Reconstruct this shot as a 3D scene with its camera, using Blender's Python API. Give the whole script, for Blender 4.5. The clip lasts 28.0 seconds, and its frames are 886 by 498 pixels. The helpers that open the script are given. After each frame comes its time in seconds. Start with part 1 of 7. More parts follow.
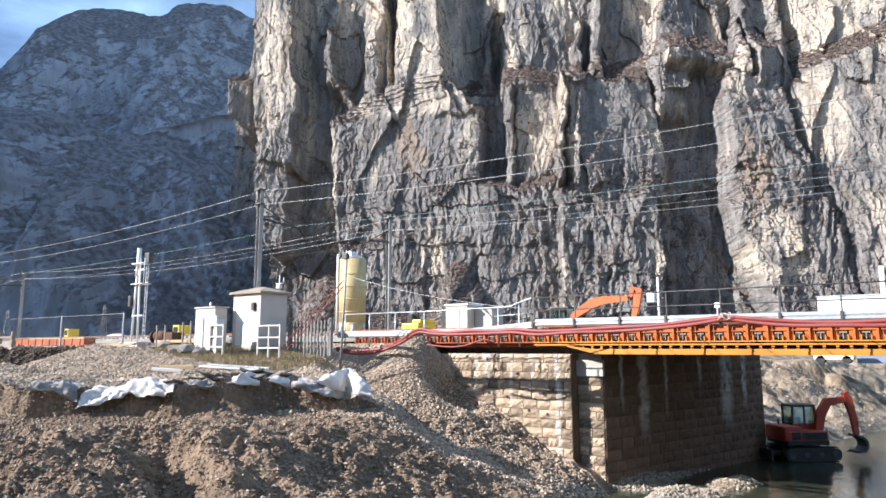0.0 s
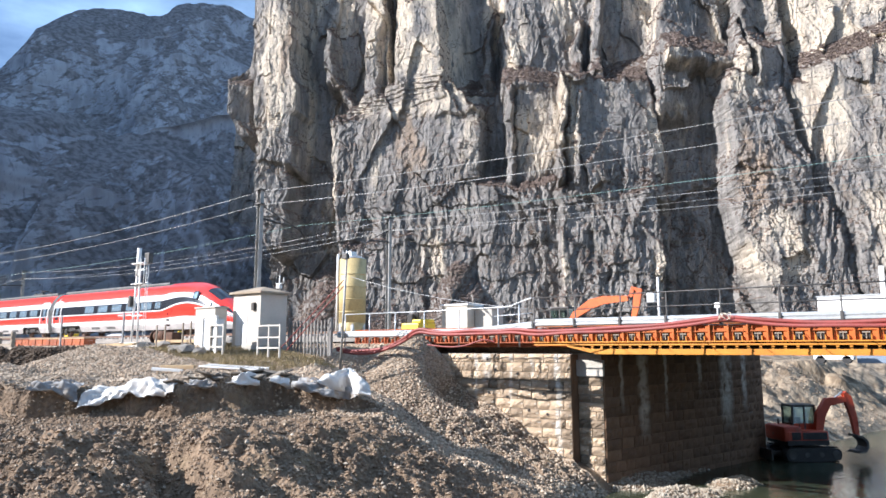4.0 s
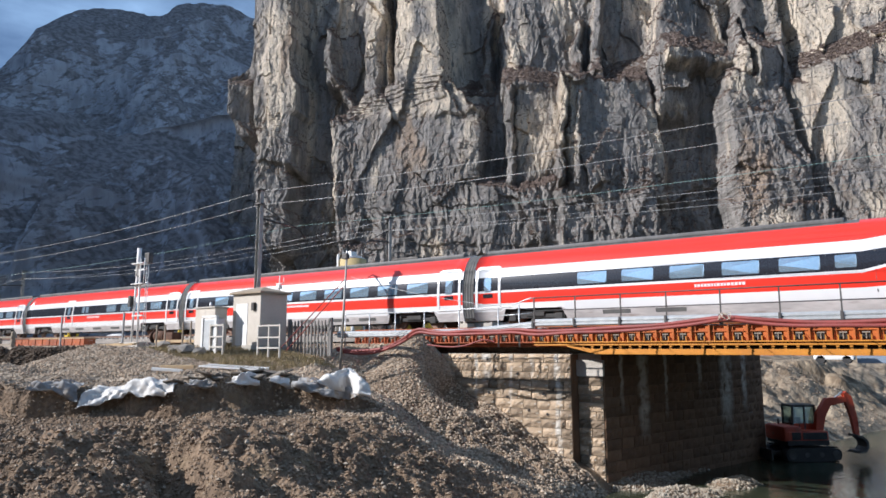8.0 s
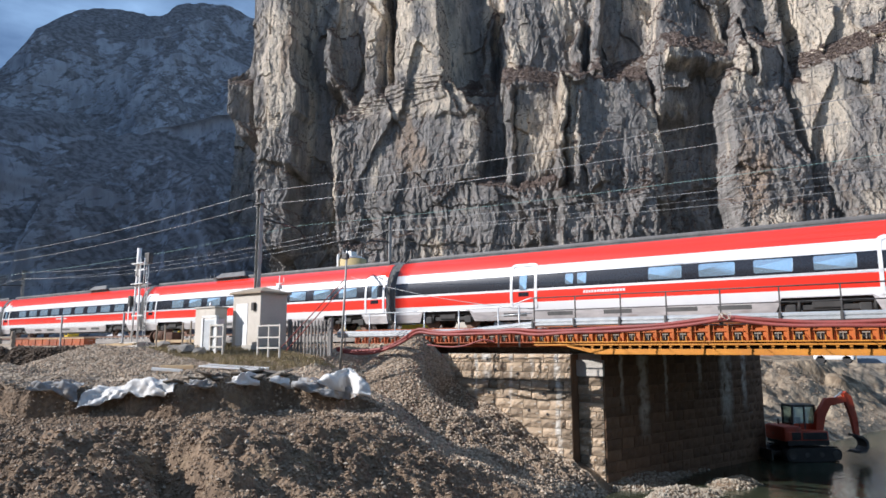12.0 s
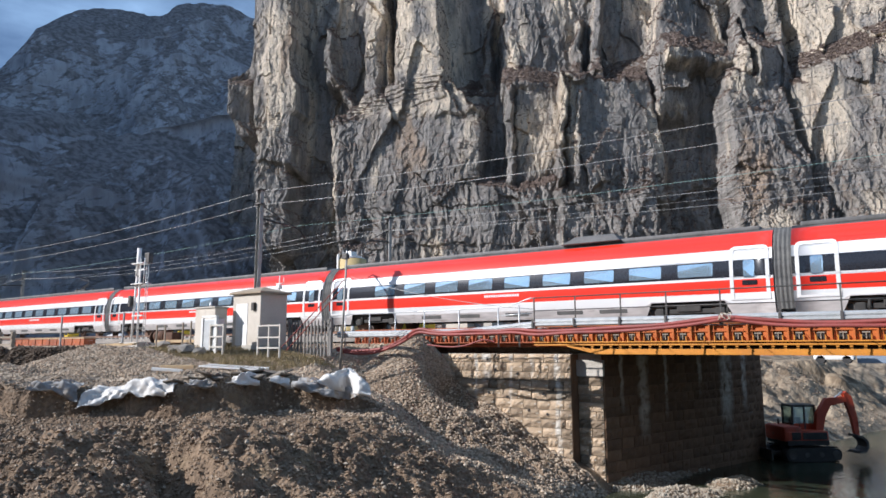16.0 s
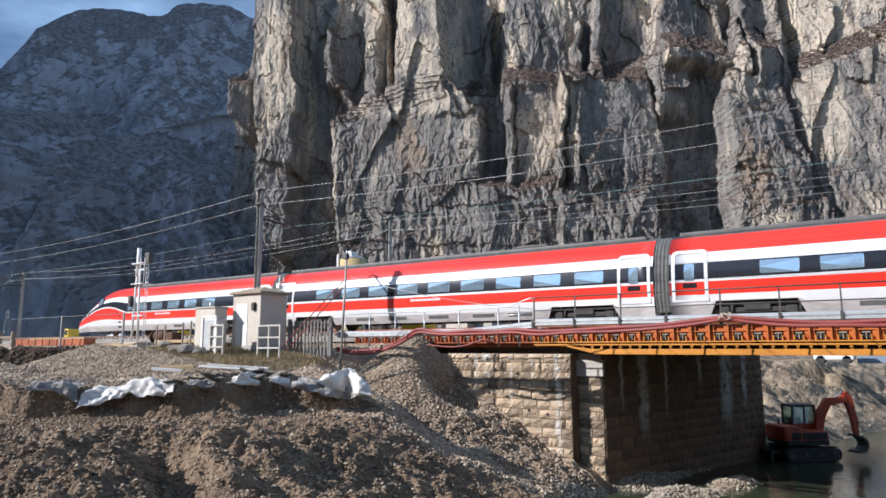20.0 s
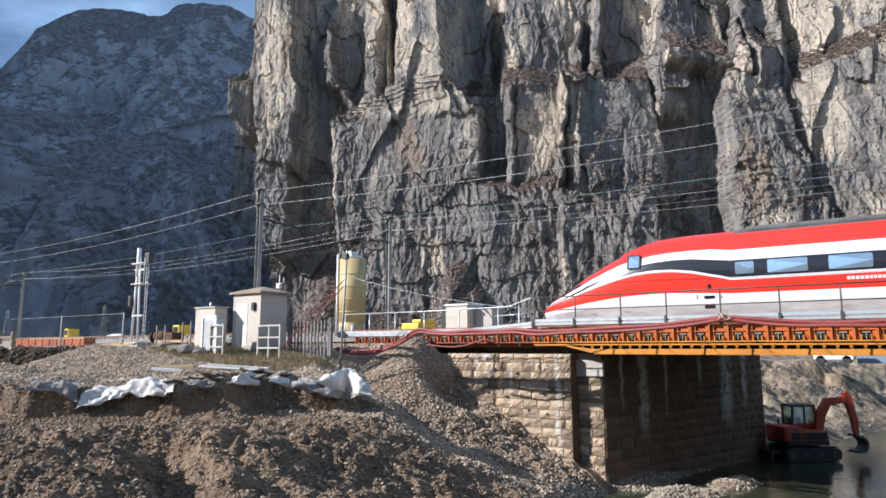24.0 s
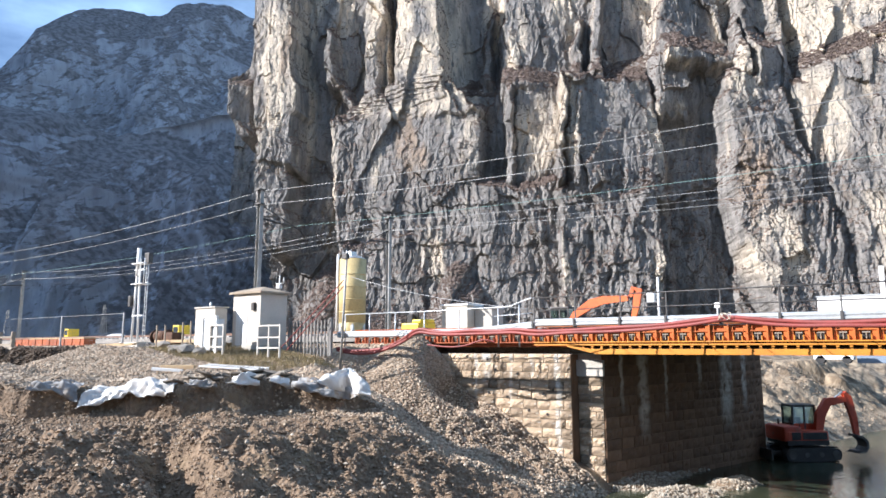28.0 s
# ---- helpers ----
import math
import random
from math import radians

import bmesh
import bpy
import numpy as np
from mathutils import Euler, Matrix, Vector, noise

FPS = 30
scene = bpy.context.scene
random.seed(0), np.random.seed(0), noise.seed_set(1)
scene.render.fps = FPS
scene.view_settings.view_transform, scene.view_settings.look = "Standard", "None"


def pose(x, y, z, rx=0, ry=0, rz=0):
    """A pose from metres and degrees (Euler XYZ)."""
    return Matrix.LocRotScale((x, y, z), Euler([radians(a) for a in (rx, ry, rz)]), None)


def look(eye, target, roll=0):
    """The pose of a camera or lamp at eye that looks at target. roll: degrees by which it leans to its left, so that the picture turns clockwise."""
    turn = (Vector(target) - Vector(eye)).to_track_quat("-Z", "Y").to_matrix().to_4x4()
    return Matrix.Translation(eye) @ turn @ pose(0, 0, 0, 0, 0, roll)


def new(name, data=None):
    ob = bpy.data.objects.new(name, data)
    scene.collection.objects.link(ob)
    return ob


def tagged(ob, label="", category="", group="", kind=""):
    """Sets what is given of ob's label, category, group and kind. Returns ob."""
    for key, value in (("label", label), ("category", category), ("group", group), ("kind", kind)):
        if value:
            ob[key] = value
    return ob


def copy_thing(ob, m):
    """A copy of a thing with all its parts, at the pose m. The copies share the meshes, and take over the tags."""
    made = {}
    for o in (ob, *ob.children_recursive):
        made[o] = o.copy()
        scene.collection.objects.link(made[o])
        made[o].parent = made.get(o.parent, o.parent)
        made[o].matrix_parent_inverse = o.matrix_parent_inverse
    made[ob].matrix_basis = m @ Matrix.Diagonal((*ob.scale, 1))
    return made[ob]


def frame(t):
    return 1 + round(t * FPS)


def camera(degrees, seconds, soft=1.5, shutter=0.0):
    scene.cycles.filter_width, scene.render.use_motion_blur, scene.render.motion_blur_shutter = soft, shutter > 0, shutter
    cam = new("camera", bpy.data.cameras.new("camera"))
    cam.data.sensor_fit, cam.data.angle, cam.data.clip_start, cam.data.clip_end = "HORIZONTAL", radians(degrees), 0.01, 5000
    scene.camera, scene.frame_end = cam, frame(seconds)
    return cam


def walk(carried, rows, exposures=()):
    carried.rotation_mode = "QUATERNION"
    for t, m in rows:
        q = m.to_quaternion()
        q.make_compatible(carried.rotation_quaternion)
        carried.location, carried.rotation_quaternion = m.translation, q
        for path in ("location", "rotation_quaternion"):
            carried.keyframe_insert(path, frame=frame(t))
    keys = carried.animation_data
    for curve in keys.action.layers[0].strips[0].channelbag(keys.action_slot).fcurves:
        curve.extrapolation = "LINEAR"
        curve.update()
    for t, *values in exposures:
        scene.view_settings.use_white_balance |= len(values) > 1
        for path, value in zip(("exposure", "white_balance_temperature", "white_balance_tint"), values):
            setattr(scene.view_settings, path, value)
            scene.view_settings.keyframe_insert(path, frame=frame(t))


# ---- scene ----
# ---------- camera ----------
EYE_Z = 6.0
cam = camera(67.2, 28.0, soft=1.6)
STAND = pose(0, 0, EYE_Z, 98.35, 0.0, 35.2) @ pose(0, 0, 0, 0, 0, -0.1)
walk(cam, [(0.0, STAND), (28.0, STAND)],
     exposures=[(t, e + 0.33, 5530, 12) for t, e in ((0.0, 0.86), (3.4, 0.86), (5.5, 0.71), (6.0, 0.55), (6.5, 0.38), (7.0, 0.22), (8.0, 0.15), (21.0, 0.15), (23.5, 0.10), (24.0, 0.26), (24.5, 0.42), (25.0, 0.63), (25.5, 0.77), (26.0, 0.85), (28.0, 0.87))])

# ---------- sky and sun ----------
SUN_EL, SUN_DIR = 30.0, (-0.665, -0.747)          # where the sun stands, in plan
sun_flat = Vector((*SUN_DIR, 0)).normalized()
sun_vec = sun_flat * math.cos(radians(SUN_EL)) + Vector((0, 0, math.sin(radians(SUN_EL))))
sun = new("sun", bpy.data.lights.new("sun", "SUN"))
sun.data.energy, sun.data.angle, sun.data.color = 5.0, radians(0.5), (1.0, 0.9, 0.77)
sun.matrix_world = look(sun_vec * 100, (0, 0, 0))

world = bpy.data.worlds.new("sky")
scene.world = world
world.use_nodes = True
wt = world.node_tree
wt.nodes.clear()
w_out = wt.nodes.new("ShaderNodeOutputWorld")
w_bg = wt.nodes.new("ShaderNodeBackground")
w_sky = wt.nodes.new("ShaderNodeTexSky")
w_sky.sky_type, w_sky.sun_disc = "NISHITA", False
w_sky.sun_elevation = radians(SUN_EL)
w_sky.sun_rotation = math.atan2(sun_flat.x, sun_flat.y)
w_sky.air_density, w_sky.dust_density, w_sky.ozone_density = 1.0, 0.5, 1.2
w_tc = wt.nodes.new("ShaderNodeTexCoord")
w_map = wt.nodes.new("ShaderNodeMapping")
w_map.inputs["Scale"].default_value = (2.0, 2.0, 5.0)
w_map.inputs["Location"].default_value = (0.2, 0.1, 0.1)
w_no = wt.nodes.new("ShaderNodeTexNoise")
w_no.inputs["Scale"].default_value, w_no.inputs["Detail"].default_value = 2.2, 9
w_rp = wt.nodes.new("ShaderNodeValToRGB")
w_rp.color_ramp.elements[0].position, w_rp.color_ramp.elements[1].position = 0.37, 0.74
w_rp.color_ramp.elements[1].color = (0.6, 0.6, 0.6, 1)
w_mx = wt.nodes.new("ShaderNodeMix")
w_mx.data_type = "RGBA"
w_mx.inputs["B"].default_value = (9.6, 13.2, 16.8, 1)
wt.links.new(w_tc.outputs["Generated"], w_map.inputs["Vector"])
wt.links.new(w_map.outputs[0], w_no.inputs["Vector"])
wt.links.new(w_no.outputs["Fac"], w_rp.inputs["Fac"])
wt.links.new(w_rp.outputs["Color"], w_mx.inputs["Factor"])
wt.links.new(w_sky.outputs[0], w_mx.inputs["A"])
wt.links.new(w_mx.outputs["Result"], w_bg.inputs["Color"])
wt.links.new(w_bg.outputs[0], w_out.inputs["Surface"])
w_bg.inputs["Strength"].default_value = 0.06


# ---------- materials ----------
def mat(name, c1, c2=None, scale=1.0, rough=0.8, metal=0.0, bump=0.3, fine=12.0, fine_mix=0.35, stretch=(1, 1, 1),
        dirt=None, dirt_at=0.62, detail=6, vary=0.0, coat=0.0, dist=0.05):
    """Two colours mixed by broad noise, broken by a finer one, with stains, relief and a little change from piece to piece."""
    m = bpy.data.materials.new(name)
    m.use_nodes = True
    nt = m.node_tree
    bs = nt.nodes["Principled BSDF"]
    c2 = c2 or tuple(v * 0.75 for v in c1)
    tc = nt.nodes.new("ShaderNodeTexCoord")
    mp = nt.nodes.new("ShaderNodeMapping")
    mp.inputs["Scale"].default_value = stretch
    nt.links.new(tc.outputs["Object"], mp.inputs["Vector"])
    n1 = nt.nodes.new("ShaderNodeTexNoise")
    n1.inputs["Scale"].default_value, n1.inputs["Detail"].default_value = scale, detail
    n2 = nt.nodes.new("ShaderNodeTexNoise")
    n2.inputs["Scale"].default_value, n2.inputs["Detail"].default_value = fine, 5
    for n in (n1, n2):
        nt.links.new(mp.outputs[0], n.inputs["Vector"])
    r1 = nt.nodes.new("ShaderNodeValToRGB")
    r1.color_ramp.elements[0].position, r1.color_ramp.elements[1].position = 0.35, 0.65
    r1.color_ramp.elements[0].color, r1.color_ramp.elements[1].color = (*c1, 1), (*c2, 1)
    nt.links.new(n1.outputs["Fac"], r1.inputs["Fac"])
    mx = nt.nodes.new("ShaderNodeMix")
    mx.data_type, mx.blend_type = "RGBA", "OVERLAY"
    mx.inputs["Factor"].default_value = fine_mix
    nt.links.new(r1.outputs["Color"], mx.inputs["A"])
    nt.links.new(n2.outputs["Fac"], mx.inputs["B"])
    col = mx.outputs["Result"]
    if dirt:
        n3 = nt.nodes.new("ShaderNodeTexNoise")
        n3.inputs["Scale"].default_value, n3.inputs["Detail"].default_value = scale * 2.3, 8
        nt.links.new(mp.outputs[0], n3.inputs["Vector"])
        r3 = nt.nodes.new("ShaderNodeValToRGB")
        r3.color_ramp.elements[0].position, r3.color_ramp.elements[1].position = dirt_at - 0.06, dirt_at + 0.06
        nt.links.new(n3.outputs["Fac"], r3.inputs["Fac"])
        m3 = nt.nodes.new("ShaderNodeMix")
        m3.data_type = "RGBA"
        m3.inputs["B"].default_value = (*dirt, 1)
        nt.links.new(r3.outputs["Color"], m3.inputs["Factor"])
        nt.links.new(col, m3.inputs["A"])
        col = m3.outputs["Result"]
    if vary:
        oi = nt.nodes.new("ShaderNodeObjectInfo")
        mr = nt.nodes.new("ShaderNodeMapRange")
        mr.inputs["To Min"].default_value, mr.inputs["To Max"].default_value = 1 - vary, 1 + vary
        nt.links.new(oi.outputs["Random"], mr.inputs["Value"])
        hs = nt.nodes.new("ShaderNodeHueSaturation")
        nt.links.new(mr.outputs[0], hs.inputs["Value"])
        nt.links.new(col, hs.inputs["Color"])
        col = hs.outputs[0]
    nt.links.new(col, bs.inputs["Base Color"])
    bs.inputs["Roughness"].default_value, bs.inputs["Metallic"].default_value = rough, metal
    if coat:
        bs.inputs["Coat Weight"].default_value, bs.inputs["Coat Roughness"].default_value = coat, 0.08
    if bump:
        bp = nt.nodes.new("ShaderNodeBump")
        bp.inputs["Strength"].default_value, bp.inputs["Distance"].default_value = bump, dist
        nt.links.new(n2.outputs["Fac"], bp.inputs["Height"])
        nt.links.new(bp.outputs[0], bs.inputs["Normal"])
    return m


def rock_mat(name, grey, dark, cream, rust, veg, unit, veg_lo, veg_hi, tall=0.22, relief=0.75, grow=1.0, climb=0.0006):
    """Banded limestone: vertical streaks, pale fresh faces, rusty stains, and dry scrub where the slope is gentle."""
    m = bpy.data.materials.new(name)
    m.use_nodes = True
    nt = m.node_tree
    bs = nt.nodes["Principled BSDF"]
    tc = nt.nodes.new("ShaderNodeTexCoord")

    def noise_node(stretch, scale, detail=8, rough=0.6):
        mp = nt.nodes.new("ShaderNodeMapping")
        mp.inputs["Scale"].default_value = tuple(v / unit for v in stretch)
        n = nt.nodes.new("ShaderNodeTexNoise")
        n.inputs["Scale"].default_value, n.inputs["Detail"].default_value, n.inputs["Roughness"].default_value = scale, detail, rough
        nt.links.new(tc.outputs["Object"], mp.inputs["Vector"])
        nt.links.new(mp.outputs[0], n.inputs["Vector"])
        return n.outputs["Fac"]

    def ramp(src, a, b):
        r = nt.nodes.new("ShaderNodeMapRange")
        r.interpolation_type = "SMOOTHSTEP"
        r.inputs["From Min"].default_value, r.inputs["From Max"].default_value = a, b
        nt.links.new(src, r.inputs["Value"])
        return r.outputs[0]

    def mixed(a, b, fac):
        x = nt.nodes.new("ShaderNodeMix")
        x.data_type = "RGBA"
        for v, k in ((a, "A"), (b, "B")):
            if isinstance(v, tuple):
                x.inputs[k].default_value = (*v, 1)
            else:
                nt.links.new(v, x.inputs[k])
        nt.links.new(fac, x.inputs["Factor"])
        return x.outputs["Result"]

    col = mixed(grey, dark, ramp(noise_node((1, 1, 0.3), 0.12), 0.42, 0.62))
    zz = nt.nodes.new("ShaderNodeSeparateXYZ")
    nt.links.new(tc.outputs["Object"], zz.inputs[0])
    up = nt.nodes.new("ShaderNodeMath")
    up.operation = "MULTIPLY_ADD"
    nt.links.new(zz.outputs["Z"], up.inputs[0])
    up.inputs[1].default_value = climb / unit
    nt.links.new(noise_node((1, 1, tall), 0.035), up.inputs[2])
    col = mixed(col, cream, ramp(up.outputs[0], 0.63, 0.78))
    kind = nt.nodes.new("ShaderNodeAttribute")
    kind.attribute_name = "fresh"
    worn = nt.nodes.new("ShaderNodeMath")
    worn.operation = "MULTIPLY"
    nt.links.new(kind.outputs["Fac"], worn.inputs[0])
    nt.links.new(ramp(noise_node((1, 1, 0.35), 0.11, 10), 0.3, 0.55), worn.inputs[1])
    col = mixed(col, cream, worn.outputs[0])
    col = mixed(col, rust, ramp(noise_node((1, 1, 0.3), 0.03, 6), 0.6, 0.72))
    col = mixed(col, dark, ramp(noise_node((1, 1, 0.12), 0.3), 0.56, 0.68))
    col = mixed(col, tuple(c * 0.66 for c in dark), ramp(noise_node((1, 1, 0.55), 0.42, 12, 0.75), 0.54, 0.66))
    geo = nt.nodes.new("ShaderNodeNewGeometry")
    sx = nt.nodes.new("ShaderNodeSeparateXYZ")
    nt.links.new(geo.outputs["True Normal"], sx.inputs[0])
    add = nt.nodes.new("ShaderNodeMath")
    add.operation = "MULTIPLY_ADD"
    nt.links.new(noise_node((1, 1, grow), 0.1), add.inputs[0])
    add.inputs[1].default_value = 1.3
    nt.links.new(sx.outputs["Z"], add.inputs[2])
    v2 = mixed(veg, tuple(c * 0.5 for c in veg), ramp(noise_node((1, 1, 1), 0.35), 0.4, 0.6))
    col = mixed(col, v2, ramp(add.outputs[0], veg_lo, veg_hi))
    nt.links.new(col, bs.inputs["Base Color"])
    bs.inputs["Roughness"].default_value = 0.95
    bp = nt.nodes.new("ShaderNodeBump")
    bp.inputs["Strength"].default_value, bp.inputs["Distance"].default_value = 1.0, relief * unit
    nt.links.new(noise_node((1, 1, 0.7), 0.8, 10, 0.75), bp.inputs["Height"])
    nt.links.new(bp.outputs[0], bs.inputs["Normal"])
    return m


M = {}
M["cliff"] = rock_mat("limestone cliff", (0.3, 0.277, 0.252), (0.165, 0.155, 0.143), (0.66, 0.56, 0.43), (0.35, 0.27, 0.2), (0.18, 0.132, 0.1), 1.0, 1.02, 1.22, 0.22, 1.8)
# mountain greys cooled towards blue, standing in for the haze of distance
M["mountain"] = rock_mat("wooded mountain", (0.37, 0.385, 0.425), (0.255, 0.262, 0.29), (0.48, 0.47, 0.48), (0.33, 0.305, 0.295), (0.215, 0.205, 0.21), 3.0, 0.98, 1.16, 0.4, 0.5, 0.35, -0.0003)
M["earth"] = mat("stony earth", (0.25, 0.21, 0.165), (0.17, 0.14, 0.105), 0.35, 0.95, bump=0.8, fine=9, fine_mix=0.7, dirt=(0.33, 0.29, 0.24), dirt_at=0.6, dist=0.08)
def ground_mat():
    """Brown dug earth low down, pale gravel on the terrace, blended by height and noise."""
    m = mat("stony ground", (0.222, 0.154, 0.096), (0.108, 0.073, 0.045), 0.5, 0.95, bump=1.0, fine=7, fine_mix=0.75, dirt=(0.24, 0.172, 0.102), dirt_at=0.62, dist=0.12)
    nt = m.node_tree
    bs = nt.nodes["Principled BSDF"]
    old = bs.inputs["Base Color"].links[0].from_socket
    tc, sx = nt.nodes.new("ShaderNodeTexCoord"), nt.nodes.new("ShaderNodeSeparateXYZ")
    no = nt.nodes.new("ShaderNodeTexNoise")
    no.inputs["Scale"].default_value, no.inputs["Detail"].default_value = 0.9, 8
    nt.links.new(tc.outputs["Object"], sx.inputs[0])
    nt.links.new(tc.outputs["Object"], no.inputs["Vector"])
    ad = nt.nodes.new("ShaderNodeMath")
    ad.operation = "MULTIPLY_ADD"
    nt.links.new(no.outputs["Fac"], ad.inputs[0])
    ad.inputs[1].default_value = 1.6
    nt.links.new(sx.outputs["Z"], ad.inputs[2])
    mr = nt.nodes.new("ShaderNodeMapRange")
    mr.inputs["From Min"].default_value, mr.inputs["From Max"].default_value = 5.2, 5.8
    nt.links.new(ad.outputs[0], mr.inputs["Value"])
    n2 = nt.nodes.new("ShaderNodeTexNoise")
    n2.inputs["Scale"].default_value = 14
    nt.links.new(tc.outputs["Object"], n2.inputs["Vector"])
    rp = nt.nodes.new("ShaderNodeValToRGB")
    rp.color_ramp.elements[0].position, rp.color_ramp.elements[1].position = 0.35, 0.65
    rp.color_ramp.elements[0].color, rp.color_ramp.elements[1].color = (0.225, 0.175, 0.122, 1), (0.48, 0.395, 0.295, 1)
    nt.links.new(n2.outputs["Fac"], rp.inputs["Fac"])
    mx = nt.nodes.new("ShaderNodeMix")
    mx.data_type = "RGBA"
    nt.links.new(mr.outputs[0], mx.inputs["Factor"])
    nt.links.new(old, mx.inputs["A"])
    nt.links.new(rp.outputs["Color"], mx.inputs["B"])
    # pale dug silt behind the bridge
    pr = nt.nodes.new("ShaderNodeMapRange")
    pr.inputs["From Min"].default_value, pr.inputs["From Max"].default_value = 39, 41
    nt.links.new(sx.outputs["Y"], pr.inputs["Value"])
    n4, r4, pm = nt.nodes.new("ShaderNodeTexNoise"), nt.nodes.new("ShaderNodeValToRGB"), nt.nodes.new("ShaderNodeMix")
    n4.inputs["Scale"].default_value, n4.inputs["Detail"].default_value = 1.1, 9
    r4.color_ramp.elements[0].position, r4.color_ramp.elements[1].position = 0.4, 0.6
    r4.color_ramp.elements[0].color, r4.color_ramp.elements[1].color = (0.16, 0.118, 0.075, 1), (0.34, 0.268, 0.182, 1)
    nt.links.new(tc.outputs["Object"], n4.inputs["Vector"])
    nt.links.new(n4.outputs["Fac"], r4.inputs["Fac"])
    pm.data_type = "RGBA"
    nt.links.new(pr.outputs[0], pm.inputs["Factor"])
    nt.links.new(mx.outputs["Result"], pm.inputs["A"])
    nt.links.new(r4.outputs["Color"], pm.inputs["B"])
    mx = pm
    # winter fields further off
    fr = nt.nodes.new("ShaderNodeMapRange")
    fr.inputs["From Min"].default_value, fr.inputs["From Max"].default_value = 44, 60
    nt.links.new(sx.outputs["Y"], fr.inputs["Value"])
    sd = nt.nodes.new("ShaderNodeMapRange")
    sd.inputs["From Min"].default_value, sd.inputs["From Max"].default_value = -16, -30
    nt.links.new(sx.outputs["X"], sd.inputs["Value"])
    ml = nt.nodes.new("ShaderNodeMath")
    ml.operation = "MULTIPLY"
    nt.links.new(fr.outputs[0], ml.inputs[0])
    nt.links.new(sd.outputs[0], ml.inputs[1])
    fm = nt.nodes.new("ShaderNodeMix")
    fm.data_type = "RGBA"
    fm.inputs["B"].default_value = (0.085, 0.075, 0.045, 1)
    nt.links.new(ml.outputs[0], fm.inputs["Factor"])
    nt.links.new(mx.outputs["Result"], fm.inputs["A"])
    nt.links.new(fm.outputs["Result"], bs.inputs["Base Color"])
    return m


M["ground"] = ground_mat()
M["gravel"] = mat("loose gravel", (0.30, 0.265, 0.22), (0.2, 0.175, 0.145), 1.2, 0.95, bump=0.9, fine=14, fine_mix=0.8, dist=0.06)
M["pebble"] = mat("pebbles", (0.42, 0.40, 0.37), (0.22, 0.2, 0.17), 3.0, 0.85, bump=0.2, fine=20)
M["grass"] = mat("dry grass", (0.22, 0.2, 0.10), (0.16, 0.13, 0.07), 2.0, 0.95, bump=0.6, fine=30)
M["stone"] = mat("quarried stone", (0.47, 0.35, 0.228), (0.32, 0.235, 0.153), 1.6, 0.9, bump=1.0, fine=11, fine_mix=0.5, dirt=(0.55, 0.48, 0.38), dirt_at=0.64, vary=0.5, dist=0.06)
# stained stone made darker still: the shade under the bridge is in its colour
M["stone_shade"] = mat("stained stone", (0.185, 0.112, 0.068), (0.085, 0.053, 0.033), 0.7, 0.85, bump=0.6, fine=9, stretch=(1, 1, 0.25), dirt=(0.2, 0.185, 0.165), dirt_at=0.69, vary=0.18, dist=0.03)
M["stone_shade"].node_tree.nodes["Principled BSDF"].inputs["Specular IOR Level"].default_value = 0.12

def streaks(m, along, at, colour, breakup=0.45):
    """Lime runs down a wall: at holds (place along the wall, half width, length from the top)."""
    nt = m.node_tree
    bs = nt.nodes["Principled BSDF"]
    old = bs.inputs["Base Color"].links[0].from_socket

    def math_node(op, a, b):
        n = nt.nodes.new("ShaderNodeMath")
        n.operation = op
        for i, v in enumerate((a, b)):
            if isinstance(v, (int, float)):
                n.inputs[i].default_value = v
            else:
                nt.links.new(v, n.inputs[i])
        return n.outputs[0]

    def span(src, a, b):
        r = nt.nodes.new("ShaderNodeMapRange")
        r.inputs["From Min"].default_value, r.inputs["From Max"].default_value = a, b
        nt.links.new(src, r.inputs["Value"])
        return r.outputs[0]

    g, dot, sx = nt.nodes.new("ShaderNodeNewGeometry"), nt.nodes.new("ShaderNodeVectorMath"), nt.nodes.new("ShaderNodeSeparateXYZ")
    dot.operation = "DOT_PRODUCT"
    dot.inputs[1].default_value = (along[0], along[1], 0)
    nt.links.new(g.outputs["Position"], dot.inputs[0])
    nt.links.new(g.outputs["Position"], sx.inputs[0])
    wob, brk = nt.nodes.new("ShaderNodeTexNoise"), nt.nodes.new("ShaderNodeTexNoise")
    wob.inputs["Scale"].default_value, brk.inputs["Scale"].default_value = 1.3, 2.6
    brk.inputs["Detail"].default_value = 8
    nt.links.new(g.outputs["Position"], wob.inputs["Vector"])
    nt.links.new(g.outputs["Position"], brk.inputs["Vector"])
    u = math_node("ADD", dot.outputs["Value"], math_node("MULTIPLY", math_node("SUBTRACT", wob.outputs["Fac"], 0.5), 0.35))
    torn = span(brk.outputs["Fac"], breakup - 0.12, breakup + 0.1)
    tot = None
    for u0, w, low in at:
        k = span(math_node("ABSOLUTE", math_node("SUBTRACT", u, u0), 0.0), w, w * 0.35)
        k = math_node("MULTIPLY", math_node("MULTIPLY", k, torn), span(sx.outputs["Z"], low, low + 1.6))
        tot = k if tot is None else math_node("MAXIMUM", tot, k)
    mx = nt.nodes.new("ShaderNodeMix")
    mx.data_type = "RGBA"
    mx.inputs["B"].default_value = (*colour, 1)
    nt.links.new(tot, mx.inputs["Factor"])
    nt.links.new(old, mx.inputs["A"])
    nt.links.new(mx.outputs["Result"], bs.inputs["Base Color"])


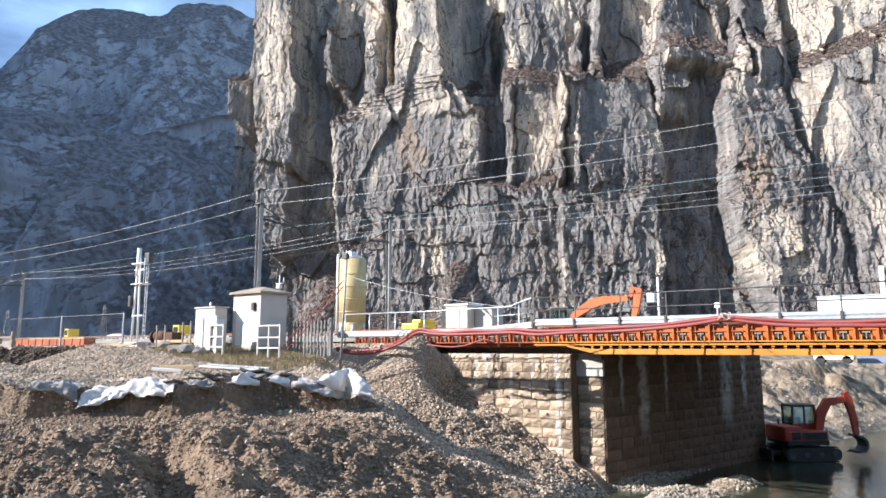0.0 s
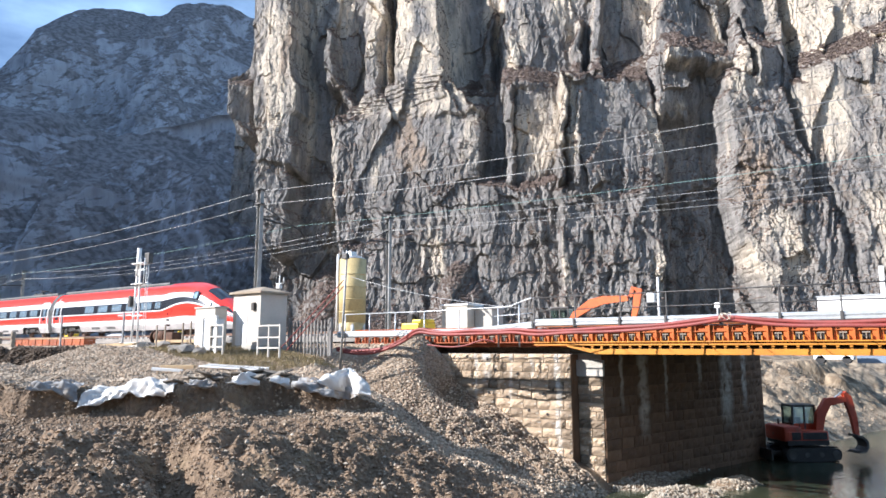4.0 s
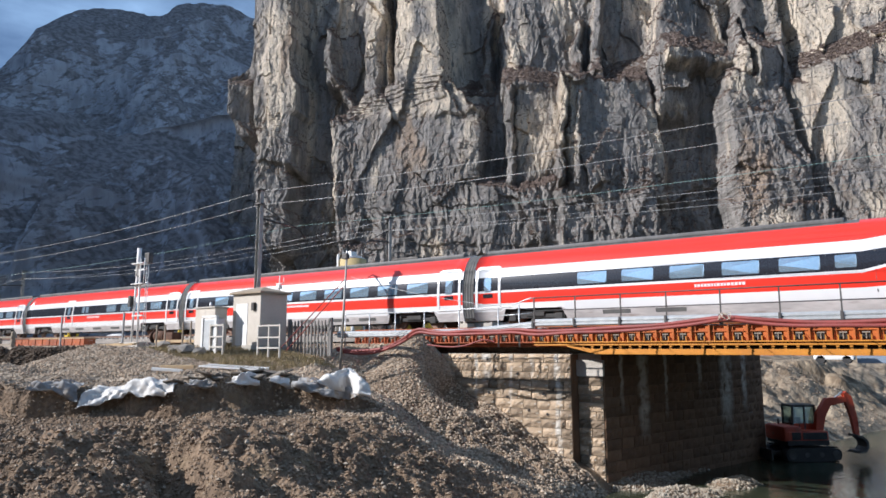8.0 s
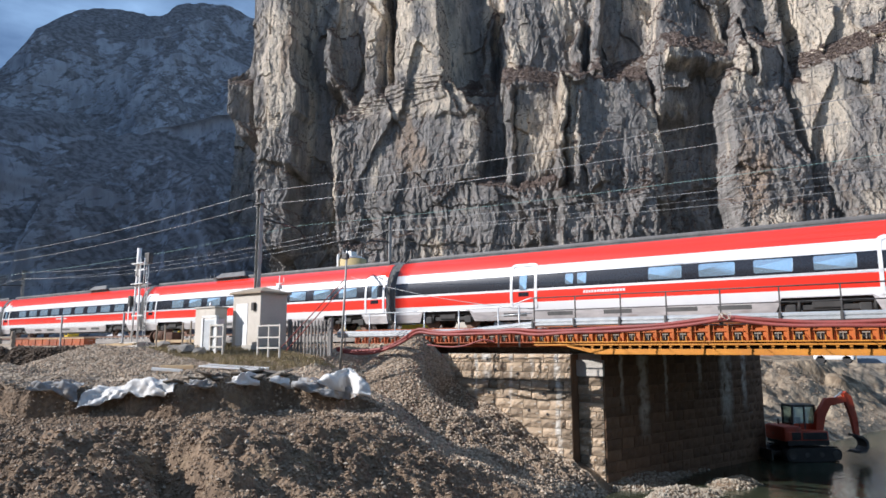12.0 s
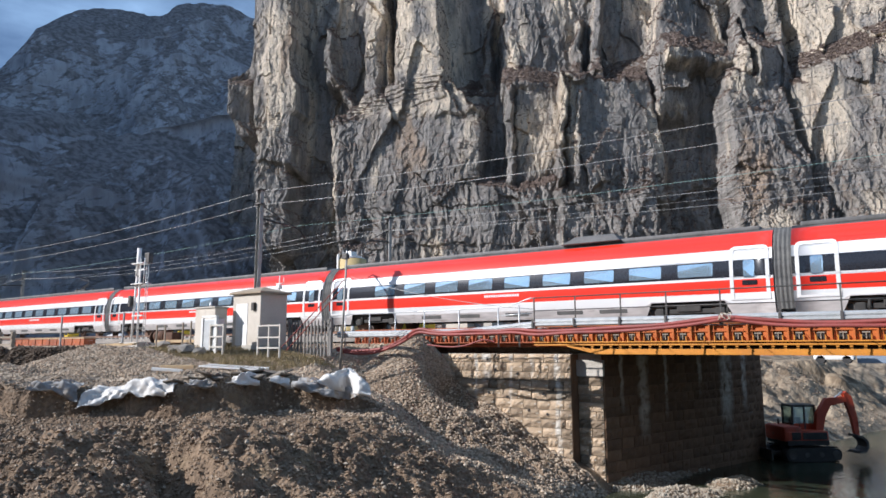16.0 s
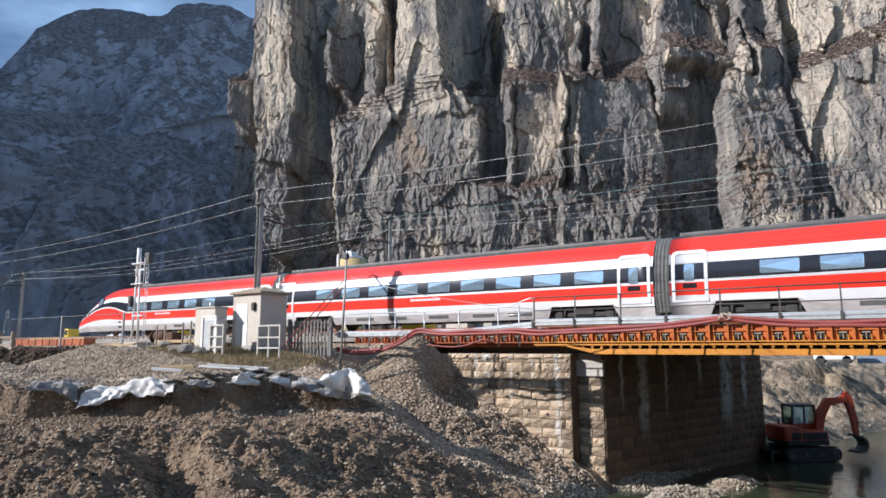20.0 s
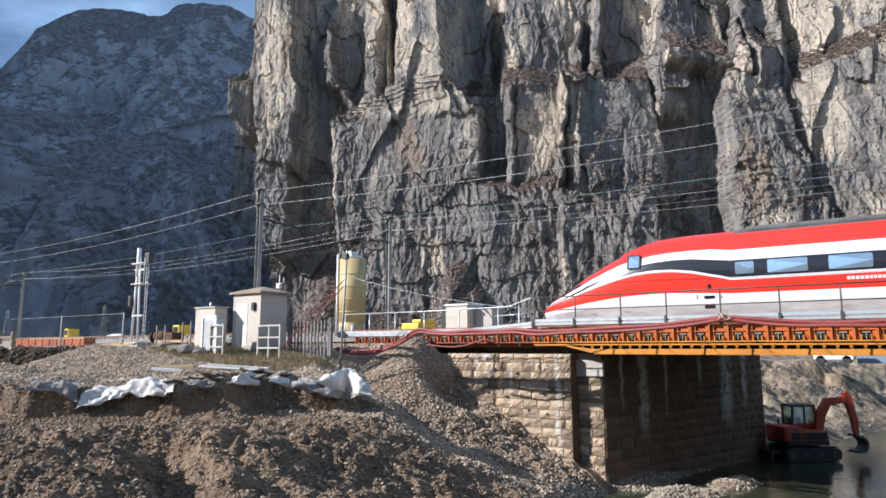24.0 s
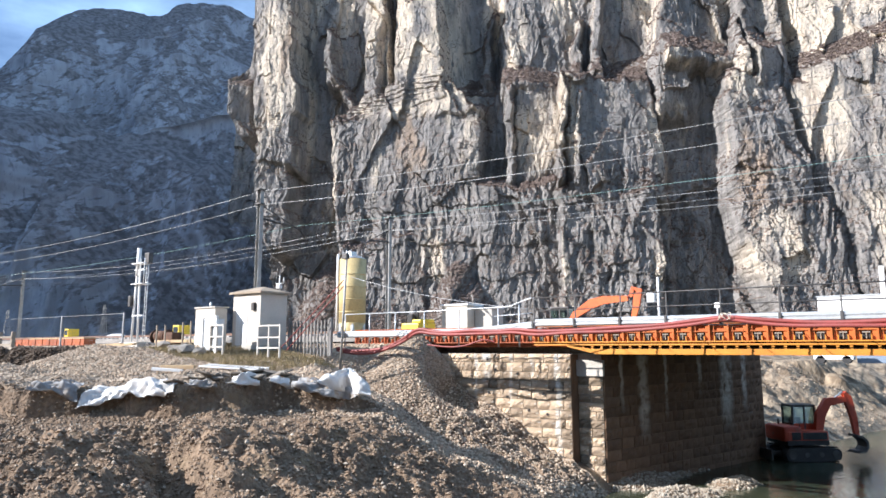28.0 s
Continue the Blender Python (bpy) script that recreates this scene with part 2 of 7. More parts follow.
streaks(M["stone"], (1, 0), ((-13.05, 0.17, 0.6), (-16.7, 0.3, 3.9), (-15.4, 0.12, 3.0), (-14.3, 0.1, 4.0), (-17.3, 0.12, 3.0)), (0.62, 0.57, 0.49), 0.47)
streaks(M["stone_shade"], (0.2937, 0.9559), tuple((23.42 + a, b, c) for a, b, c in ((2.76, 0.5, 1.6), (4.5, 0.16, 2.6), (9.8, 0.7, 1.5), (7.4, 0.2, 3.4), (1.2, 0.15, 3.0), (11.6, 0.3, 2.5))), (0.42, 0.36, 0.29), 0.44)
M["mortar"] = mat("mortar", (0.5, 0.455, 0.385), (0.36, 0.325, 0.275), 2.0, 0.95, fine=20)
M["concrete"] = mat("weathered concrete", (0.50, 0.46, 0.40), (0.40, 0.365, 0.31), 1.2, 0.9, fine=16, dirt=(0.3, 0.28, 0.25), dirt_at=0.68)
M["white_wall"] = mat("whitewashed wall", (0.58, 0.52, 0.435), (0.49, 0.435, 0.36), 0.8, 0.8, bump=0.15, fine=18, fine_mix=0.15, dirt=(0.5, 0.47, 0.42), dirt_at=0.72)
M["white_paint"] = mat("white paint", (0.78, 0.77, 0.74), (0.68, 0.66, 0.62), 2.0, 0.55, bump=0.1, fine=20, fine_mix=0.2)
M["aged_white"] = mat("aged white paint", (0.56, 0.52, 0.45), (0.44, 0.4, 0.34), 2.0, 0.65, bump=0.1, fine=20, fine_mix=0.3, dirt=(0.35, 0.31, 0.25), dirt_at=0.7)
M["galv"] = mat("galvanised steel", (0.58, 0.59, 0.58), (0.48, 0.49, 0.49), 3.0, 0.45, 0.55, bump=0.05, fine=30, fine_mix=0.25)
M["steel_dark"] = mat("dark steel", (0.10, 0.095, 0.09), (0.06, 0.055, 0.05), 3.0, 0.55, 0.5, bump=0.1, fine=30)
M["orange"] = mat("orange girder paint", (0.46, 0.118, 0.012), (0.37, 0.09, 0.011), 0.8, 0.6, bump=0.12, fine=14, fine_mix=0.35, dirt=(0.3, 0.12, 0.05), dirt_at=0.72)
M["yellow_o"] = mat("yellow-orange beam paint", (0.57, 0.23, 0.016), (0.48, 0.185, 0.015), 0.8, 0.55, bump=0.08, fine=14, fine_mix=0.25, dirt=(0.45, 0.2, 0.06), dirt_at=0.74)
M["rust"] = mat("rusty orange steel", (0.40, 0.105, 0.03), (0.25, 0.07, 0.028), 1.2, 0.8, bump=0.2, fine=12)
M["yellow"] = mat("machine yellow", (0.8, 0.58, 0.04), (0.66, 0.45, 0.04), 1.5, 0.5, bump=0.05, fine=12, dirt=(0.2, 0.15, 0.08), dirt_at=0.7)
M["hose"] = mat("red hose", (0.27, 0.05, 0.038), (0.2, 0.048, 0.038), 1.2, 0.55, bump=0.1, fine=25)
M["wood"] = mat("grey weathered wood", (0.30, 0.25, 0.19), (0.20, 0.165, 0.125), 2.0, 0.9, stretch=(0.3, 3, 3), fine=18)
M["plank"] = mat("pale sawn wood", (0.48, 0.35, 0.20), (0.38, 0.27, 0.15), 2.0, 0.85, stretch=(0.3, 3, 3), fine=18)
M["tarp"] = mat("white sheet", (0.66, 0.63, 0.585), (0.54, 0.515, 0.475), 1.0, 0.6, bump=0.15, fine=6, fine_mix=0.15, dirt=(0.4, 0.36, 0.3), dirt_at=0.72)
M["wire"] = mat("wire", (0.34, 0.34, 0.33), (0.26, 0.26, 0.26), 1, 0.5, 0.4, bump=0)
M["wire_green"] = mat("patinated copper wire", (0.24, 0.38, 0.35), (0.2, 0.32, 0.3), 1, 0.6, 0.2, bump=0)
M["rubber"] = mat("black rubber", (0.03, 0.03, 0.03), (0.045, 0.042, 0.04), 2, 0.8, bump=0.2, fine=20)
M["t_red"] = mat("train red", (0.74, 0.036, 0.016), (0.70, 0.032, 0.014), 0.4, 0.28, bump=0, fine=3, fine_mix=0.08, coat=0.6)
M["t_white"] = mat("train white", (0.72, 0.715, 0.705), (0.67, 0.665, 0.655), 0.4, 0.3, bump=0, fine=3, fine_mix=0.08, coat=0.5)
M["t_grey"] = mat("train skirt grey", (0.5, 0.465, 0.445), (0.36, 0.335, 0.32), 1.2, 0.35, bump=0.03, fine=5, fine_mix=0.35, stretch=(0.4, 1, 1.5), dirt=(0.27, 0.235, 0.21), dirt_at=0.66)
M["t_dark"] = mat("train window band", (0.018, 0.018, 0.022), (0.022, 0.022, 0.026), 1, 0.18, bump=0, coat=0.5)
M["t_roof"] = mat("train roof grey", (0.13, 0.125, 0.12), (0.09, 0.088, 0.085), 1.5, 0.6, bump=0.05, fine=8)
M["bellows"] = mat("bellows grey", (0.12, 0.118, 0.11), (0.085, 0.083, 0.08), 2, 0.75, bump=0.1)
M["under"] = mat("underframe", (0.05, 0.046, 0.042), (0.03, 0.028, 0.026), 3, 0.7, 0.2, bump=0.2)


def glass_mat(name, tint, rough=0.05, metal=0.75):
    m = mat(name, tint, tuple(v * 0.85 for v in tint), 0.6, rough, metal, bump=0.02, fine=1.2, fine_mix=0.1)
    return m


M["t_glass"] = glass_mat("reflecting train glass", (0.58, 0.74, 0.84))
M["cab_glass"] = glass_mat("dark cab glass", (0.12, 0.14, 0.16), 0.06, 0.6)


# ---------- helpers for shapes ----------
def link(name, me, material, parent=None, label=""):
    for m in (material if isinstance(material, (list, tuple)) else [material]):
        me.materials.append(m)
    ob = new(name, me)
    if parent:
        ob.parent = parent
    if label:
        ob["label"] = label
    return ob


def part(name, bm, material, parent=None, label="", smooth=False):
    me = bpy.data.meshes.new(name)
    if smooth:
        for f in bm.faces:
            f.smooth = True
    bm.to_mesh(me)
    bm.free()
    return link(name, me, material, parent, label)


def thing(name, m, label, category, group="", kind=""):
    ob = new(name)
    ob.matrix_world = m
    ob.empty_display_size = 0.2
    return tagged(ob, label, category, group, kind)


def box(bm, x0, x1, y0, y1, z0, z1, bevel=0.0, turn=None):
    vs = [bm.verts.new((x, y, z)) for x in (x0, x1) for y in (y0, y1) for z in (z0, z1)]
    for f in ((0, 1, 3, 2), (4, 6, 7, 5), (0, 4, 5, 1), (2, 3, 7, 6), (0, 2, 6, 4), (1, 5, 7, 3)):
        bm.faces.new([vs[i] for i in f])
    if turn is not None:
        for v in vs:
            v.co = turn @ v.co
    if bevel:
        es = {e for v in vs for e in v.link_edges}
        bmesh.ops.bevel(bm, geom=list(es), offset=bevel, segments=2, affect="EDGES", profile=0.6)
    return vs


def bx(x0, x1, y0, y1, z0, z1, bevel=0.0):
    bm = bmesh.new()
    box(bm, x0, x1, y0, y1, z0, z1, bevel)
    return bm


def rod(bm, a, b, r0, r1=None, n=8, caps=True):
    a, b = Vector(a), Vector(b)
    r1 = r0 if r1 is None else r1
    q = (b - a).to_track_quat("Z", "Y")
    rings = []
    for p, r in ((a, r0), (b, r1)):
        rings.append([bm.verts.new(p + q @ Vector((r * math.cos(2 * math.pi * i / n), r * math.sin(2 * math.pi * i / n), 0))) for i in range(n)])
    for i in range(n):
        j = (i + 1) % n
        f = bm.faces.new((rings[0][i], rings[0][j], rings[1][j], rings[1][i]))
        f.smooth = n > 6
    if caps:
        bm.faces.new(rings[0][::-1])
        bm.faces.new(rings[1])


def rd(a, b, r0, r1=None, n=8):
    bm = bmesh.new()
    rod(bm, a, b, r0, r1, n)
    return bm


def tube(bm, pts, r, n=8):
    """A pipe along a run of points."""
    pts = [Vector(p) for p in pts]
    rings = []
    for i, p in enumerate(pts):
        d = (pts[min(i + 1, len(pts) - 1)] - pts[max(i - 1, 0)]).normalized()
        q = d.to_track_quat("Z", "Y")
        rings.append([bm.verts.new(p + q @ Vector((r * math.cos(2 * math.pi * k / n), r * math.sin(2 * math.pi * k / n), 0))) for k in range(n)])
    for a, b in zip(rings, rings[1:]):
        for k in range(n):
            f = bm.faces.new((a[k], a[(k + 1) % n], b[(k + 1) % n], b[k]))
            f.smooth = True
    bm.faces.new(rings[0][::-1])
    bm.faces.new(rings[-1])


def grid_mesh(name, X, Y, Z):
    """A sheet of quads from three equal arrays."""
    r, c = X.shape
    me = bpy.data.meshes.new(name)
    co = np.stack([X, Y, Z], -1).reshape(-1, 3)
    i = np.arange(r * c).reshape(r, c)
    fs = np.stack([i[:-1, :-1], i[:-1, 1:], i[1:, 1:], i[1:, :-1]], -1).reshape(-1, 4)
    me.vertices.add(len(co))
    me.vertices.foreach_set("co", co.ravel())
    me.loops.add(fs.size)
    me.loops.foreach_set("vertex_index", fs.ravel())
    me.polygons.add(len(fs))
    me.polygons.foreach_set("loop_start", np.arange(0, fs.size, 4))
    me.polygons.foreach_set("loop_total", np.full(len(fs), 4))
    me.polygons.foreach_set("use_smooth", np.ones(len(fs), bool))
    me.update(calc_edges=True)
    me.validate()
    return me


def hash3(i, j, k, seed):
    h = (i * 374761393 + j * 668265263 + k * 2147483647 + seed * 1274126177) & 0xFFFFFFFF
    h = ((h ^ (h >> 13)) * 1274126177) & 0xFFFFFFFF
    h = ((h ^ (h >> 16)) * 2246822519) & 0xFFFFFFFF
    return ((h ^ (h >> 15)) & 0xFFFFFF) / float(0xFFFFFF)


def vnoise(x, y, seed=0, z=None):
    """Smooth value noise, -1 to 1."""
    x, y = np.asarray(x, float), np.asarray(y, float)
    i, j = np.floor(x).astype(np.int64), np.floor(y).astype(np.int64)
    fx, fy = x - i, y - j
    fx, fy = fx * fx * fx * (fx * (fx * 6 - 15) + 10), fy * fy * fy * (fy * (fy * 6 - 15) + 10)
    k = np.zeros_like(i)
    a, b = hash3(i, j, k, seed), hash3(i + 1, j, k, seed)
    c, d = hash3(i, j + 1, k, seed), hash3(i + 1, j + 1, k, seed)
    return ((a * (1 - fx) + b * fx) * (1 - fy) + (c * (1 - fx) + d * fx) * fy) * 2 - 1


def fbm(x, y, octaves=5, seed=0, gain=0.5):
    s, a, t = 0.0, 1.0, 0.0
    for o in range(octaves):
        s = s + a * vnoise(x * 2 ** o + 17.3 * o, y * 2 ** o - 9.1 * o, seed + o)
        t += a
        a *= gain
    return s / t


def ridged(x, y, octaves=4, seed=0):
    s, a, t = 0.0, 1.0, 0.0
    for o in range(octaves):
        s = s + a * (1 - 2 * np.abs(vnoise(x * 2 ** o + 5.7 * o, y * 2 ** o + 3.3 * o, seed + o)))
        t += a
        a *= 0.5
    return s / t


def step(a, b, x):
    t = np.clip((x - a) / (b - a), 0, 1)
    return t * t * (3 - 2 * t)
# ---------- ground ----------
RAIL_Z, NEAR_Q, FAR_Q = 6.95, 26.2, 30.25
PILE = (-20.3, 26.45, 6.7)


def ground_z(s, q):
    """Height of the ground: river bed, cut bank, terrace, heaps, track bed and the valley floor."""
    s, q = np.asarray(s, float), np.asarray(q, float)
    cy = q * 0.8171 - s * 0.5764
    n1, n2, n3 = fbm(s / 6, q / 6, 4, 3), fbm(s / 1.7, q / 1.7, 4, 9), fbm(s / 0.45, q / 0.45, 3, 21)
    # bank profile by depth from the opposite side
    cx = s * 0.8171 + q * 0.5764
    cyw = cy + 1.15 * fbm(s / 2.8, q / 2.8, 5, 31, 0.55) - 0.2 * np.maximum(cx + 11, 0)
    cyw = np.where(cyw < 21, cy, cyw)
    prof = np.interp(cyw, [8, 12, 14, 17, 19.5, 21.5, 23.3, 23.9, 24.2, 27, 30, 33, 38], [1.6, 2.45, 2.8, 3.2, 3.55, 3.4, 3.45, 3.6, 4.68, 4.95, 5.55, 5.95, 5.95])
    # near mounds and the gully between them
    prof = prof + 0.55 * np.exp(-((cx + 10.5 - 0.35 * (cy - 16)) / 3.2) ** 2 - ((cy - 16.5) / 2.6) ** 2)
    prof = prof + 0.5 * np.exp(-((cx + 2.6) / 3.0) ** 2 - ((cy - 18.6) / 2.2) ** 2)
    gx = -7.2 + (18 - cy) * 0.62
    prof = prof - 1.45 * np.exp(-((cx - gx) / 0.85) ** 2) * step(19.5, 17.5, cy)
    # river toe
    toe = np.where(q > 27.3, -11.05 + (q - 27.3) * 0.275, -11.0 + (27.3 - q) * 0.25)
    e = toe - s
    bank = np.minimum(prof, 0.25 + 0.42 * np.maximum(e, 0) + 0.35 * n1 * step(0, 3, e))
    # track bed and yard
    qb = 22.6 + 2.7 * step(-27, -25.2, s) + 2.7 * step(-21.8, -20.2, s)
    bed = step(qb, qb + 1.5, q) * step(-12.2, -13.4, s)
    open_ = step(27.3, 26.0, q) * step(21.8, 23.4, q) * step(-21, -19.5, s)
    z = np.where(q < 38, bank * (1 - bed) + 6.15 * bed, 6.3)
    # upstream bank behind the bridge
    back = np.minimum(4.7 + 0.25 * n1 + 1.5 * step(-9, -15, s), 0.25 + 0.62 * np.maximum(e - 0.3, 0) + 1.3 * n1 * step(1, 4, e) - 0.7 * ridged(s / 4, q / 4, 4, 25) * step(1, 3, e) + 0.5 * n2 * step(0.5, 2, e))
    z = np.where(q > 37.5, back, z)
    z = z + step(70, 300, q) * 2
    z = z - open_ * np.maximum(z - np.minimum(0.3 + 0.42 * np.maximum(e, 0), 3.4), 0)
    rough = (1 - 0.85 * bed) * step(40, 24, cy) + 0.25 * step(24, 40, cy)
    clod = ridged(s / 1.2 + n1, q / 1.2, 4, 15) + 0.6 * ridged(s / 2.9, q / 2.9 + n1, 3, 35)
    lump_ = ridged(s / 0.75 + n2, q / 0.75, 3, 55) + 0.55 * ridged(s / 0.36, q / 0.36 + n2, 2, 56)
    z = z + (-0.19 * lump_ * step(24.5, 22, cy) + 0.26 * n1 + 0.22 * n2 - 0.3 * clod * step(25, 21, cy) + 0.16 * n3 * step(26, 22, cy) + 0.05 * n3 + 0.06 * vnoise(s / 0.22, q / 0.22, 57) * step(27, 23, cy)) * rough
    # gravel heap against the abutment
    dx, dy = s - PILE[0], q - PILE[1]
    r = np.sqrt((dx * np.where(dx > 0, 1.0, 0.75)) ** 2 + (dy * np.where(dy < 0, 0.84, 1.0)) ** 2) * (1 + 0.07 * fbm(np.arctan2(dy, dx) * 2, 0 * s, 3, 5))
    cone = np.interp(r, [0, 0.4, 3.75, 6, 8.7, 10, 12], [PILE[2], PILE[2] - 0.22, 3.65, 2.1, 0.85, 0.2, -0.6]) + 0.05 * n3 + 0.08 * n2
    cone = cone - 1.6 * np.exp(-((dx - 2.5) / 1.15) ** 2 - ((dy + 0.4) / 1.3) ** 2)
    cone = cone - 0.2 * lump_ * step(3.8, 5.2, r) * step(9.5, 7.5, r)
    z = np.where(q < 27.3, np.maximum(z, cone), z)
    # low gravel heap and trench by the signal
    kx = cx / np.maximum(cy, 1)
    trench = step(-0.5, -0.56, kx) * step(27.6, 28.6, cy) * step(33.4 + 0.5 * n2, 32.7 + 0.5 * n2, cy) * (q < 38)
    z = z - np.maximum(z - 4.4 - 0.3 * n2, 0) * trench
    dxh = cx + 16.2
    d2 = np.hypot(np.where(dxh < 0, dxh, np.where(dxh < 4, dxh * 0.25, dxh - 3)), (cy - 31) * 0.9)
    z = np.maximum(z, np.where(q < 24, 6.12 - 0.37 * d2 + 0.1 * n2, -9))
    # river bed
    wet = step(1.2, -1.5, e + 0.8 * n1)
    z = z * (1 - wet) + (-0.7 + 0.15 * n2) * wet
    bar = np.exp(-((e + 2.6 + 1.2 * fbm(q / 5, s / 9, 3, 77)) / 1.9) ** 2) * step(22, 25, q) * step(35.5, 33, q)
    return z + (0.84 + 0.2 * n2) * bar * wet


def spaced(a, b, fine_a, fine_b, d, big):
    """Coordinates that lie d apart between fine_a and fine_b and spread out beyond."""
    mid = list(np.arange(fine_a, fine_b, d))
    lo, hi, st = [], [], d
    x = fine_a
    while x > a:
        st = min(st * 1.25, big)
        x -= st
        lo.append(x)
    st, x = d, mid[-1]
    while x < b:
        st = min(st * 1.25, big)
        x += st
        hi.append(x)
    return np.array(lo[::-1] + mid + hi)


gs, gq = spaced(-3500, 1500, -37, 0, 0.095, 150), np.concatenate([spaced(-600, 28.2, 5, 28, 0.095, 150)[:-1], np.arange(28.2, 66, 0.22), spaced(66, 3000, 66, 67, 0.4, 150)])
GS, GQ = np.meshgrid(gs, gq)
ground = link("ground", grid_mesh("ground", GS, GQ, ground_z(GS, GQ)), M["ground"])
ground.data.polygons.foreach_set("use_smooth", np.zeros(len(ground.data.polygons), bool))
tagged(ground, "stony brown earth banks with gravel and ruts", "ground", kind="structure")

# water
bm = bmesh.new()
for v in ((-14, -300, 0), (300, -300, 0), (300, 400, 0), (-14, 400, 0)):
    bm.verts.new(v)
bm.faces.new(bm.verts)
M["water"] = mat("shallow green river water", (0.05, 0.055, 0.03), (0.035, 0.045, 0.03), 0.3, 0.06, bump=0.5, fine=2.2, fine_mix=0.2, dist=0.05)
water = part("water", bm, M["water"])
tagged(water, "shallow greenish river water with ripples", "water", kind="structure")

# ---------- cliff across the valley ----------
CB = math.atan(0.47)                               # the wall's turn against the railway
CO = (-296.0, 420.0)
# buttresses: left edge at foot and top, right edge at foot and top (along the wall), foot, top, how far out, turn of the face
TOWERS = [(-157, -178, -113, -139, 150, 400, 46, 0.1), (-102, -105, -86, -95, 221, 276, 36, 0.2), (-75, -99, -67, -86, 193, 228, 33, 0.2),
          (-66, -79, -41, -59, 190, 400, 38, 0.1), (-41, -45, 6, -13, 192, 400, 46, 0.12), (26, 32, 38, 38, 222, 289, 34, 0.5),
          (43, 45, 101, 99, 208, 400, 36, -0.2), (101, 107, 113, 112, 208, 276, 44, 0.2), (117, 121, 127, 129, 208, 400, 46, 0.1),
          (166, 179, 221, 223, 212, 400, 48, -0.42), (215, 226, 228, 231, 200, 261, 52, 0.3), (266, 266, 460, 460, 180, 400, 50, 0.1)]
BLOCKS = [(-138, -162, -118, -120, 82, 170, 42, 0), (-189, -195, -163, -172, 180, 236, 30, -0.4), (-85, -67, 31, 8, 182, 215, 44, 0.1),
          (-78, -94, 34, 31, 74, 190, 43, 0.04), (50, 47, 59, 56, 125, 210, 43, 0.2), (55, 55, 91, 93, 132, 216, 33, -0.15),
          (94, 93, 169, 160, 108, 204, 51, -0.28), (90, 93, 96, 98, 118, 204, 64, 0.3), (98, 101, 106, 108, 116, 188, 62, 0.2),
          (159, 162, 205, 208, 175, 224, 37, -0.5), (205, 207, 269, 247, 96, 203, 50, -0.2), (268, 252, 460, 460, 92, 196, 48, 0.08)]
FEET = [(-62, -75, 46, 40, -20, 86, 45, -0.05), (86, 87, 157, 160, -20, 117, 53, -0.1), (27, 26, 98, 98, -20, 126, 45, -0.05),
        (228, 201, 290, 269, -20, 104, 52, -0.15), (262, 268, 460, 460, -20, 101, 50, 0.1), (228, 230, 266, 266, 190, 400, 42, -0.75)]
# broad faces of fresh pale rock: middle along the wall, height, half width, half height
FRESH = [(-24, 198, 50, 15), (-20, 250, 36, 50), (-150, 240, 16, 60), (300, 240, 45, 30), (275, 170, 18, 36), (74, 170, 18, 36), (97, 170, 8, 40), (20, 190, 14, 34), (230, 70, 20, 26), (-88, 130, 8, 50), (335, 90, 48, 60)]


def cells(x, y, seed, turn=-0.3):
    """Blocky facets: in every cell of a jittered lattice a level and a tilt of its own. turn: which way most of them face."""
    i, j = np.floor(x).astype(np.int64), np.floor(y).astype(np.int64)
    best, out = np.full(x.shape, 9.0), np.zeros(x.shape)
    for di in (-1, 0, 1):
        for dj in (-1, 0, 1):
            a, b = i + di, j + dj
            px, py = a + hash3(a, b, a * 0, seed), b + hash3(a, b, a * 0, seed + 1)
            d = (x - px) ** 2 + (y - py) ** 2
            lev = hash3(a, b, a * 0, seed + 2) * 2 - 1 + (x - px) * (hash3(a, b, a * 0, seed + 3) * 2.6 - 1.3 + turn) + (y - py) * (hash3(a, b, a * 0, seed + 4) * 1.6 - 1.2)
            near = d < best
            best, out = np.where(near, d, best), np.where(near, lev, out)
    return out


def fresh_rock(a, z):
    """1 on the broad smooth faces, 0 in the broken rock between."""
    k = np.zeros_like(a)
    for a0, z0, w, h in FRESH:
        k = np.maximum(k, step(1.25, 0.7, np.hypot((a - a0) / w, (z - z0) / h)))
    return k * step(-0.5, 0.1, fbm(a / 16, z / 30, 3, 65))


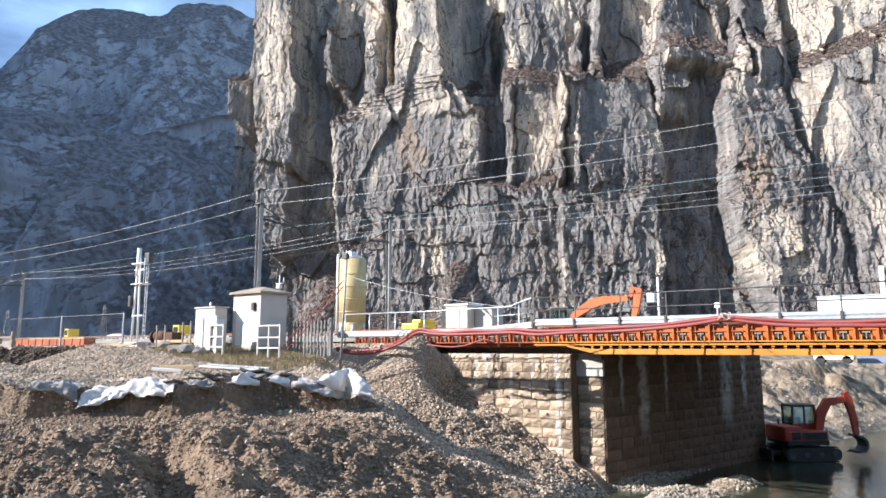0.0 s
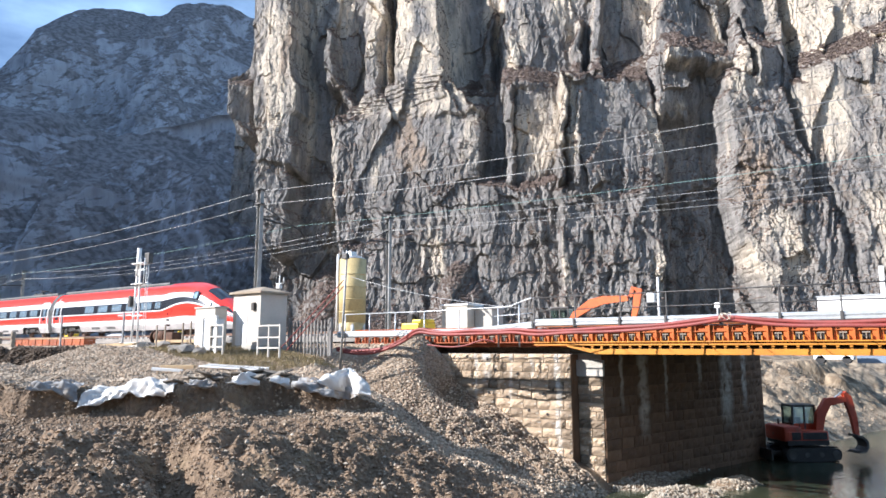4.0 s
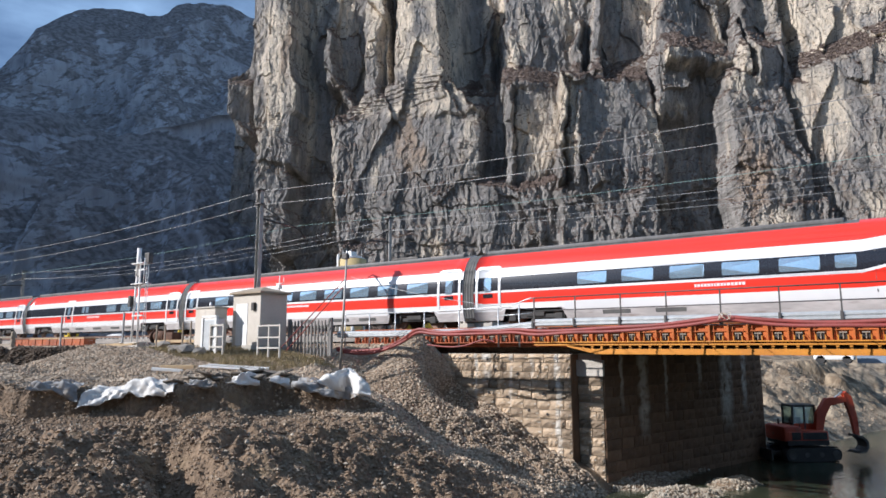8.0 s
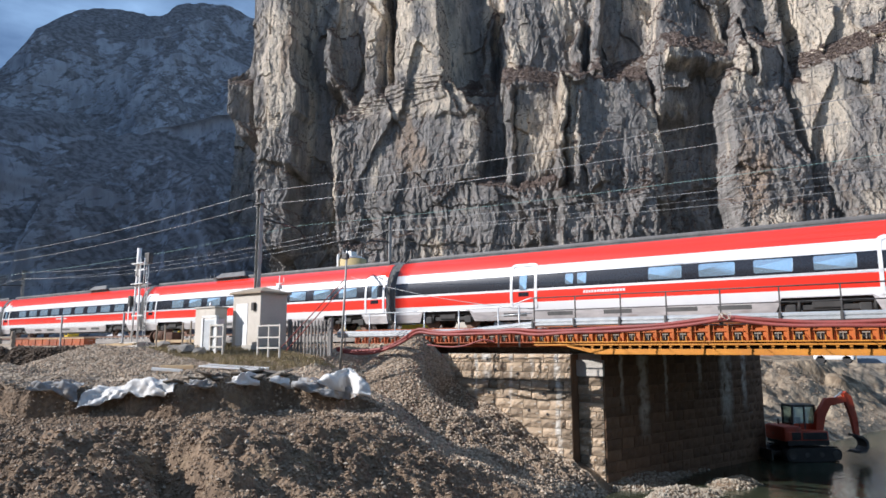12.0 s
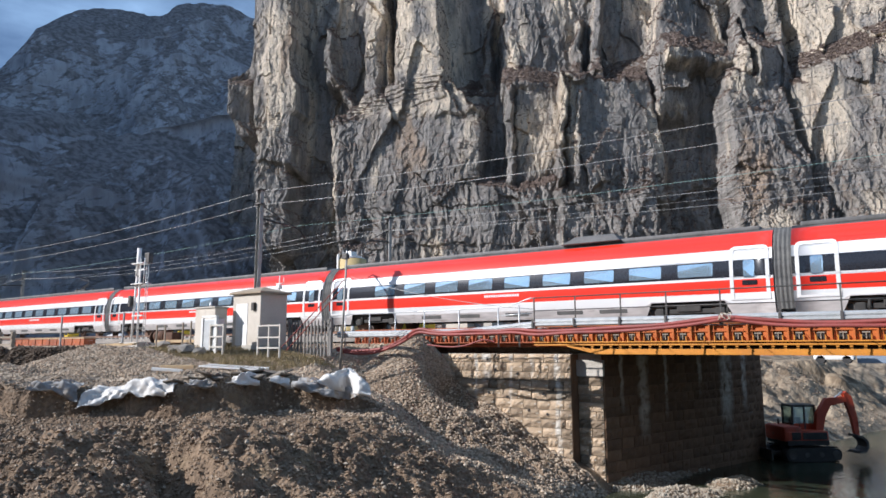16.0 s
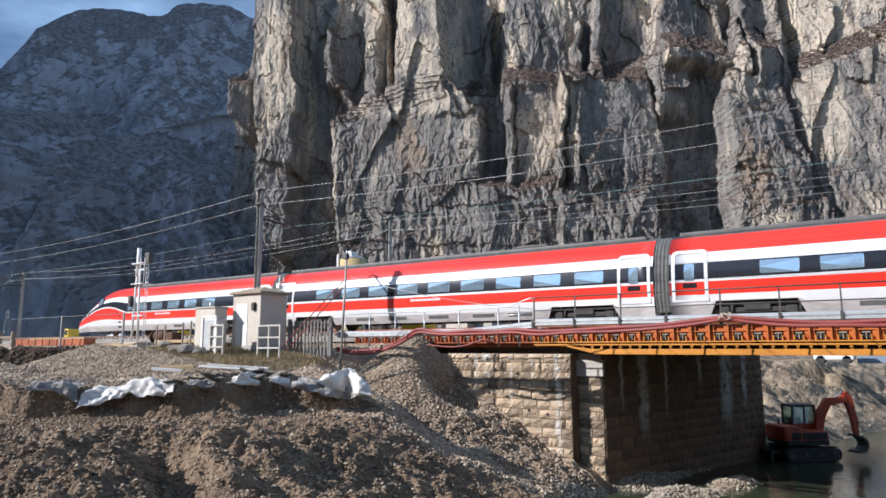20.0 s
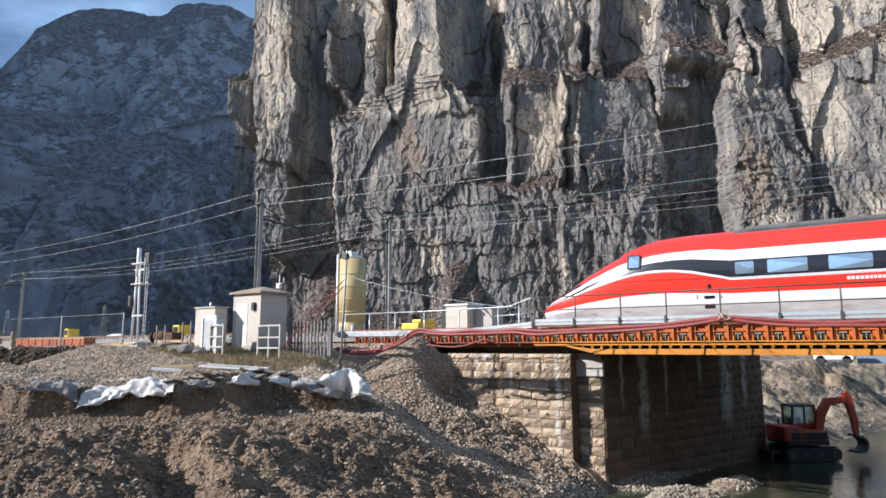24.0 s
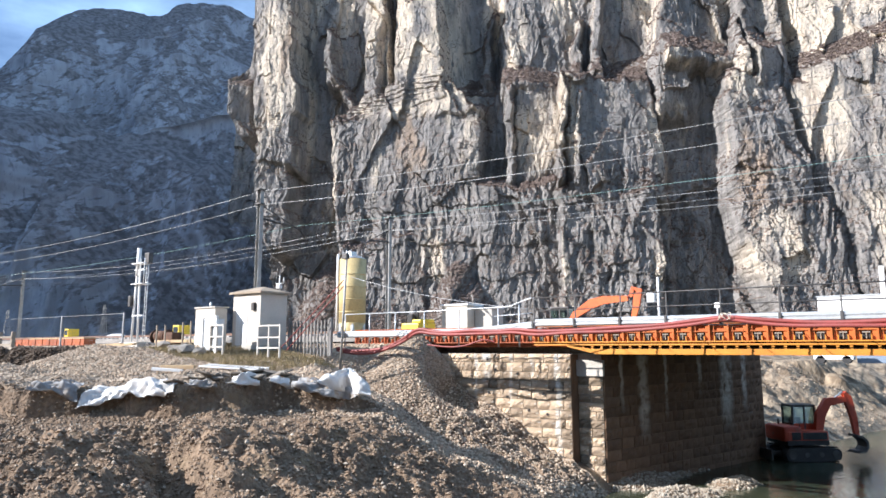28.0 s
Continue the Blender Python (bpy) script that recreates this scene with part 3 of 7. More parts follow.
def cliff_out(a, z):
    """How far the rock stands out towards the valley."""
    aw = a + 4.5 * fbm(z / 30, a / 40, 3, 41) + 2.4 * fbm(z / 9, a / 9, 4, 43, 0.6)
    zw = z + 7 * fbm(a / 22, z / 40, 4, 47) + 2.5 * fbm(a / 5, z / 9, 3, 49)
    zc = zw * (1 + 1.2 * step(196, 202, a) * step(275, 255, a))
    base = 14 + 13 * step(10, 80, a)
    o = base + 3 * fbm(a / 30, z / 60, 3, 51)
    for l0, l1, r0, r1, lo, hi, p, turn in TOWERS + BLOCKS + FEET:
        v = np.clip((zw - lo) / (hi - lo), -0.2, 1.2)
        le, ri = l0 + (l1 - l0) * v, r0 + (r1 - r0) * v
        soft = min(5.0, 0.3 * (r0 - l0))
        k = step(le - 2, le + soft, aw) * step(ri + 1.5, ri - 2.5, aw) * step(lo - 9, lo + 3, zw) * step(hi + 11, hi - 5, zw)
        o = np.maximum(o, base + (p - base + turn * (aw - (le + ri) / 2)) * k)
    o = o - 0.15 * z - 7 * step(164, 170, aw) * step(208, 203, aw) * step(190, 172, zw)
    # cleft in the pale tower
    o = o - 12 * np.exp(-((aw + 50 + 0.02 * (z - 240)) / 3.2) ** 2) * step(200, 215, z) * step(285, 270, z)
    # scrub-grown terrace two thirds up
    led = 213 + 7 * fbm(a / 50, 0 * a, 3, 53) + 12 * step(140, 185, a)
    o = o - 20 * np.clip((z - led + 3) / 23, 0, 1) * step(4, 20, a) * step(262, 245, a)
    led = 205 + 0.32 * (a - 262)
    o = o - 17 * np.clip((z - led + 3) / 19, 0, 1) * step(256, 268, a)
    smooth_ = fresh_rock(a, z)
    rug = (0.42 + 0.24 * step(170, 90, z) + 0.35 * fbm(a / 45, z / 60, 3, 63)) * (1 - 0.5 * smooth_)
    turn = -0.15 + 0.6 * smooth_
    o = o + 2.6 * cells(aw / 24, zw / 60, 101, turn)
    o = o + rug * (1.3 * cells(aw / 8.5 + 0.03 * z, zc / 24, 111, turn) + 0.4 * cells(aw / 3.9, zc / 10, 121, turn) + (0.6 + 0.4 * step(180, 110, z)) * cells(aw / 2.9, zc / 12, 141, turn + 0.7) + 3.2 * fbm(aw / 6.5, zc / 17, 5, 133, 0.62))
    o = o + (0.9 + 0.5 * step(190, 120, z)) * rug * ridged(aw / 6.5, z / 34, 3, 61) + 0.5 * fbm(aw / 2.2, z / 4, 3, 71, 0.6)
    # bedded seam that climbs to the right, thinner beds elsewhere
    seam = np.exp(-((z - 202 - 5 * fbm(a / 40, 0 * a, 2, 75) - 0.22 * (a + 40)) / 8) ** 2) * step(-110, -90, a) * step(30, 10, a)
    bands = z / 9 + 0.8 * fbm(a / 60, z / 60, 3, 73)
    o = o + (0.1 + 0.55 * seam) * np.sign(np.sin(bands * 6.28 * (1 + 1.2 * (seam > 0.2))))
    # stepped ledges on the lower half
    led2 = (z + 9 * fbm(a / 22, z / 30, 3, 83)) / 27
    o = o - 2.6 * (led2 - np.floor(led2)) * step(150, 95, z) * (0.6 + 0.4 * fbm(a / 30, z / 30, 2, 85)) * step(200, 180, a)
    # scree and scrubby foot
    foot = 22 + 12 * fbm(a / 34, 0 * a, 3, 79) + 52 * np.exp(-((a + 84) / 26) ** 2) + 46 * np.exp(-((a - 16) / 20) ** 2)
    return o + np.maximum(foot - z, 0) * 0.62


def cliff_end(a, z):
    """Where the wall turns away into the side valley."""
    e = np.interp(z, [0, 60, 90, 160, 205, 238, 256, 330], [-120, -138, -142, -160, -188, -197, -179, -182]) + 3 * fbm(z / 14, a / 30, 3, 87)
    return 260 * step(e, e - 14, a)


ca = np.concatenate([np.arange(-330, -200, 2.0), np.arange(-200, 335, 0.72), np.arange(335, 420, 2.0)])
cz = np.concatenate([np.arange(-4, 290, 0.8), np.arange(290, 332, 1.6)])
CA, CZ = np.meshgrid(ca, cz)
CO_ = cliff_out(CA, CZ) - cliff_end(CA, CZ)
cliff = link("backdrop_cliff", grid_mesh("cliff", CO[0] + CA * math.cos(CB) + CO_ * math.sin(CB), CO[1] + CA * math.sin(CB) - CO_ * math.cos(CB), CZ), M["cliff"])
cliff.data.polygons.foreach_set("use_smooth", np.zeros(len(cliff.data.polygons), bool))
cliff.data.attributes.new("fresh", "FLOAT", "POINT").data.foreach_set("value", fresh_rock(CA, CZ).ravel())
tagged(cliff, "sheer grey and cream limestone cliff with dry scrub on its ledges", "cliff", kind="structure")

# dry scrub clinging to the gentler places of the wall
def cliff_scrub(n, seed):
    rs = np.random.RandomState(seed)
    a, z = -175 + 560 * rs.rand(n), 4 + 310 * rs.rand(n)
    lean = cliff_out(a, z - 1.6) - cliff_out(a, z + 1.6)
    keep = lean + 2.4 * fbm(a / 34, z / 34, 4, seed + 1) + 0.5 * (z < 130) + 0.9 * rs.rand(n) > 3.1
    a, z = a[keep], z[keep]
    o = cliff_out(a, z) - cliff_end(a, z)
    m = len(a)
    base = np.array([(0, 0, 1), (0.9, 0.1, 0.3), (0.2, 0.95, 0.35), (-0.85, 0.45, 0.25), (-0.7, -0.75, 0.3), (0.45, -0.9, 0.25), (0.1, 0, -0.6)])
    tri = np.array([(0, 1, 2), (0, 2, 3), (0, 3, 4), (0, 4, 5), (0, 5, 1), (6, 2, 1), (6, 3, 2), (6, 4, 3), (6, 5, 4), (6, 1, 5)])
    P = base[None] * (0.5 + rs.rand(m, 7, 1)) * (0.35 + 0.8 * rs.rand(m, 1, 1) ** 2)
    C = np.stack([CO[0] + a * math.cos(CB) + o * math.sin(CB), CO[1] + a * math.sin(CB) - o * math.cos(CB), z + 0.2], -1)
    me = bpy.data.meshes.new("cliff_scrub")
    me.from_pydata((P + C[:, None]).reshape(-1, 3).tolist(), [], (tri[None] + 7 * np.arange(m)[:, None, None]).reshape(-1, 3).tolist())
    tagged(link("cliff_scrub", me, M["scrub"]), "dry brown scrub on the ledges of the cliff", "scrub", kind="stuff")


M["scrub"] = mat("dry scrub", (0.21, 0.158, 0.13), (0.13, 0.098, 0.082), 0.05, 0.95, bump=0.3, fine=1.5)
cliff_scrub(240000, 5)

# ---------- wooded mountains behind, in shade ----------
def far_ridge(name, xs, zs, d0, d1, slope, x_step, rows, big, fine, seed, lab):
    """A mountain flank that climbs from depth d0 to its crest at d1. slope: how much its far end lies further off."""
    mx, mv = np.arange(xs[0], xs[-1], x_step), np.linspace(0, 1, rows)
    MX, MV = np.meshgrid(mx, mv)
    mz = MV * (np.interp(MX, xs, zs) + fine * 0.4 * fbm(MX / 22, MX * 0, 4, seed))
    rel = np.sin(np.pi * np.clip(MV, 0, 1)) ** 0.5
    md = d0 + (d1 - d0) * MV ** 1.3 + slope * (MX + 600)
    wx, wz = MX + 14 * fbm(MX / 40, mz / 40, 4, seed + 31), mz + 14 * fbm(MX / 34, mz / 50, 4, seed + 32)
    md = md - rel * (big * ridged(MX / 210 + mz / 500, mz / 420, 4, seed + 2) + fine * 2.6 * fbm(wx / 110, wz / 210, 6, seed + 5, 0.5)
                     + fine * 1.9 * ridged(wx / 120, wz / 520, 3, seed + 15) + fine * 0.7 * np.tanh(5 * fbm(wx / 55, wz / 190, 4, seed + 25)))
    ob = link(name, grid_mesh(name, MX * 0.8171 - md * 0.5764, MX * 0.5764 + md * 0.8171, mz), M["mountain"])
    ob.data.polygons.foreach_set("use_smooth", np.ones(len(ob.data.polygons), bool))
    return tagged(ob, lab, "mountain", kind="structure")


far_ridge("backdrop_mountain", [-1800, -1100, -960, -850, -826, -805, -784, -766, -745, -700, -656, -620, -596, -581, -509, -454, -100],
          [520, 380, 400, 478, 525, 575, 650, 685, 706, 722, 723, 735, 765, 777, 802, 790, 760], 900, 1400, 0.7, 3.2, 280, 40, 18, 91,
          "tall domed rocky mountain in blue shade")
far_ridge("backdrop_spur", [-1100, -657, -576, -541, -500, -474, -451, -432, -410, -370, -331, -306, -267, -120],
          [330, 315, 316, 315, 321, 301, 293, 301, 315, 327, 342, 345, 321, 120], 560, 820, 0.45, 2.4, 180, 42, 20, 191,
          "lower wooded spur with bare rock in blue shade")
# unseen flank added on the sun's side; closes the valley, keeps those mountains in shade
fx, fd = np.meshgrid(np.arange(0, 1.01, 0.05), np.arange(140, 2600, 30.0))
fh = np.interp(fd, [140, 185, 380, 560], [870, 985, 1200, 1500]) * fx ** 0.8 * (1 + 0.05 * fbm(fd / 260, fx * 3, 4, 301))
flank_x = -1200 - 450 * fx - 30 * fbm(fd / 180, fx * 4, 4, 303) - 0.5 * np.maximum(fd - 1350, 0)
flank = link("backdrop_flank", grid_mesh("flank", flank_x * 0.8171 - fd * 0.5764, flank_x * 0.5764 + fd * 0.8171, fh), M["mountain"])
tagged(flank, "steep wooded mountainside closing the valley", "mountain", kind="structure")
# wooded slope on this side of the valley, behind the bank
bs_, bv = np.meshgrid(np.arange(-3600, 2600, 40.0), np.linspace(0, 1, 26))
bh = (500 + 190 * fbm(bs_ / 380, bs_ * 0, 5, 311)) * bv
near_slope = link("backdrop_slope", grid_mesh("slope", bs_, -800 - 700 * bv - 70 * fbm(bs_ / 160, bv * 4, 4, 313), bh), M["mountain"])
tagged(near_slope, "wooded slope on the near side of the valley", "mountain", kind="structure")
# ---------- railway ----------
def rail_profile(bm, x0, x1, y, z):
    box(bm, x0, x1, y - 0.075, y + 0.075, z - 0.16, z - 0.145)
    box(bm, x0, x1, y - 0.012, y + 0.012, z - 0.145, z - 0.04)
    box(bm, x0, x1, y - 0.036, y + 0.036, z - 0.04, z)


M["rail"] = mat("rail steel", (0.22, 0.13, 0.09), (0.16, 0.1, 0.07), 2, 0.6, 0.4, bump=0.1)
M["sleeper"] = mat("sleeper concrete", (0.4, 0.38, 0.35), (0.32, 0.3, 0.28), 2, 0.9)
for q, lab in ((FAR_Q, "railway track on concrete sleepers under the train"),):
    tr = thing("railway_track", pose(0, q, RAIL_Z), lab, "railway track")
    for y in (-0.753, 0.753):
        bm = bmesh.new()
        rail_profile(bm, -400, 120, y, 0)
        part("rail", bm, M["rail"], tr)
    first = None
    for i in range(110):
        x = -62 + i * 0.62
        if first is None:
            bm = bx(-0.13, 0.13, -1.25, 1.25, -0.37, -0.165, 0.02)
            first = part("sleeper", bm, M["sleeper"], tr)
            sl = first
        else:
            sl = new("sleeper", first.data)
            sl.parent = tr
        sl.location = (x, 0, 0)
bm = bmesh.new()
for x0, x1 in ((-400, -12.2),):
    vs = [(x0, 27.6, 6.3), (x1, 27.6, 6.3), (x1, 28.2, 6.66), (x0, 28.2, 6.66), (x1, 31.9, 6.66), (x0, 31.9, 6.66), (x1, 33.6, 6.0), (x0, 33.6, 6.0)]
    v = [bm.verts.new(c) for c in vs]
    for f in ((0, 1, 2, 3), (3, 2, 4, 5), (5, 4, 6, 7)):
        bm.faces.new([v[i] for i in f])
ballast = part("ballast", bm, M["gravel"])
tagged(ballast, "grey ballast bed of crushed stone under the tracks", "ballast", kind="stuff")

# ---------- bridge ----------
POSTS = [-12.7, -10.9, -9.06, -7.35, -5.49, -3.63, -1.87, -0.05, 1.8, 3.6]
bridge = thing("railway_bridge", pose(0, 0, 0), "temporary orange steel girder bridge over the river", "bridge")
GQ0 = 27.12                                        # outer face of the near girder
B0, B1 = -25.0, 14.0
BAY = 0.685


def girder(q, x0, x1, mate, low, name):
    """A bay-built girder: flanges, set-back web, stiffener and framed dark hole panel in each bay, slotted chord below.
    """
    g = part(name, bx(x0, x1, q + 0.20, q + 0.23, 5.98, 6.88), mate, bridge)
    part("top_flange", bx(x0, x1, q - 0.02, q + 0.44, 6.86, 6.91, 0.008), mate, g)
    part("ledge", bx(x0, x1, q - 0.06, q + 0.20, 6.165, 6.215, 0.008), low, g)
    part("waist_rail", bx(x0, x1, q + 0.06, q + 0.19, 6.56, 6.60, 0.006), mate, g)
    n = int((x1 - x0) / BAY)
    bm = bmesh.new()
    box(bm, -0.16, 0.16, 0.10, 0.16, 6.22, 6.86)
    box(bm, -0.03, 0.03, -0.02, 0.10, 6.22, 6.86)
    st = part("stiffener", bm, mate, g)
    lip = part("gusset", bx(-0.168, -0.132, -0.02, 0.09, 6.215, 6.40), low, g)
    lip2 = part("gusset", bx(0.132, 0.168, -0.02, 0.09, 6.215, 6.40), low, g)
    # solid dark panel instead of a hole, the shade inside put into its colour
    op = part("opening", bx(-0.13, 0.13, 0.15, 0.195, 6.24, 6.50, 0.02), M["under"], g)
    bm = bmesh.new()
    box(bm, -0.12, 0.12, 0.10, 0.14, 6.46, 6.51)
    rod(bm, (0.0, 0.11, 6.26), (0.0, 0.11, 6.46), 0.022, n=6)
    tie = part("bolt_plate", bm, M["wood"], g)
    for i in range(n + 1):
        for o, dx in ((st, 0.0), (op, BAY / 2), (lip, BAY / 2), (lip2, BAY / 2), (tie, BAY / 2)):
            o2 = o if i == 0 else new(o.name.split(".")[0], o.data)
            o2.parent = g
            o2.location = (x0 + 0.02 + i * BAY + dx, q, 0)
    return g


girder(GQ0, -14.12, B1, M["orange"], M["yellow_o"], "girder")
# landward length in rust red, which also stands in for its weaker light
girder(GQ0 + 0.05, B0, -14.14, M["rust"], M["rust"], "girder")
girder(37.4, -14.0, B1, M["orange"], M["yellow_o"], "girder")
# slotted yellow chord below the girder, tapering at its landward end
lc = part("lower_chord", bx(-11.2, B1, GQ0 - 0.08, GQ0 + 0.40, 5.68, 5.80, 0.01), M["yellow_o"], bridge)
part("chord_flange", bx(-14.1, B1, GQ0 - 0.08, GQ0 + 0.40, 6.045, 6.11, 0.01), M["yellow_o"], lc)
part("chord_flange", bx(-11.6, B1, GQ0 - 0.06, GQ0 + 0.40, 5.80, 5.90, 0.01), M["yellow_o"], lc)
bm = bmesh.new()
v = [bm.verts.new(c) for c in ((-12.5, GQ0 - 0.07, 6.0), (-11.2, GQ0 - 0.07, 5.69), (-11.2, GQ0 + 0.40, 5.69), (-12.5, GQ0 + 0.40, 6.0),
                               (-12.5, GQ0 - 0.07, 6.044), (-11.2, GQ0 - 0.07, 5.88), (-11.2, GQ0 + 0.40, 5.88), (-12.5, GQ0 + 0.40, 6.044))]
for f in ((3, 2, 1, 0), (4, 5, 6, 7), (0, 1, 5, 4), (2, 3, 7, 6), (3, 0, 4, 7)):
    bm.faces.new([v[i] for i in f])
part("chord_end", bm, M["yellow_o"], lc)
# web coloured near-black, so that the slots look shaded
part("chord_web", bx(-11.8, B1, GQ0 + 0.2, GQ0 + 0.23, 5.9, 6.045), M["under"], lc)
web0 = part("chord_post", bx(-0.05, 0.05, -0.05, 0.02, 5.9, 6.045), M["yellow_o"], lc)
for i in range(62):
    o = web0 if i == 0 else new("chord_post", web0.data)
    o.parent = lc
    o.location = (-11.75 + i * BAY * 0.6, GQ0, 0)
# deck
part("deck", bx(-12.0, B1, GQ0 + 0.46, 37.38, 6.30, 6.62), M["concrete"], bridge, "grey concrete deck")
for i in range(9):
    part("cross_beam", bx(-10.5 + i * 2.6, -10.2 + i * 2.6, GQ0 + 0.46, 37.38, 5.75, 6.29), M["rust"], bridge)

# open footway on brackets outside the girder
for x in POSTS:
    bm = bmesh.new()
    box(bm, x - 0.006, x + 0.006, 24.4, GQ0 - 0.03, 6.72, 6.74)
    part("bracket", bm, M["steel_dark"], bridge)
for y in (24.75,):
    part("footway_bar", bx(-12.7, B1, y - 0.02, y + 0.02, 6.745, 6.775), M["galv"], bridge)

# barrier of galvanised beams along the deck edge
WB = 24.35
barrier = thing("guard_rail", pose(0, WB, 0), "galvanised corrugated steel guard rail along the deck edge", "guard rail")


def w_beam(x0, x1, z0, z1):
    bm = bmesh.new()
    prof = [(0, 0), (-0.05, 0.05), (-0.05, 0.11), (0.0, 0.15), (-0.05, 0.19), (-0.05, 0.25), (0, 0.30)]
    rows = []
    for x, zz in ((x0, z0), (x1, z1)):
        rows.append([bm.verts.new((x, y, zz + h)) for y, h in prof] + [bm.verts.new((x, 0.03, zz + 0.30)), bm.verts.new((x, 0.03, zz))])
    k = len(rows[0])
    for i in range(k):
        bm.faces.new((rows[0][i], rows[1][i], rows[1][(i + 1) % k], rows[0][(i + 1) % k]))
    bm.faces.new(rows[0][::-1])
    bm.faces.new(rows[1])
    bmesh.ops.recalc_face_normals(bm, faces=bm.faces)
    return bm


edges = [-12.6] + POSTS[1:]
for a, b in zip(edges, edges[1:]):
    part("beam", w_beam(a + 0.01, b - 0.01, 6.80, 6.80), M["galv"], barrier)
for a, b, za, zb in ((-23.6, -19.4, 6.46, 6.46), (-19.4, -15.6, 6.47, 6.48), (-15.6, -12.62, 6.5, 6.72)):
    part("beam", w_beam(a, b - 0.02, za, zb), M["galv"], barrier)
for x in POSTS:
    part("clamp", bx(x - 0.045, x + 0.045, -0.09, -0.052, 6.78, 7.11, 0.01), M["steel_dark"], barrier)

# handrail
rail = thing("handrail", pose(0, 24.45, 0), "dark steel tube handrail with posts on the bridge edge", "handrail")
for x in POSTS:
    bm = bmesh.new()
    box(bm, x - 0.022, x + 0.022, -0.022, 0.022, 6.76, 7.98)
    box(bm, x - 0.05, x + 0.05, -0.05, 0.05, 6.76, 6.9)
    part("post", bm, M["steel_dark"], rail)
part("top_rail", rd((-12.7, 0, 7.97), (5, 0, 7.97), 0.024), M["steel_dark"], rail)
part("mid_rail", rd((-12.7, 0, 7.45), (5, 0, 7.45), 0.02), M["steel_dark"], rail)
rail2 = thing("handrail", pose(0, 24.45, 0), "galvanised tube handrail beside the track bed", "handrail")
for x in (-23.2, -21.6, -20.0, -18.3, -16.4, -14.4, -13.4):
    h = 7.62 if x < -14 else 7.72
    part("post", rd((x, 0, 6.0), (x, 0, h), 0.03), M["galv"], rail2)
bm = bmesh.new()
tube(bm, [(-23.2, 0, 7.6), (-18.3, 0, 7.6), (-13.9, 0, 7.66), (-12.9, 0, 7.97), (-12.7, 0, 7.97)], 0.025)
part("top_rail", bm, M["galv"], rail2)
part("mid_rail", rd((-14.6, 0, 7.28), (-12.8, 0, 7.36), 0.022), M["galv"], rail2)


# red hoses
def hose(pts, r, lab):
    cu = bpy.data.curves.new("hose", "CURVE")
    cu.dimensions, cu.bevel_depth, cu.bevel_resolution, cu.resolution_u = "3D", r, 3, 6
    sp = cu.splines.new("NURBS")
    sp.points.add(len(pts) - 1)
    for p, c in zip(sp.points, pts):
        p.co = (*c, 1)
    sp.use_endpoint_u, sp.order_u = True, 3
    cu.materials.append(M["hose"])
    ob = new("hose", cu)
    return tagged(ob, lab, "hose", "red hoses")


HX = [-23.6, -23.0, -21.6, -20.4, -19.3, -18.4, -17.6, -16.6, -15.4, -14.4, -13.4, -12.4, -11.0, -9.4, -7.6, -6.2, -5.25, -4.4, -3.2, -2.0, -0.6, 1.0, 3.0]
HZ = [5.95, 5.8, 5.82, 5.95, 6.4, 6.86, 6.66, 6.62, 6.7, 6.62, 6.72, 6.6, 6.62, 6.7, 6.74, 6.9, 7.0, 6.9, 6.78, 6.72, 6.76, 6.85, 6.8]
hose([(x, 24.10 + 0.25 * (x < -18.9) + 0.05 * math.sin(x * 1.7), z) for x, z in zip(HX, HZ)], 0.075, "thick red hose slung along the bridge girder")
hose([(x, 24.02 + 0.25 * (x < -18.9) + 0.05 * math.sin(x * 1.3 + 1), z - 0.12 + 0.05 * math.sin(x * 2.1)) for x, z in zip(HX, HZ)], 0.07, "second red hose slung below the first")
hose([(-18.0, 24.3, 6.1), (-17.0, 24.25, 5.98), (-16.0, 24.2, 6.02), (-15.2, 24.2, 6.25), (-14.9, 24.2, 6.32), (-14.5, 24.3, 6.2)], 0.035, "thin red hose looped below the girder")
M["rope"] = mat("pale rope", (0.6, 0.52, 0.4), (0.5, 0.42, 0.32), 4, 0.9)
bm = bmesh.new()
for k in range(5):
    a0 = k * 1.3
    tube(bm, [(-5.25 + 0.05 * k - 0.12 + 0.12 * math.sin(a0 + t), 24.0 + 0.1 * math.cos(t), 7.0 + 0.12 * math.sin(t)) for t in np.linspace(0, 6, 14)], 0.014, 5)
tagged(part("rope_knot", bm, M["rope"]), "knotted pale rope tying the hoses to the rail", "rope")

# ---------- stone abutment ----------
abut = thing("abutment", pose(0, 0, 0), "old coursed stone bridge abutment with pale joints", "bridge abutment")
WQ = 27.3
def prism(plan_pts, z0, z1):
    bm = bmesh.new()
    lo = [bm.verts.new((*p, z0)) for p in plan_pts]
    hi = [bm.verts.new((*p, z1)) for p in plan_pts]
    bm.faces.new(lo[::-1])
    bm.faces.new(hi)
    for i in range(len(lo)):
        j = (i + 1) % len(lo)
        bm.faces.new((lo[i], lo[j], hi[j], hi[i]))
    return bm


part("core", prism([(-40, WQ + 0.06), (-12.45, WQ + 0.06), (-12.45, WQ + 0.72), (-11.32, WQ + 0.72), (-7.3, 40.86), (-40, 40.86)], -1, 5.68), M["mortar"], abut)
rnd = random.Random(7)


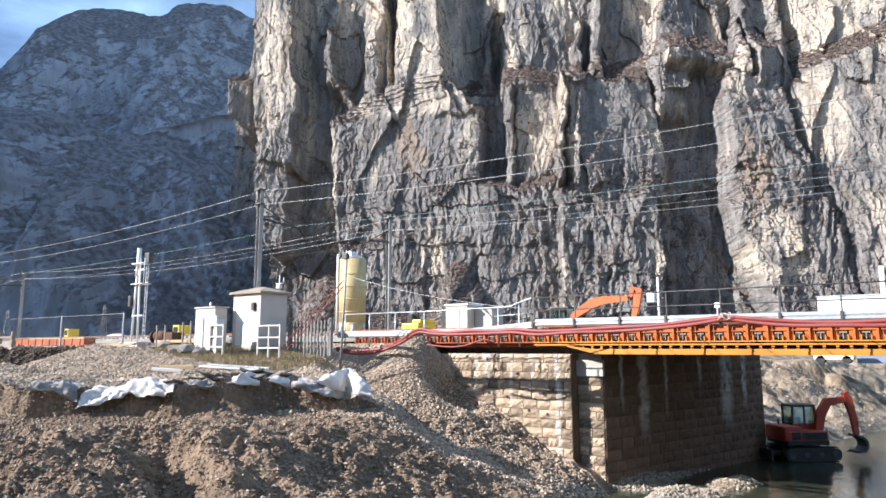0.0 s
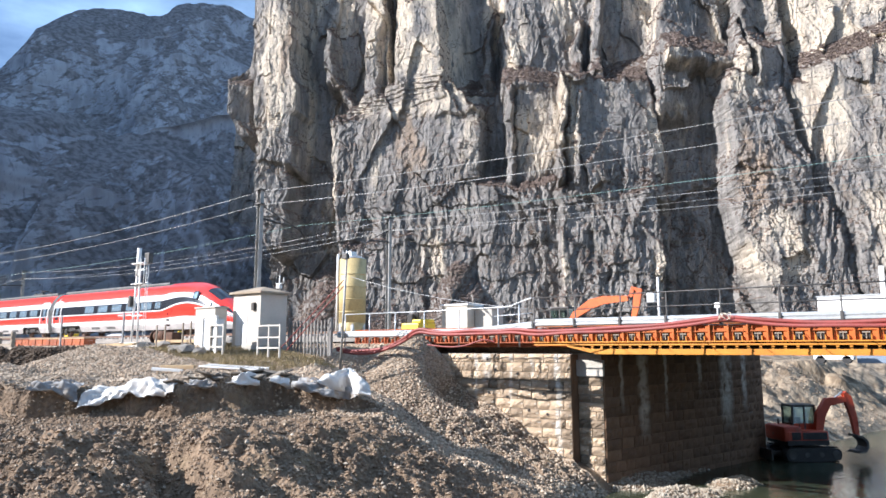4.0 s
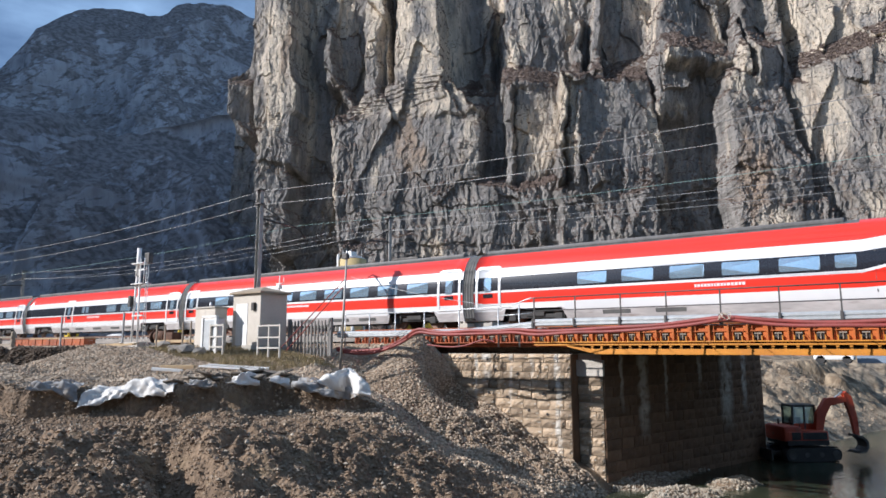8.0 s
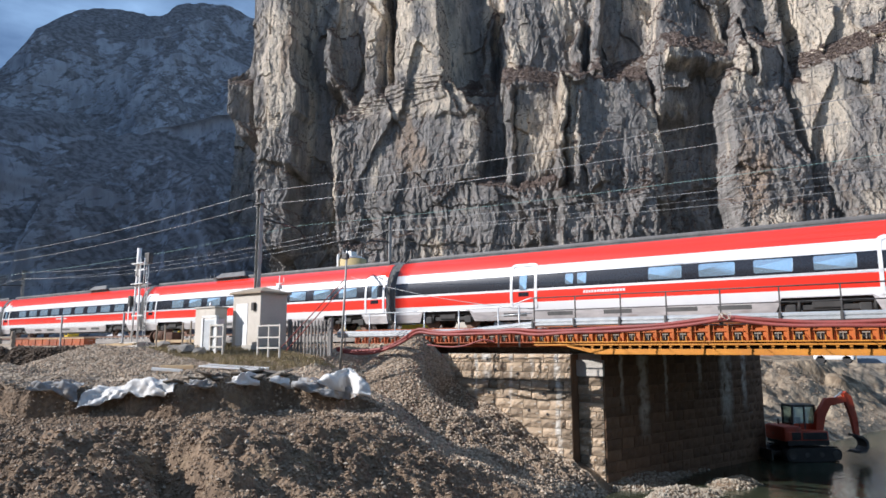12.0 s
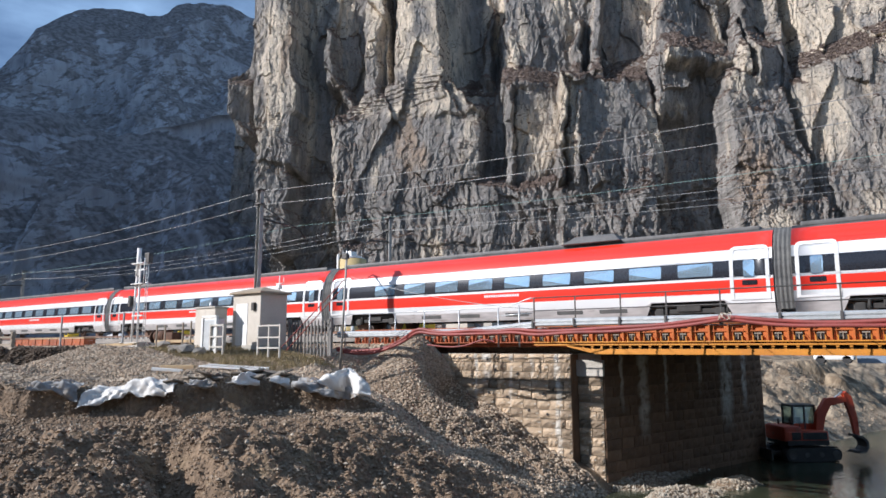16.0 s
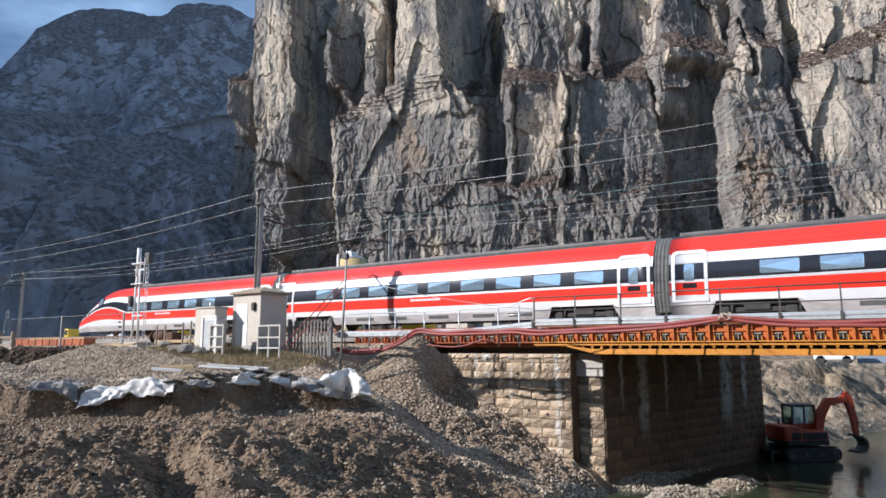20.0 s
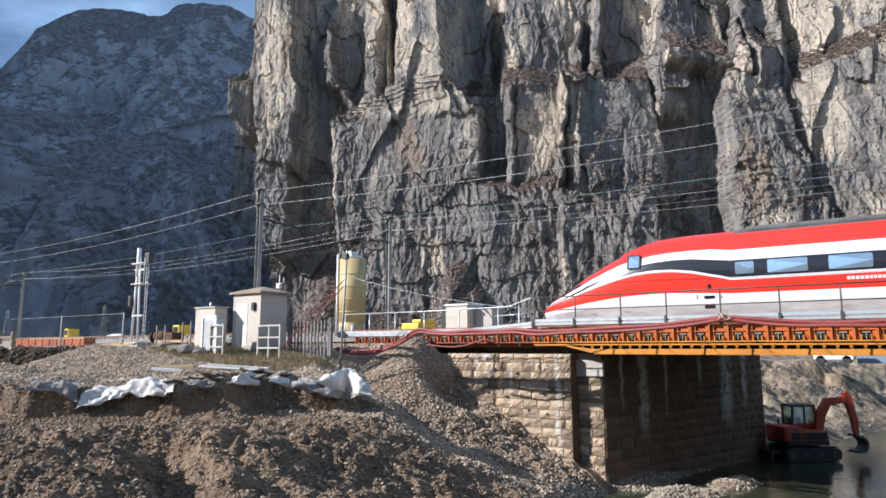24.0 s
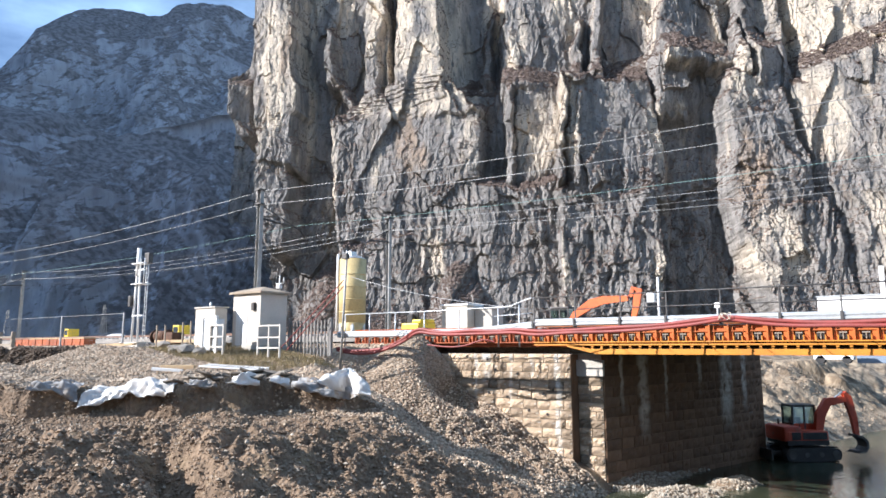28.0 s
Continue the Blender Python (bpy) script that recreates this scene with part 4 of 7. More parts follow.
def stone_mesh(w, h, d, seed):
    """A rock-faced block: front towards -y, bulging and chipped."""
    r = random.Random(seed)
    bm = bmesh.new()
    nx, nz = 4, 3
    g = [[bm.verts.new((w * (i / nx - 0.5), -(d if 0 < i < nx and 0 < j < nz else d * 0.45) - (r.uniform(-0.035, 0.035) if 0 < i < nx and 0 < j < nz else 0),
                        h * (j / nz - 0.5) + (r.uniform(-0.012, 0.012)))) for j in range(nz + 1)] for i in range(nx + 1)]
    back = [[bm.verts.new((w * a, 0.1, h * b)) for b in (-0.5, 0.5)] for a in (-0.5, 0.5)]
    for i in range(nx):
        for j in range(nz):
            bm.faces.new((g[i][j], g[i + 1][j], g[i + 1][j + 1], g[i][j + 1]))
    bm.faces.new([g[0][j] for j in range(nz + 1)] + [back[0][1], back[0][0]])
    bm.faces.new([g[nx][j] for j in range(nz, -1, -1)] + [back[1][0], back[1][1]])
    bm.faces.new([g[i][nz] for i in range(nx + 1)] + [back[1][1], back[0][1]])
    bm.faces.new([g[i][0] for i in range(nx, -1, -1)] + [back[0][0], back[1][0]])
    me = bpy.data.meshes.new("stone")
    bm.to_mesh(me)
    bm.free()
    return me


STONES = {}


def lay(x0, x1, z0, z1, origin, ang, course, mate, wmin, wmax, depth, skip=None, shift=0.0):
    """Courses of blocks on a face: origin and turn of the face in plan."""
    z = z0
    while z < z1 - 0.1:
        h = min(course * rnd.uniform(0.92, 1.08), z1 - z)
        x = x0
        while x < x1 - 0.08:
            w = rnd.choice((wmin, (wmin + wmax) / 2, wmax)) * rnd.uniform(0.9, 1.1)
            if x1 - x - w < wmin * 0.6:
                w = x1 - x
            if not skip or not skip(x + w / 2, z + h / 2):
                key = (round(w, 1), round(h, 2), mate, rnd.randrange(3))
                if key not in STONES:
                    STONES[key] = stone_mesh(1, 1, depth, len(STONES))
                    STONES[key].materials.append(M[mate])
                ob = new("stone", STONES[key])
                ob.parent = abut
                c, s_ = math.cos(ang), math.sin(ang)
                ob.matrix_basis = Matrix.Translation((origin[0] + c * (x + w / 2), origin[1] + s_ * (x + w / 2) + rnd.uniform(-0.03, 0.02) * (mate == "stone"), z + h / 2)) @ pose(0, 0, 0, rnd.uniform(-2.5, 2.5), rnd.uniform(-0.8, 0.8), rnd.uniform(-1.5, 1.5)) @ pose(0, 0, 0, 0, 0, math.degrees(ang)) @ Matrix.Diagonal((w - 0.03, 1, h - 0.026, 1))
            x += w
        z += h


lay(-20.6, -12.45, 0.5, 5.68, (0, WQ), 0.0, 0.40, "stone", 0.45, 0.9, 0.085, skip=lambda x, z: z < 3.4 - (x + 18.6) * 0.95)
lay(-12.42, -11.27, -0.1, 4.70, (0, WQ + 0.65), 0.0, 0.37, "stone", 0.42, 0.79, 0.06)
for x, z in ((-17.8, 5.57), (-16.66, 5.43), (-15.07, 4.81), (-16.23, 4.96), (-15.62, 3.77), (-13.8, 3.95), (-16.61, 3.91), (-14.52, 3.2), (-13.6, 3.08), (-15.4, 2.6), (-13.3, 4.14)):
    part("weep_pipe", rd((x, WQ + 0.05, z), (x + 0.03, WQ - 0.14, z - 0.02), 0.055, n=10), M["under"], abut, "short dark drain pipe")
# thin dark sheet on the wall's return, its shade put into the colour
part("return_face", bx(-12.449, -12.43, WQ - 0.03, WQ + 0.71, 0, 5.66), M["stone_shade"], abut)
part("cap_stone", bx(-12.43, -11.2, WQ + 0.5, WQ + 1.2, 4.72, 5.42, 0.03), M["concrete"], abut, "pale dressed corner block")
fa = math.atan2(12.92, 3.97)
FL = math.hypot(12.92, 3.97)
# joints darkened with the same painted shade as the blocks
part("joint_bed", prism([(-11.3, WQ + 0.70), (-11.27, WQ + 0.69), (-7.25, 40.84), (-7.29, 40.85)], -1, 5.66), M["stone_shade"], abut)
lay(0.0, FL, -0.3, 5.68, (-11.24, WQ + 0.66), fa, 0.46, "stone_shade", 0.6, 1.0, 0.05)
# ---------- train ----------
CAR, END = 24.9, 26.3
PROFILE = [(0.35, 1.28), (0.8, 1.40), (1.2, 1.455), (1.75, 1.46), (2.3, 1.425), (2.75, 1.33), (3.1, 1.20), (3.4, 1.03), (3.65, 0.80), (3.82, 0.52), (3.9, 0.25), (3.92, 0.0)]


def half_width(z):
    return float(np.interp(z, [p[0] for p in PROFILE], [p[1] for p in PROFILE]))


# livery rows: height, and which paint lies above the row
ROWS = [(0.35, 0), (0.78, 1), (1.18, 2), (1.72, 1), (1.83, 3), (2.20, 3), (2.52, 1), (2.76, 1), (2.97, 2), (3.3, 2), (3.55, 2), (3.72, 4), (3.84, 4), (3.90, 4), (3.92, None)]
PAINT = ["t_grey", "t_white", "t_red", "t_dark", "t_roof"]


def car_body(x0, x1, cuts, nose=False):
    """Lofted shell, along +x. cuts: bogie bays in which the skirt is lifted. nose: a streamlined tip beyond x1."""
    bm = bmesh.new()
    xs = sorted({x0, x1, *np.arange(x0 + 1, x1, 1.5), *[c + d for c in cuts for d in (-1.75, -1.5, 1.5, 1.75)]})
    xs = [x for x in xs if x0 <= x <= x1]
    stations = []
    for x in xs:
        lift = 0.62 if any(abs(x - c) < 1.6 for c in cuts) else 0.0
        stations.append([(x, half_width(z) if not (i == 0 and lift) else 1.42, z + (lift if i == 0 else 0) * (0.55 / 0.62) + (0.16 if i == 1 and lift else 0)) for i, (z, _) in enumerate(ROWS)])
    if nose:
        tip = x1 + 9.0
        for d in (8.2, 7.4, 6.6, 5.8, 5.0, 4.2, 3.4, 2.7, 2.0, 1.4, 0.9, 0.5, 0.22, 0.06):
            top = float(np.interp(d, [0, 0.25, 0.7, 1.4, 2.5, 3.6, 4.6, 5.7, 7, 9], [0.8, 1.05, 1.32, 1.75, 2.42, 3.05, 3.55, 3.82, 3.92, 3.92]))
            wide = float(np.interp(d, [0, 0.1, 0.3, 0.7, 1.4, 2.5, 3.8, 5.5, 7], [0.15, 0.34, 0.5, 0.66, 0.8, 0.91, 0.97, 1, 1]))
            belt = float(np.interp(d, [0, 0.5, 1.4, 2.8, 4.0, 5.0, 6.2, 7.4, 9], [0.80, 0.96, 1.2, 1.62, 1.95, 2.15, 2.25, 2.1, 1.72]))
            dtop = float(np.interp(d, [0, 0.5, 1.4, 2.8, 4.0, 5.0, 6.2, 7.4, 9], [0.85, 1.02, 1.28, 1.85, 2.3, 2.55, 2.72, 2.7, 2.53]))
            wtop = float(np.interp(d, [0, 0.5, 1.4, 2.8, 4.0, 5.0, 6.2, 7.4, 9], [0.88, 1.08, 1.42, 2.08, 2.6, 2.88, 3.05, 3.08, 3.06]))
            rbot = float(np.interp(d, [0, 0.5, 1.4, 2.8, 4.5, 6.2, 7.4, 9], [0.66, 0.7, 0.82, 1.05, 1.25, 1.32, 1.26, 1.18]))
            low = float(np.interp(d, [0, 0.3, 1.0, 3], [0.5, 0.36, 0.3, 0.35]))
            zs = [low, min(0.78, low + 0.6 * (rbot - low)), rbot, belt, belt + 0.35 * min(0.3, dtop - belt), (belt + dtop) / 2 + 0.02, dtop, (dtop + wtop) / 2, wtop]
            zs += [wtop + (top - wtop) * k for k in (0.3, 0.58, 0.78, 0.92, 0.985, 1.0)]
            st = []
            for i, z in enumerate(zs):
                zz = np.interp(z, [low, rbot, top], [0.35, 1.18, 3.92])
                st.append((tip - d, half_width(zz) * wide, z))
            stations.append(st)
    sides = []
    for sign in (-1, 1):
        grid = [[bm.verts.new((x, sign * y, z)) for x, y, z in st] for st in stations]
        for a, b in zip(grid, grid[1:]):
            for i in range(len(ROWS) - 1):
                q = (a[i], b[i], b[i + 1], a[i + 1])
                f = bm.faces.new(q if sign < 0 else q[::-1])
                paint = ROWS[i][1]
                if nose and b[0].co.x > tip - 8.3:
                    paint = 2 if paint == 4 else paint
                    d = tip - b[0].co.x
                    if i >= 10 and 2.3 < d < 4.0:
                        paint = 3
                f.material_index, f.smooth = paint, True
        sides.append(grid)
    for e in (0, -1):
        ring = [*sides[0][e], *reversed(sides[1][e][:-1])]
        f = bm.faces.new(ring if e else ring[::-1])
        f.material_index = 1 if not nose or e == 0 else 0
    bmesh.ops.remove_doubles(bm, verts=bm.verts, dist=0.0005)
    return bm


def side_panel(bm, x0, x1, z0, z1, out, sign, rad=0.0, thick=0.02, nz=3):
    """A slab that follows the curved side. Outline with cut corners."""
    def pt(x, z, o):
        return (x, sign * (half_width(z) + o), z)
    c = min(rad, (x1 - x0) / 3, (z1 - z0) / 3)
    loop = [(x0 + c, z0), (x1 - c, z0), (x1 - 0.3 * c, z0 + 0.3 * c), (x1, z0 + c), (x1, (z0 + z1) / 2), (x1, z1 - c), (x1 - 0.3 * c, z1 - 0.3 * c), (x1 - c, z1),
            (x0 + c, z1), (x0 + 0.3 * c, z1 - 0.3 * c), (x0, z1 - c), (x0, (z0 + z1) / 2), (x0, z0 + c), (x0 + 0.3 * c, z0 + 0.3 * c)]
    a = [bm.verts.new(pt(x, z, out)) for x, z in loop]
    b = [bm.verts.new(pt(x, z, out - thick)) for x, z in loop]
    f = bm.faces.new(a if sign < 0 else a[::-1])
    for i in range(len(loop)):
        j = (i + 1) % len(loop)
        q = (a[i], b[i], b[j], a[j])
        bm.faces.new(q if sign < 0 else q[::-1])


def side_frame(bm, x0, x1, z0, z1, w, out, sign, rad):
    """A flat ring on the side, round a door."""
    def loop(a0, a1, b0, b1, c):
        k = [(a0, b0), (a1, b0)]
        k += [(a1, b0 + (b1 - c - b0) * t) for t in (0.25, 0.5, 0.75, 1)]
        k += [(a1 - 0.3 * c, b1 - 0.3 * c), (a1 - c, b1), (a0 + c, b1), (a0 + 0.3 * c, b1 - 0.3 * c)]
        k += [(a0, b0 + (b1 - c - b0) * t) for t in (1, 0.75, 0.5, 0.25)]
        return k
    oo, ii = loop(x0, x1, z0, z1, rad), loop(x0 + w, x1 - w, z0 + w * 0.6, z1 - w, rad * 0.7)
    mk = lambda L, o: [bm.verts.new((x, sign * (half_width(z) + o), z)) for x, z in L]
    A, B, C, D = mk(oo, out), mk(ii, out), mk(oo, -0.01), mk(ii, -0.01)
    n = len(oo)
    for i in range(n):
        j = (i + 1) % n
        for q in ((A[i], A[j], B[j], B[i]), (C[i], C[j], A[j], A[i]), (B[i], B[j], D[j], D[i])):
            bm.faces.new(q if sign < 0 else q[::-1])


def wheel_bm(r=0.46):
    bm = bmesh.new()
    for y in (-0.75, 0.75):
        o = 0.065 if y > 0 else -0.065
        rod(bm, (0, y - 0.065, 0), (0, y + 0.065, 0), r, r, 24)
        rod(bm, (0, y - o * 1.1, 0), (0, y - o * 1.5, 0), r + 0.03, r + 0.03, 24)
        for k in range(6):
            a = k * math.pi / 3
            rod(bm, (0.28 * math.cos(a), y - 0.08, 0.28 * math.sin(a)), (0.28 * math.cos(a), y + 0.08, 0.28 * math.sin(a)), 0.035, 0.035, 6)
    rod(bm, (0, -1.05, 0), (0, 1.05, 0), 0.09, 0.09, 12)
    return bm


WHEELSETS = []


def add_bogie(car, x):
    bm = bmesh.new()
    for y in (-1.05, 1.05):
        box(bm, -1.65, 1.65, y - 0.09, y + 0.09, 0.42, 0.62, 0.03)
        box(bm, -0.5, 0.5, y - 0.16, y + 0.16, 0.5, 0.86, 0.04)
        for dx in (-1.25, 1.25):
            box(bm, dx - 0.2, dx + 0.2, y - 0.14, y + 0.14, 0.3, 0.66, 0.04)
            rod(bm, (dx + 0.32, y * 1.12, 0.35), (dx + 0.32, y * 1.12, 0.8), 0.06)
    box(bm, -0.35, 0.35, -1.05, 1.05, 0.5, 0.75, 0.04)
    bg = part("bogie", bm, M["under"], car, "dark steel bogie frame with springs")
    bg.location = (x, 0, 0)
    for dx in (-1.25, 1.25):
        w = part("wheelset", wheel_bm(), M["rail"], bg)
        w.location = (dx, 0, 0.46)
        WHEELSETS.append(w)


WIN = [3.93 + 2.12 * k for k in range(9)]


def build_car(name, label, length, x_first, wins, doors, nose=False, small=(), bar=None, body=None):
    """A coach with its rear coupling plane at x = 0 and its front towards +x."""
    car = thing(name, pose(0, 0, 0), label, "train car", "train cars")
    x0, x1 = 0.34, length - (9.0 if nose else 0.34)
    cuts = [3.7] if nose else [3.7, length - 3.7]
    part("body", car_body(x0, x1, cuts, nose), [M[p] for p in PAINT], car, "red and white painted body shell")
    fl = bx(x0 + 0.2, x1 - 0.2, -1.2, 1.2, 0.72, 0.9)
    part("underframe", fl, M["under"], car)
    for sign in (-1, 1):
        for w in wins:
            bm = bmesh.new()
            side_panel(bm, w, w + 1.42, 1.92, 2.46, 0.012, sign, 0.06)
            part("window", bm, M["t_glass"], car, "reflecting side window pane")
        for w, ww in small:
            bm = bmesh.new()
            side_panel(bm, w, w + ww, 1.95, 2.44, 0.012, sign, 0.05)
            part("window", bm, M["t_glass"], car)
        for d in doors:
            bm = bmesh.new()
            side_frame(bm, d - 0.16, d + 1.32, 0.9, 3.1, 0.14, 0.03, sign, 0.2)
            dr = part("door", bm, M["t_white"], car, "door in a raised white frame")
            bm = bmesh.new()
            side_panel(bm, d + 0.36, d + 0.78, 1.78, 2.5, 0.022, sign, 0.06)
            part("door_window", bm, M["t_glass"], dr)
            bm = bmesh.new()
            side_panel(bm, d + 0.3, d + 0.86, 1.48, 1.68, 0.016, sign, 0.03)
            part("step_recess", bm, M["t_dark"], dr)
        if bar:
            bm = bmesh.new()
            r = random.Random(3)
            x = bar
            while x < bar + 1.95:
                w = r.uniform(0.07, 0.13)
                side_panel(bm, x, x + w, 1.5, 1.62, 0.008, sign, 0.01, 0.012)
                x += w + 0.035
            part("lettering", bm, M["t_white"], car, "row of small white bars")
        # vents and hatches in the skirt
        for vx in (7.2, 9.6, 12.4, 15.2, 17.3):
            if vx < x1 - 5:
                bm = bmesh.new()
                side_panel(bm, vx, vx + 1.3, 0.52, 0.70, 0.008, sign, 0.02, 0.01)
                part("skirt_vent", bm, M["bellows"], car)
    # bellows behind this car
    bm = bmesh.new()
    zs = [0.5, 1.2, 2.2, 3.0, 3.45, 3.7, 3.84]
    rings = []
    for i in range(9):
        x = -0.33 + i * 0.66 / 8
        k = -0.03 if i % 2 else -0.07
        pts = [(-(half_width(z) + k), z) for z in zs] + [(half_width(z) + k, z) for z in reversed(zs)]
        rings.append([bm.verts.new((x, y, z)) for y, z in pts])
    for a, b in zip(rings, rings[1:]):
        for i in range(len(a)):
            j = (i + 1) % len(a)
            bm.faces.new((a[i], a[j], b[j], b[i]))
    if body != "last":
        part("gangway_bellows", bm, M["bellows"], car, "dark grey folded gangway bellows")
    else:
        bm.free()
    for c in cuts + ([length - 7.6] if nose else []):
        add_bogie(car, c)
    # roof fairing
    bm = bmesh.new()
    box(bm, x0 + 0.3, x1 - 0.5, -0.55, 0.55, 3.80, 4.0, 0.06)
    part("roof_fairing", bm, M["t_roof"], car)
    return car


def pantograph(car, x, up=False):
    bm = bmesh.new()
    box(bm, x - 0.9, x + 0.9, -0.5, 0.5, 4.0, 4.12, 0.03)
    for y in (-0.35, 0.35):
        rod(bm, (x - 0.7, y, 4.1), (x - 0.7, y, 4.3), 0.05)
        rod(bm, (x + 0.7, y, 4.1), (x + 0.7, y, 4.3), 0.05)
    h = 5.25 if up else 4.42
    m = 4.75 if up else 4.36
    rod(bm, (x - 0.7, 0, 4.25), (x + 0.75, 0, m), 0.04)
    for y in (-0.25, 0.25):
        rod(bm, (x + 0.75, 0, m), (x - 0.5, y, h), 0.025)
    for dx in (-0.15, 0.15):
        tube(bm, [(x - 0.5 + dx, y, h + 0.05 - 0.14 * max(0, abs(y) - 0.55) / 0.3) for y in (-0.85, -0.7, -0.55, 0, 0.55, 0.7, 0.85)], 0.022, 6)
    part("pantograph", bm, M["steel_dark"], car, "dark steel pantograph")


CARS = []                                           # thing, offset of its x = 0 behind the train's tip, turned about
c1 = build_car("train_car", "red and white high-speed end car with a long streamlined nose", END, 0, WIN[1:6], [0.62], nose=True, small=[(16.44, 0.7)], bar=11.3)
for sign in (-1, 1):
    for x in (17.72, 18.68):
        bm = bmesh.new()
        side_panel(bm, x - 0.022, x + 0.022, 1.0, 2.6, 0.008, sign, 0.003, 0.01)
        part("cab_door_seam", bm, M["t_roof"], c1)
    bm = bmesh.new()
    side_panel(bm, 21.1, 21.58, 2.5, 3.02, 0.03, sign, 0.06, 0.05)
    part("cab_window", bm, M["t_glass"], c1)
    bm = bmesh.new()
    side_panel(bm, 21.03, 21.65, 2.44, 3.08, 0.018, sign, 0.08, 0.05)
    part("cab_window_frame", bm, M["t_dark"], c1)
for sign in (-1, 1):
    for z0, z1, x0, x1 in ((1.42, 1.6, 18.1, 18.24), (1.0, 1.12, 17.98, 18.4), (0.6, 0.74, 18.0, 18.42)):
        bm = bmesh.new()
        side_panel(bm, x0, x1, z0, z1, 0.009, sign, 0.02, 0.012)
        part("cab_step", bm, M["t_dark"], c1)
    # slit headlight between bonnet and stripe
    bm = bmesh.new()
    rows = []
    for d, k in ((1.1, 0.05), (1.35, 0.5), (1.65, 0.9), (1.95, 1.0), (2.2, 0.7), (2.4, 0.1)):
        wide = float(np.interp(d, [0.7, 1.4, 2.5, 3.8], [0.66, 0.8, 0.91, 0.97]))
        top = float(np.interp(d, [0.7, 1.4, 2.5], [1.32, 1.75, 2.42]))
        wtop = float(np.interp(d, [0.5, 1.4, 2.8], [1.08, 1.42, 2.08]))
        rb = float(np.interp(d, [0.5, 1.4, 2.8], [0.7, 0.82, 1.05]))
        pair = []
        for z in (wtop + 0.04, wtop + 0.04 + 0.15 * k):
            zz = float(np.interp(z, [0.33, rb, top], [0.35, 1.18, 3.92]))
            pair.append([bm.verts.new((END - d, sign * (half_width(zz) * wide + o), z)) for o in (0.035, -0.06)])
        rows.append(pair)
    for a, b in zip(rows, rows[1:]):
        ring_a, ring_b = (a[0][1], a[0][0], a[1][0], a[1][1]), (b[0][1], b[0][0], b[1][0], b[1][1])
        for i in range(3):
            bm.faces.new((ring_a[i], ring_b[i], ring_b[i + 1], ring_a[i + 1]))
    bmesh.ops.recalc_face_normals(bm, faces=bm.faces)
    part("headlight", bm, M["t_dark"], c1, "dark slit headlight lens")
c2 = build_car("train_car", "red and white high-speed passenger coach with tinted windows", CAR, 0, WIN, [0.62, CAR - 1.78], bar=11.25)
c3 = build_car("train_car", "red and white high-speed buffet coach with a blank dark band", CAR, 0, WIN[5:], [CAR - 1.78, 7.8], small=[(10.6, 0.4), (11.2, 0.45)], bar=11.5)
T0 = -81.9                                          # tip of the train along the line at the start
SPEED = 11.2
offs = [-END - CAR * k for k in range(7)]
plan = [(c1, offs[0], 0)]
plan.append((c2, offs[1], 0))
plan.append((c3, offs[2], 0))
for k in range(3, 7):
    plan.append((copy_thing(c2, pose(0, 0, 0)), offs[k], 0))
tail = copy_thing(c1, pose(0, 0, 0))
for ch in list(tail.children):
    if ch.name.startswith("gangway"):
        bpy.data.objects.remove(ch)
plan.append((tail, offs[6] , 180))
for c, _, _ in plan[3:]:
    for bg in c.children:
        if bg.name.startswith("bogie"):
            WHEELSETS.extend(bg.children)
pantograph(plan[1][0], 20.0)
pantograph(plan[6][0], 18.2, True)


def roof_hump(car, x0, x1):
    """A tapered dark equipment fairing on the roof."""
    bm = bmesh.new()
    v = [bm.verts.new(c) for c in ((x0, -0.85, 3.9), (x1, -0.85, 3.9), (x1, 0.85, 3.9), (x0, 0.85, 3.9),
                                   (x0 + 0.7, -0.6, 4.28), (x1 - 0.35, -0.6, 4.28), (x1 - 0.35, 0.6, 4.28), (x0 + 0.7, 0.6, 4.28))]
    for f in ((3, 2, 1, 0), (4, 5, 6, 7), (0, 1, 5, 4), (1, 2, 6, 5), (2, 3, 7, 6), (3, 0, 4, 7)):
        bm.faces.new([v[i] for i in f])
    bmesh.ops.bevel(bm, geom=bm.edges[:], offset=0.04, segments=1, affect="EDGES")
    part("roof_hump", bm, M["t_roof"], car, "dark tapered roof equipment fairing")
    for k in range(4):
        part("insulator", rd((x0 - 0.5 - 0.45 * k, -0.3, 3.95), (x0 - 0.5 - 0.45 * k, -0.3, 4.3 - 0.05 * k), 0.06, 0.04, 8), M["bellows"], car)


roof_hump(plan[3][0], 7.8, 11.4)
roof_hump(plan[4][0], 15.2, 18.2)
# ---------- line-side masts and wires ----------
M["mast"] = mat("mast steel", (0.4, 0.385, 0.355), (0.27, 0.255, 0.23), 1.5, 0.6, 0.3, stretch=(1, 1, 0.3), fine=14, bump=0.1)


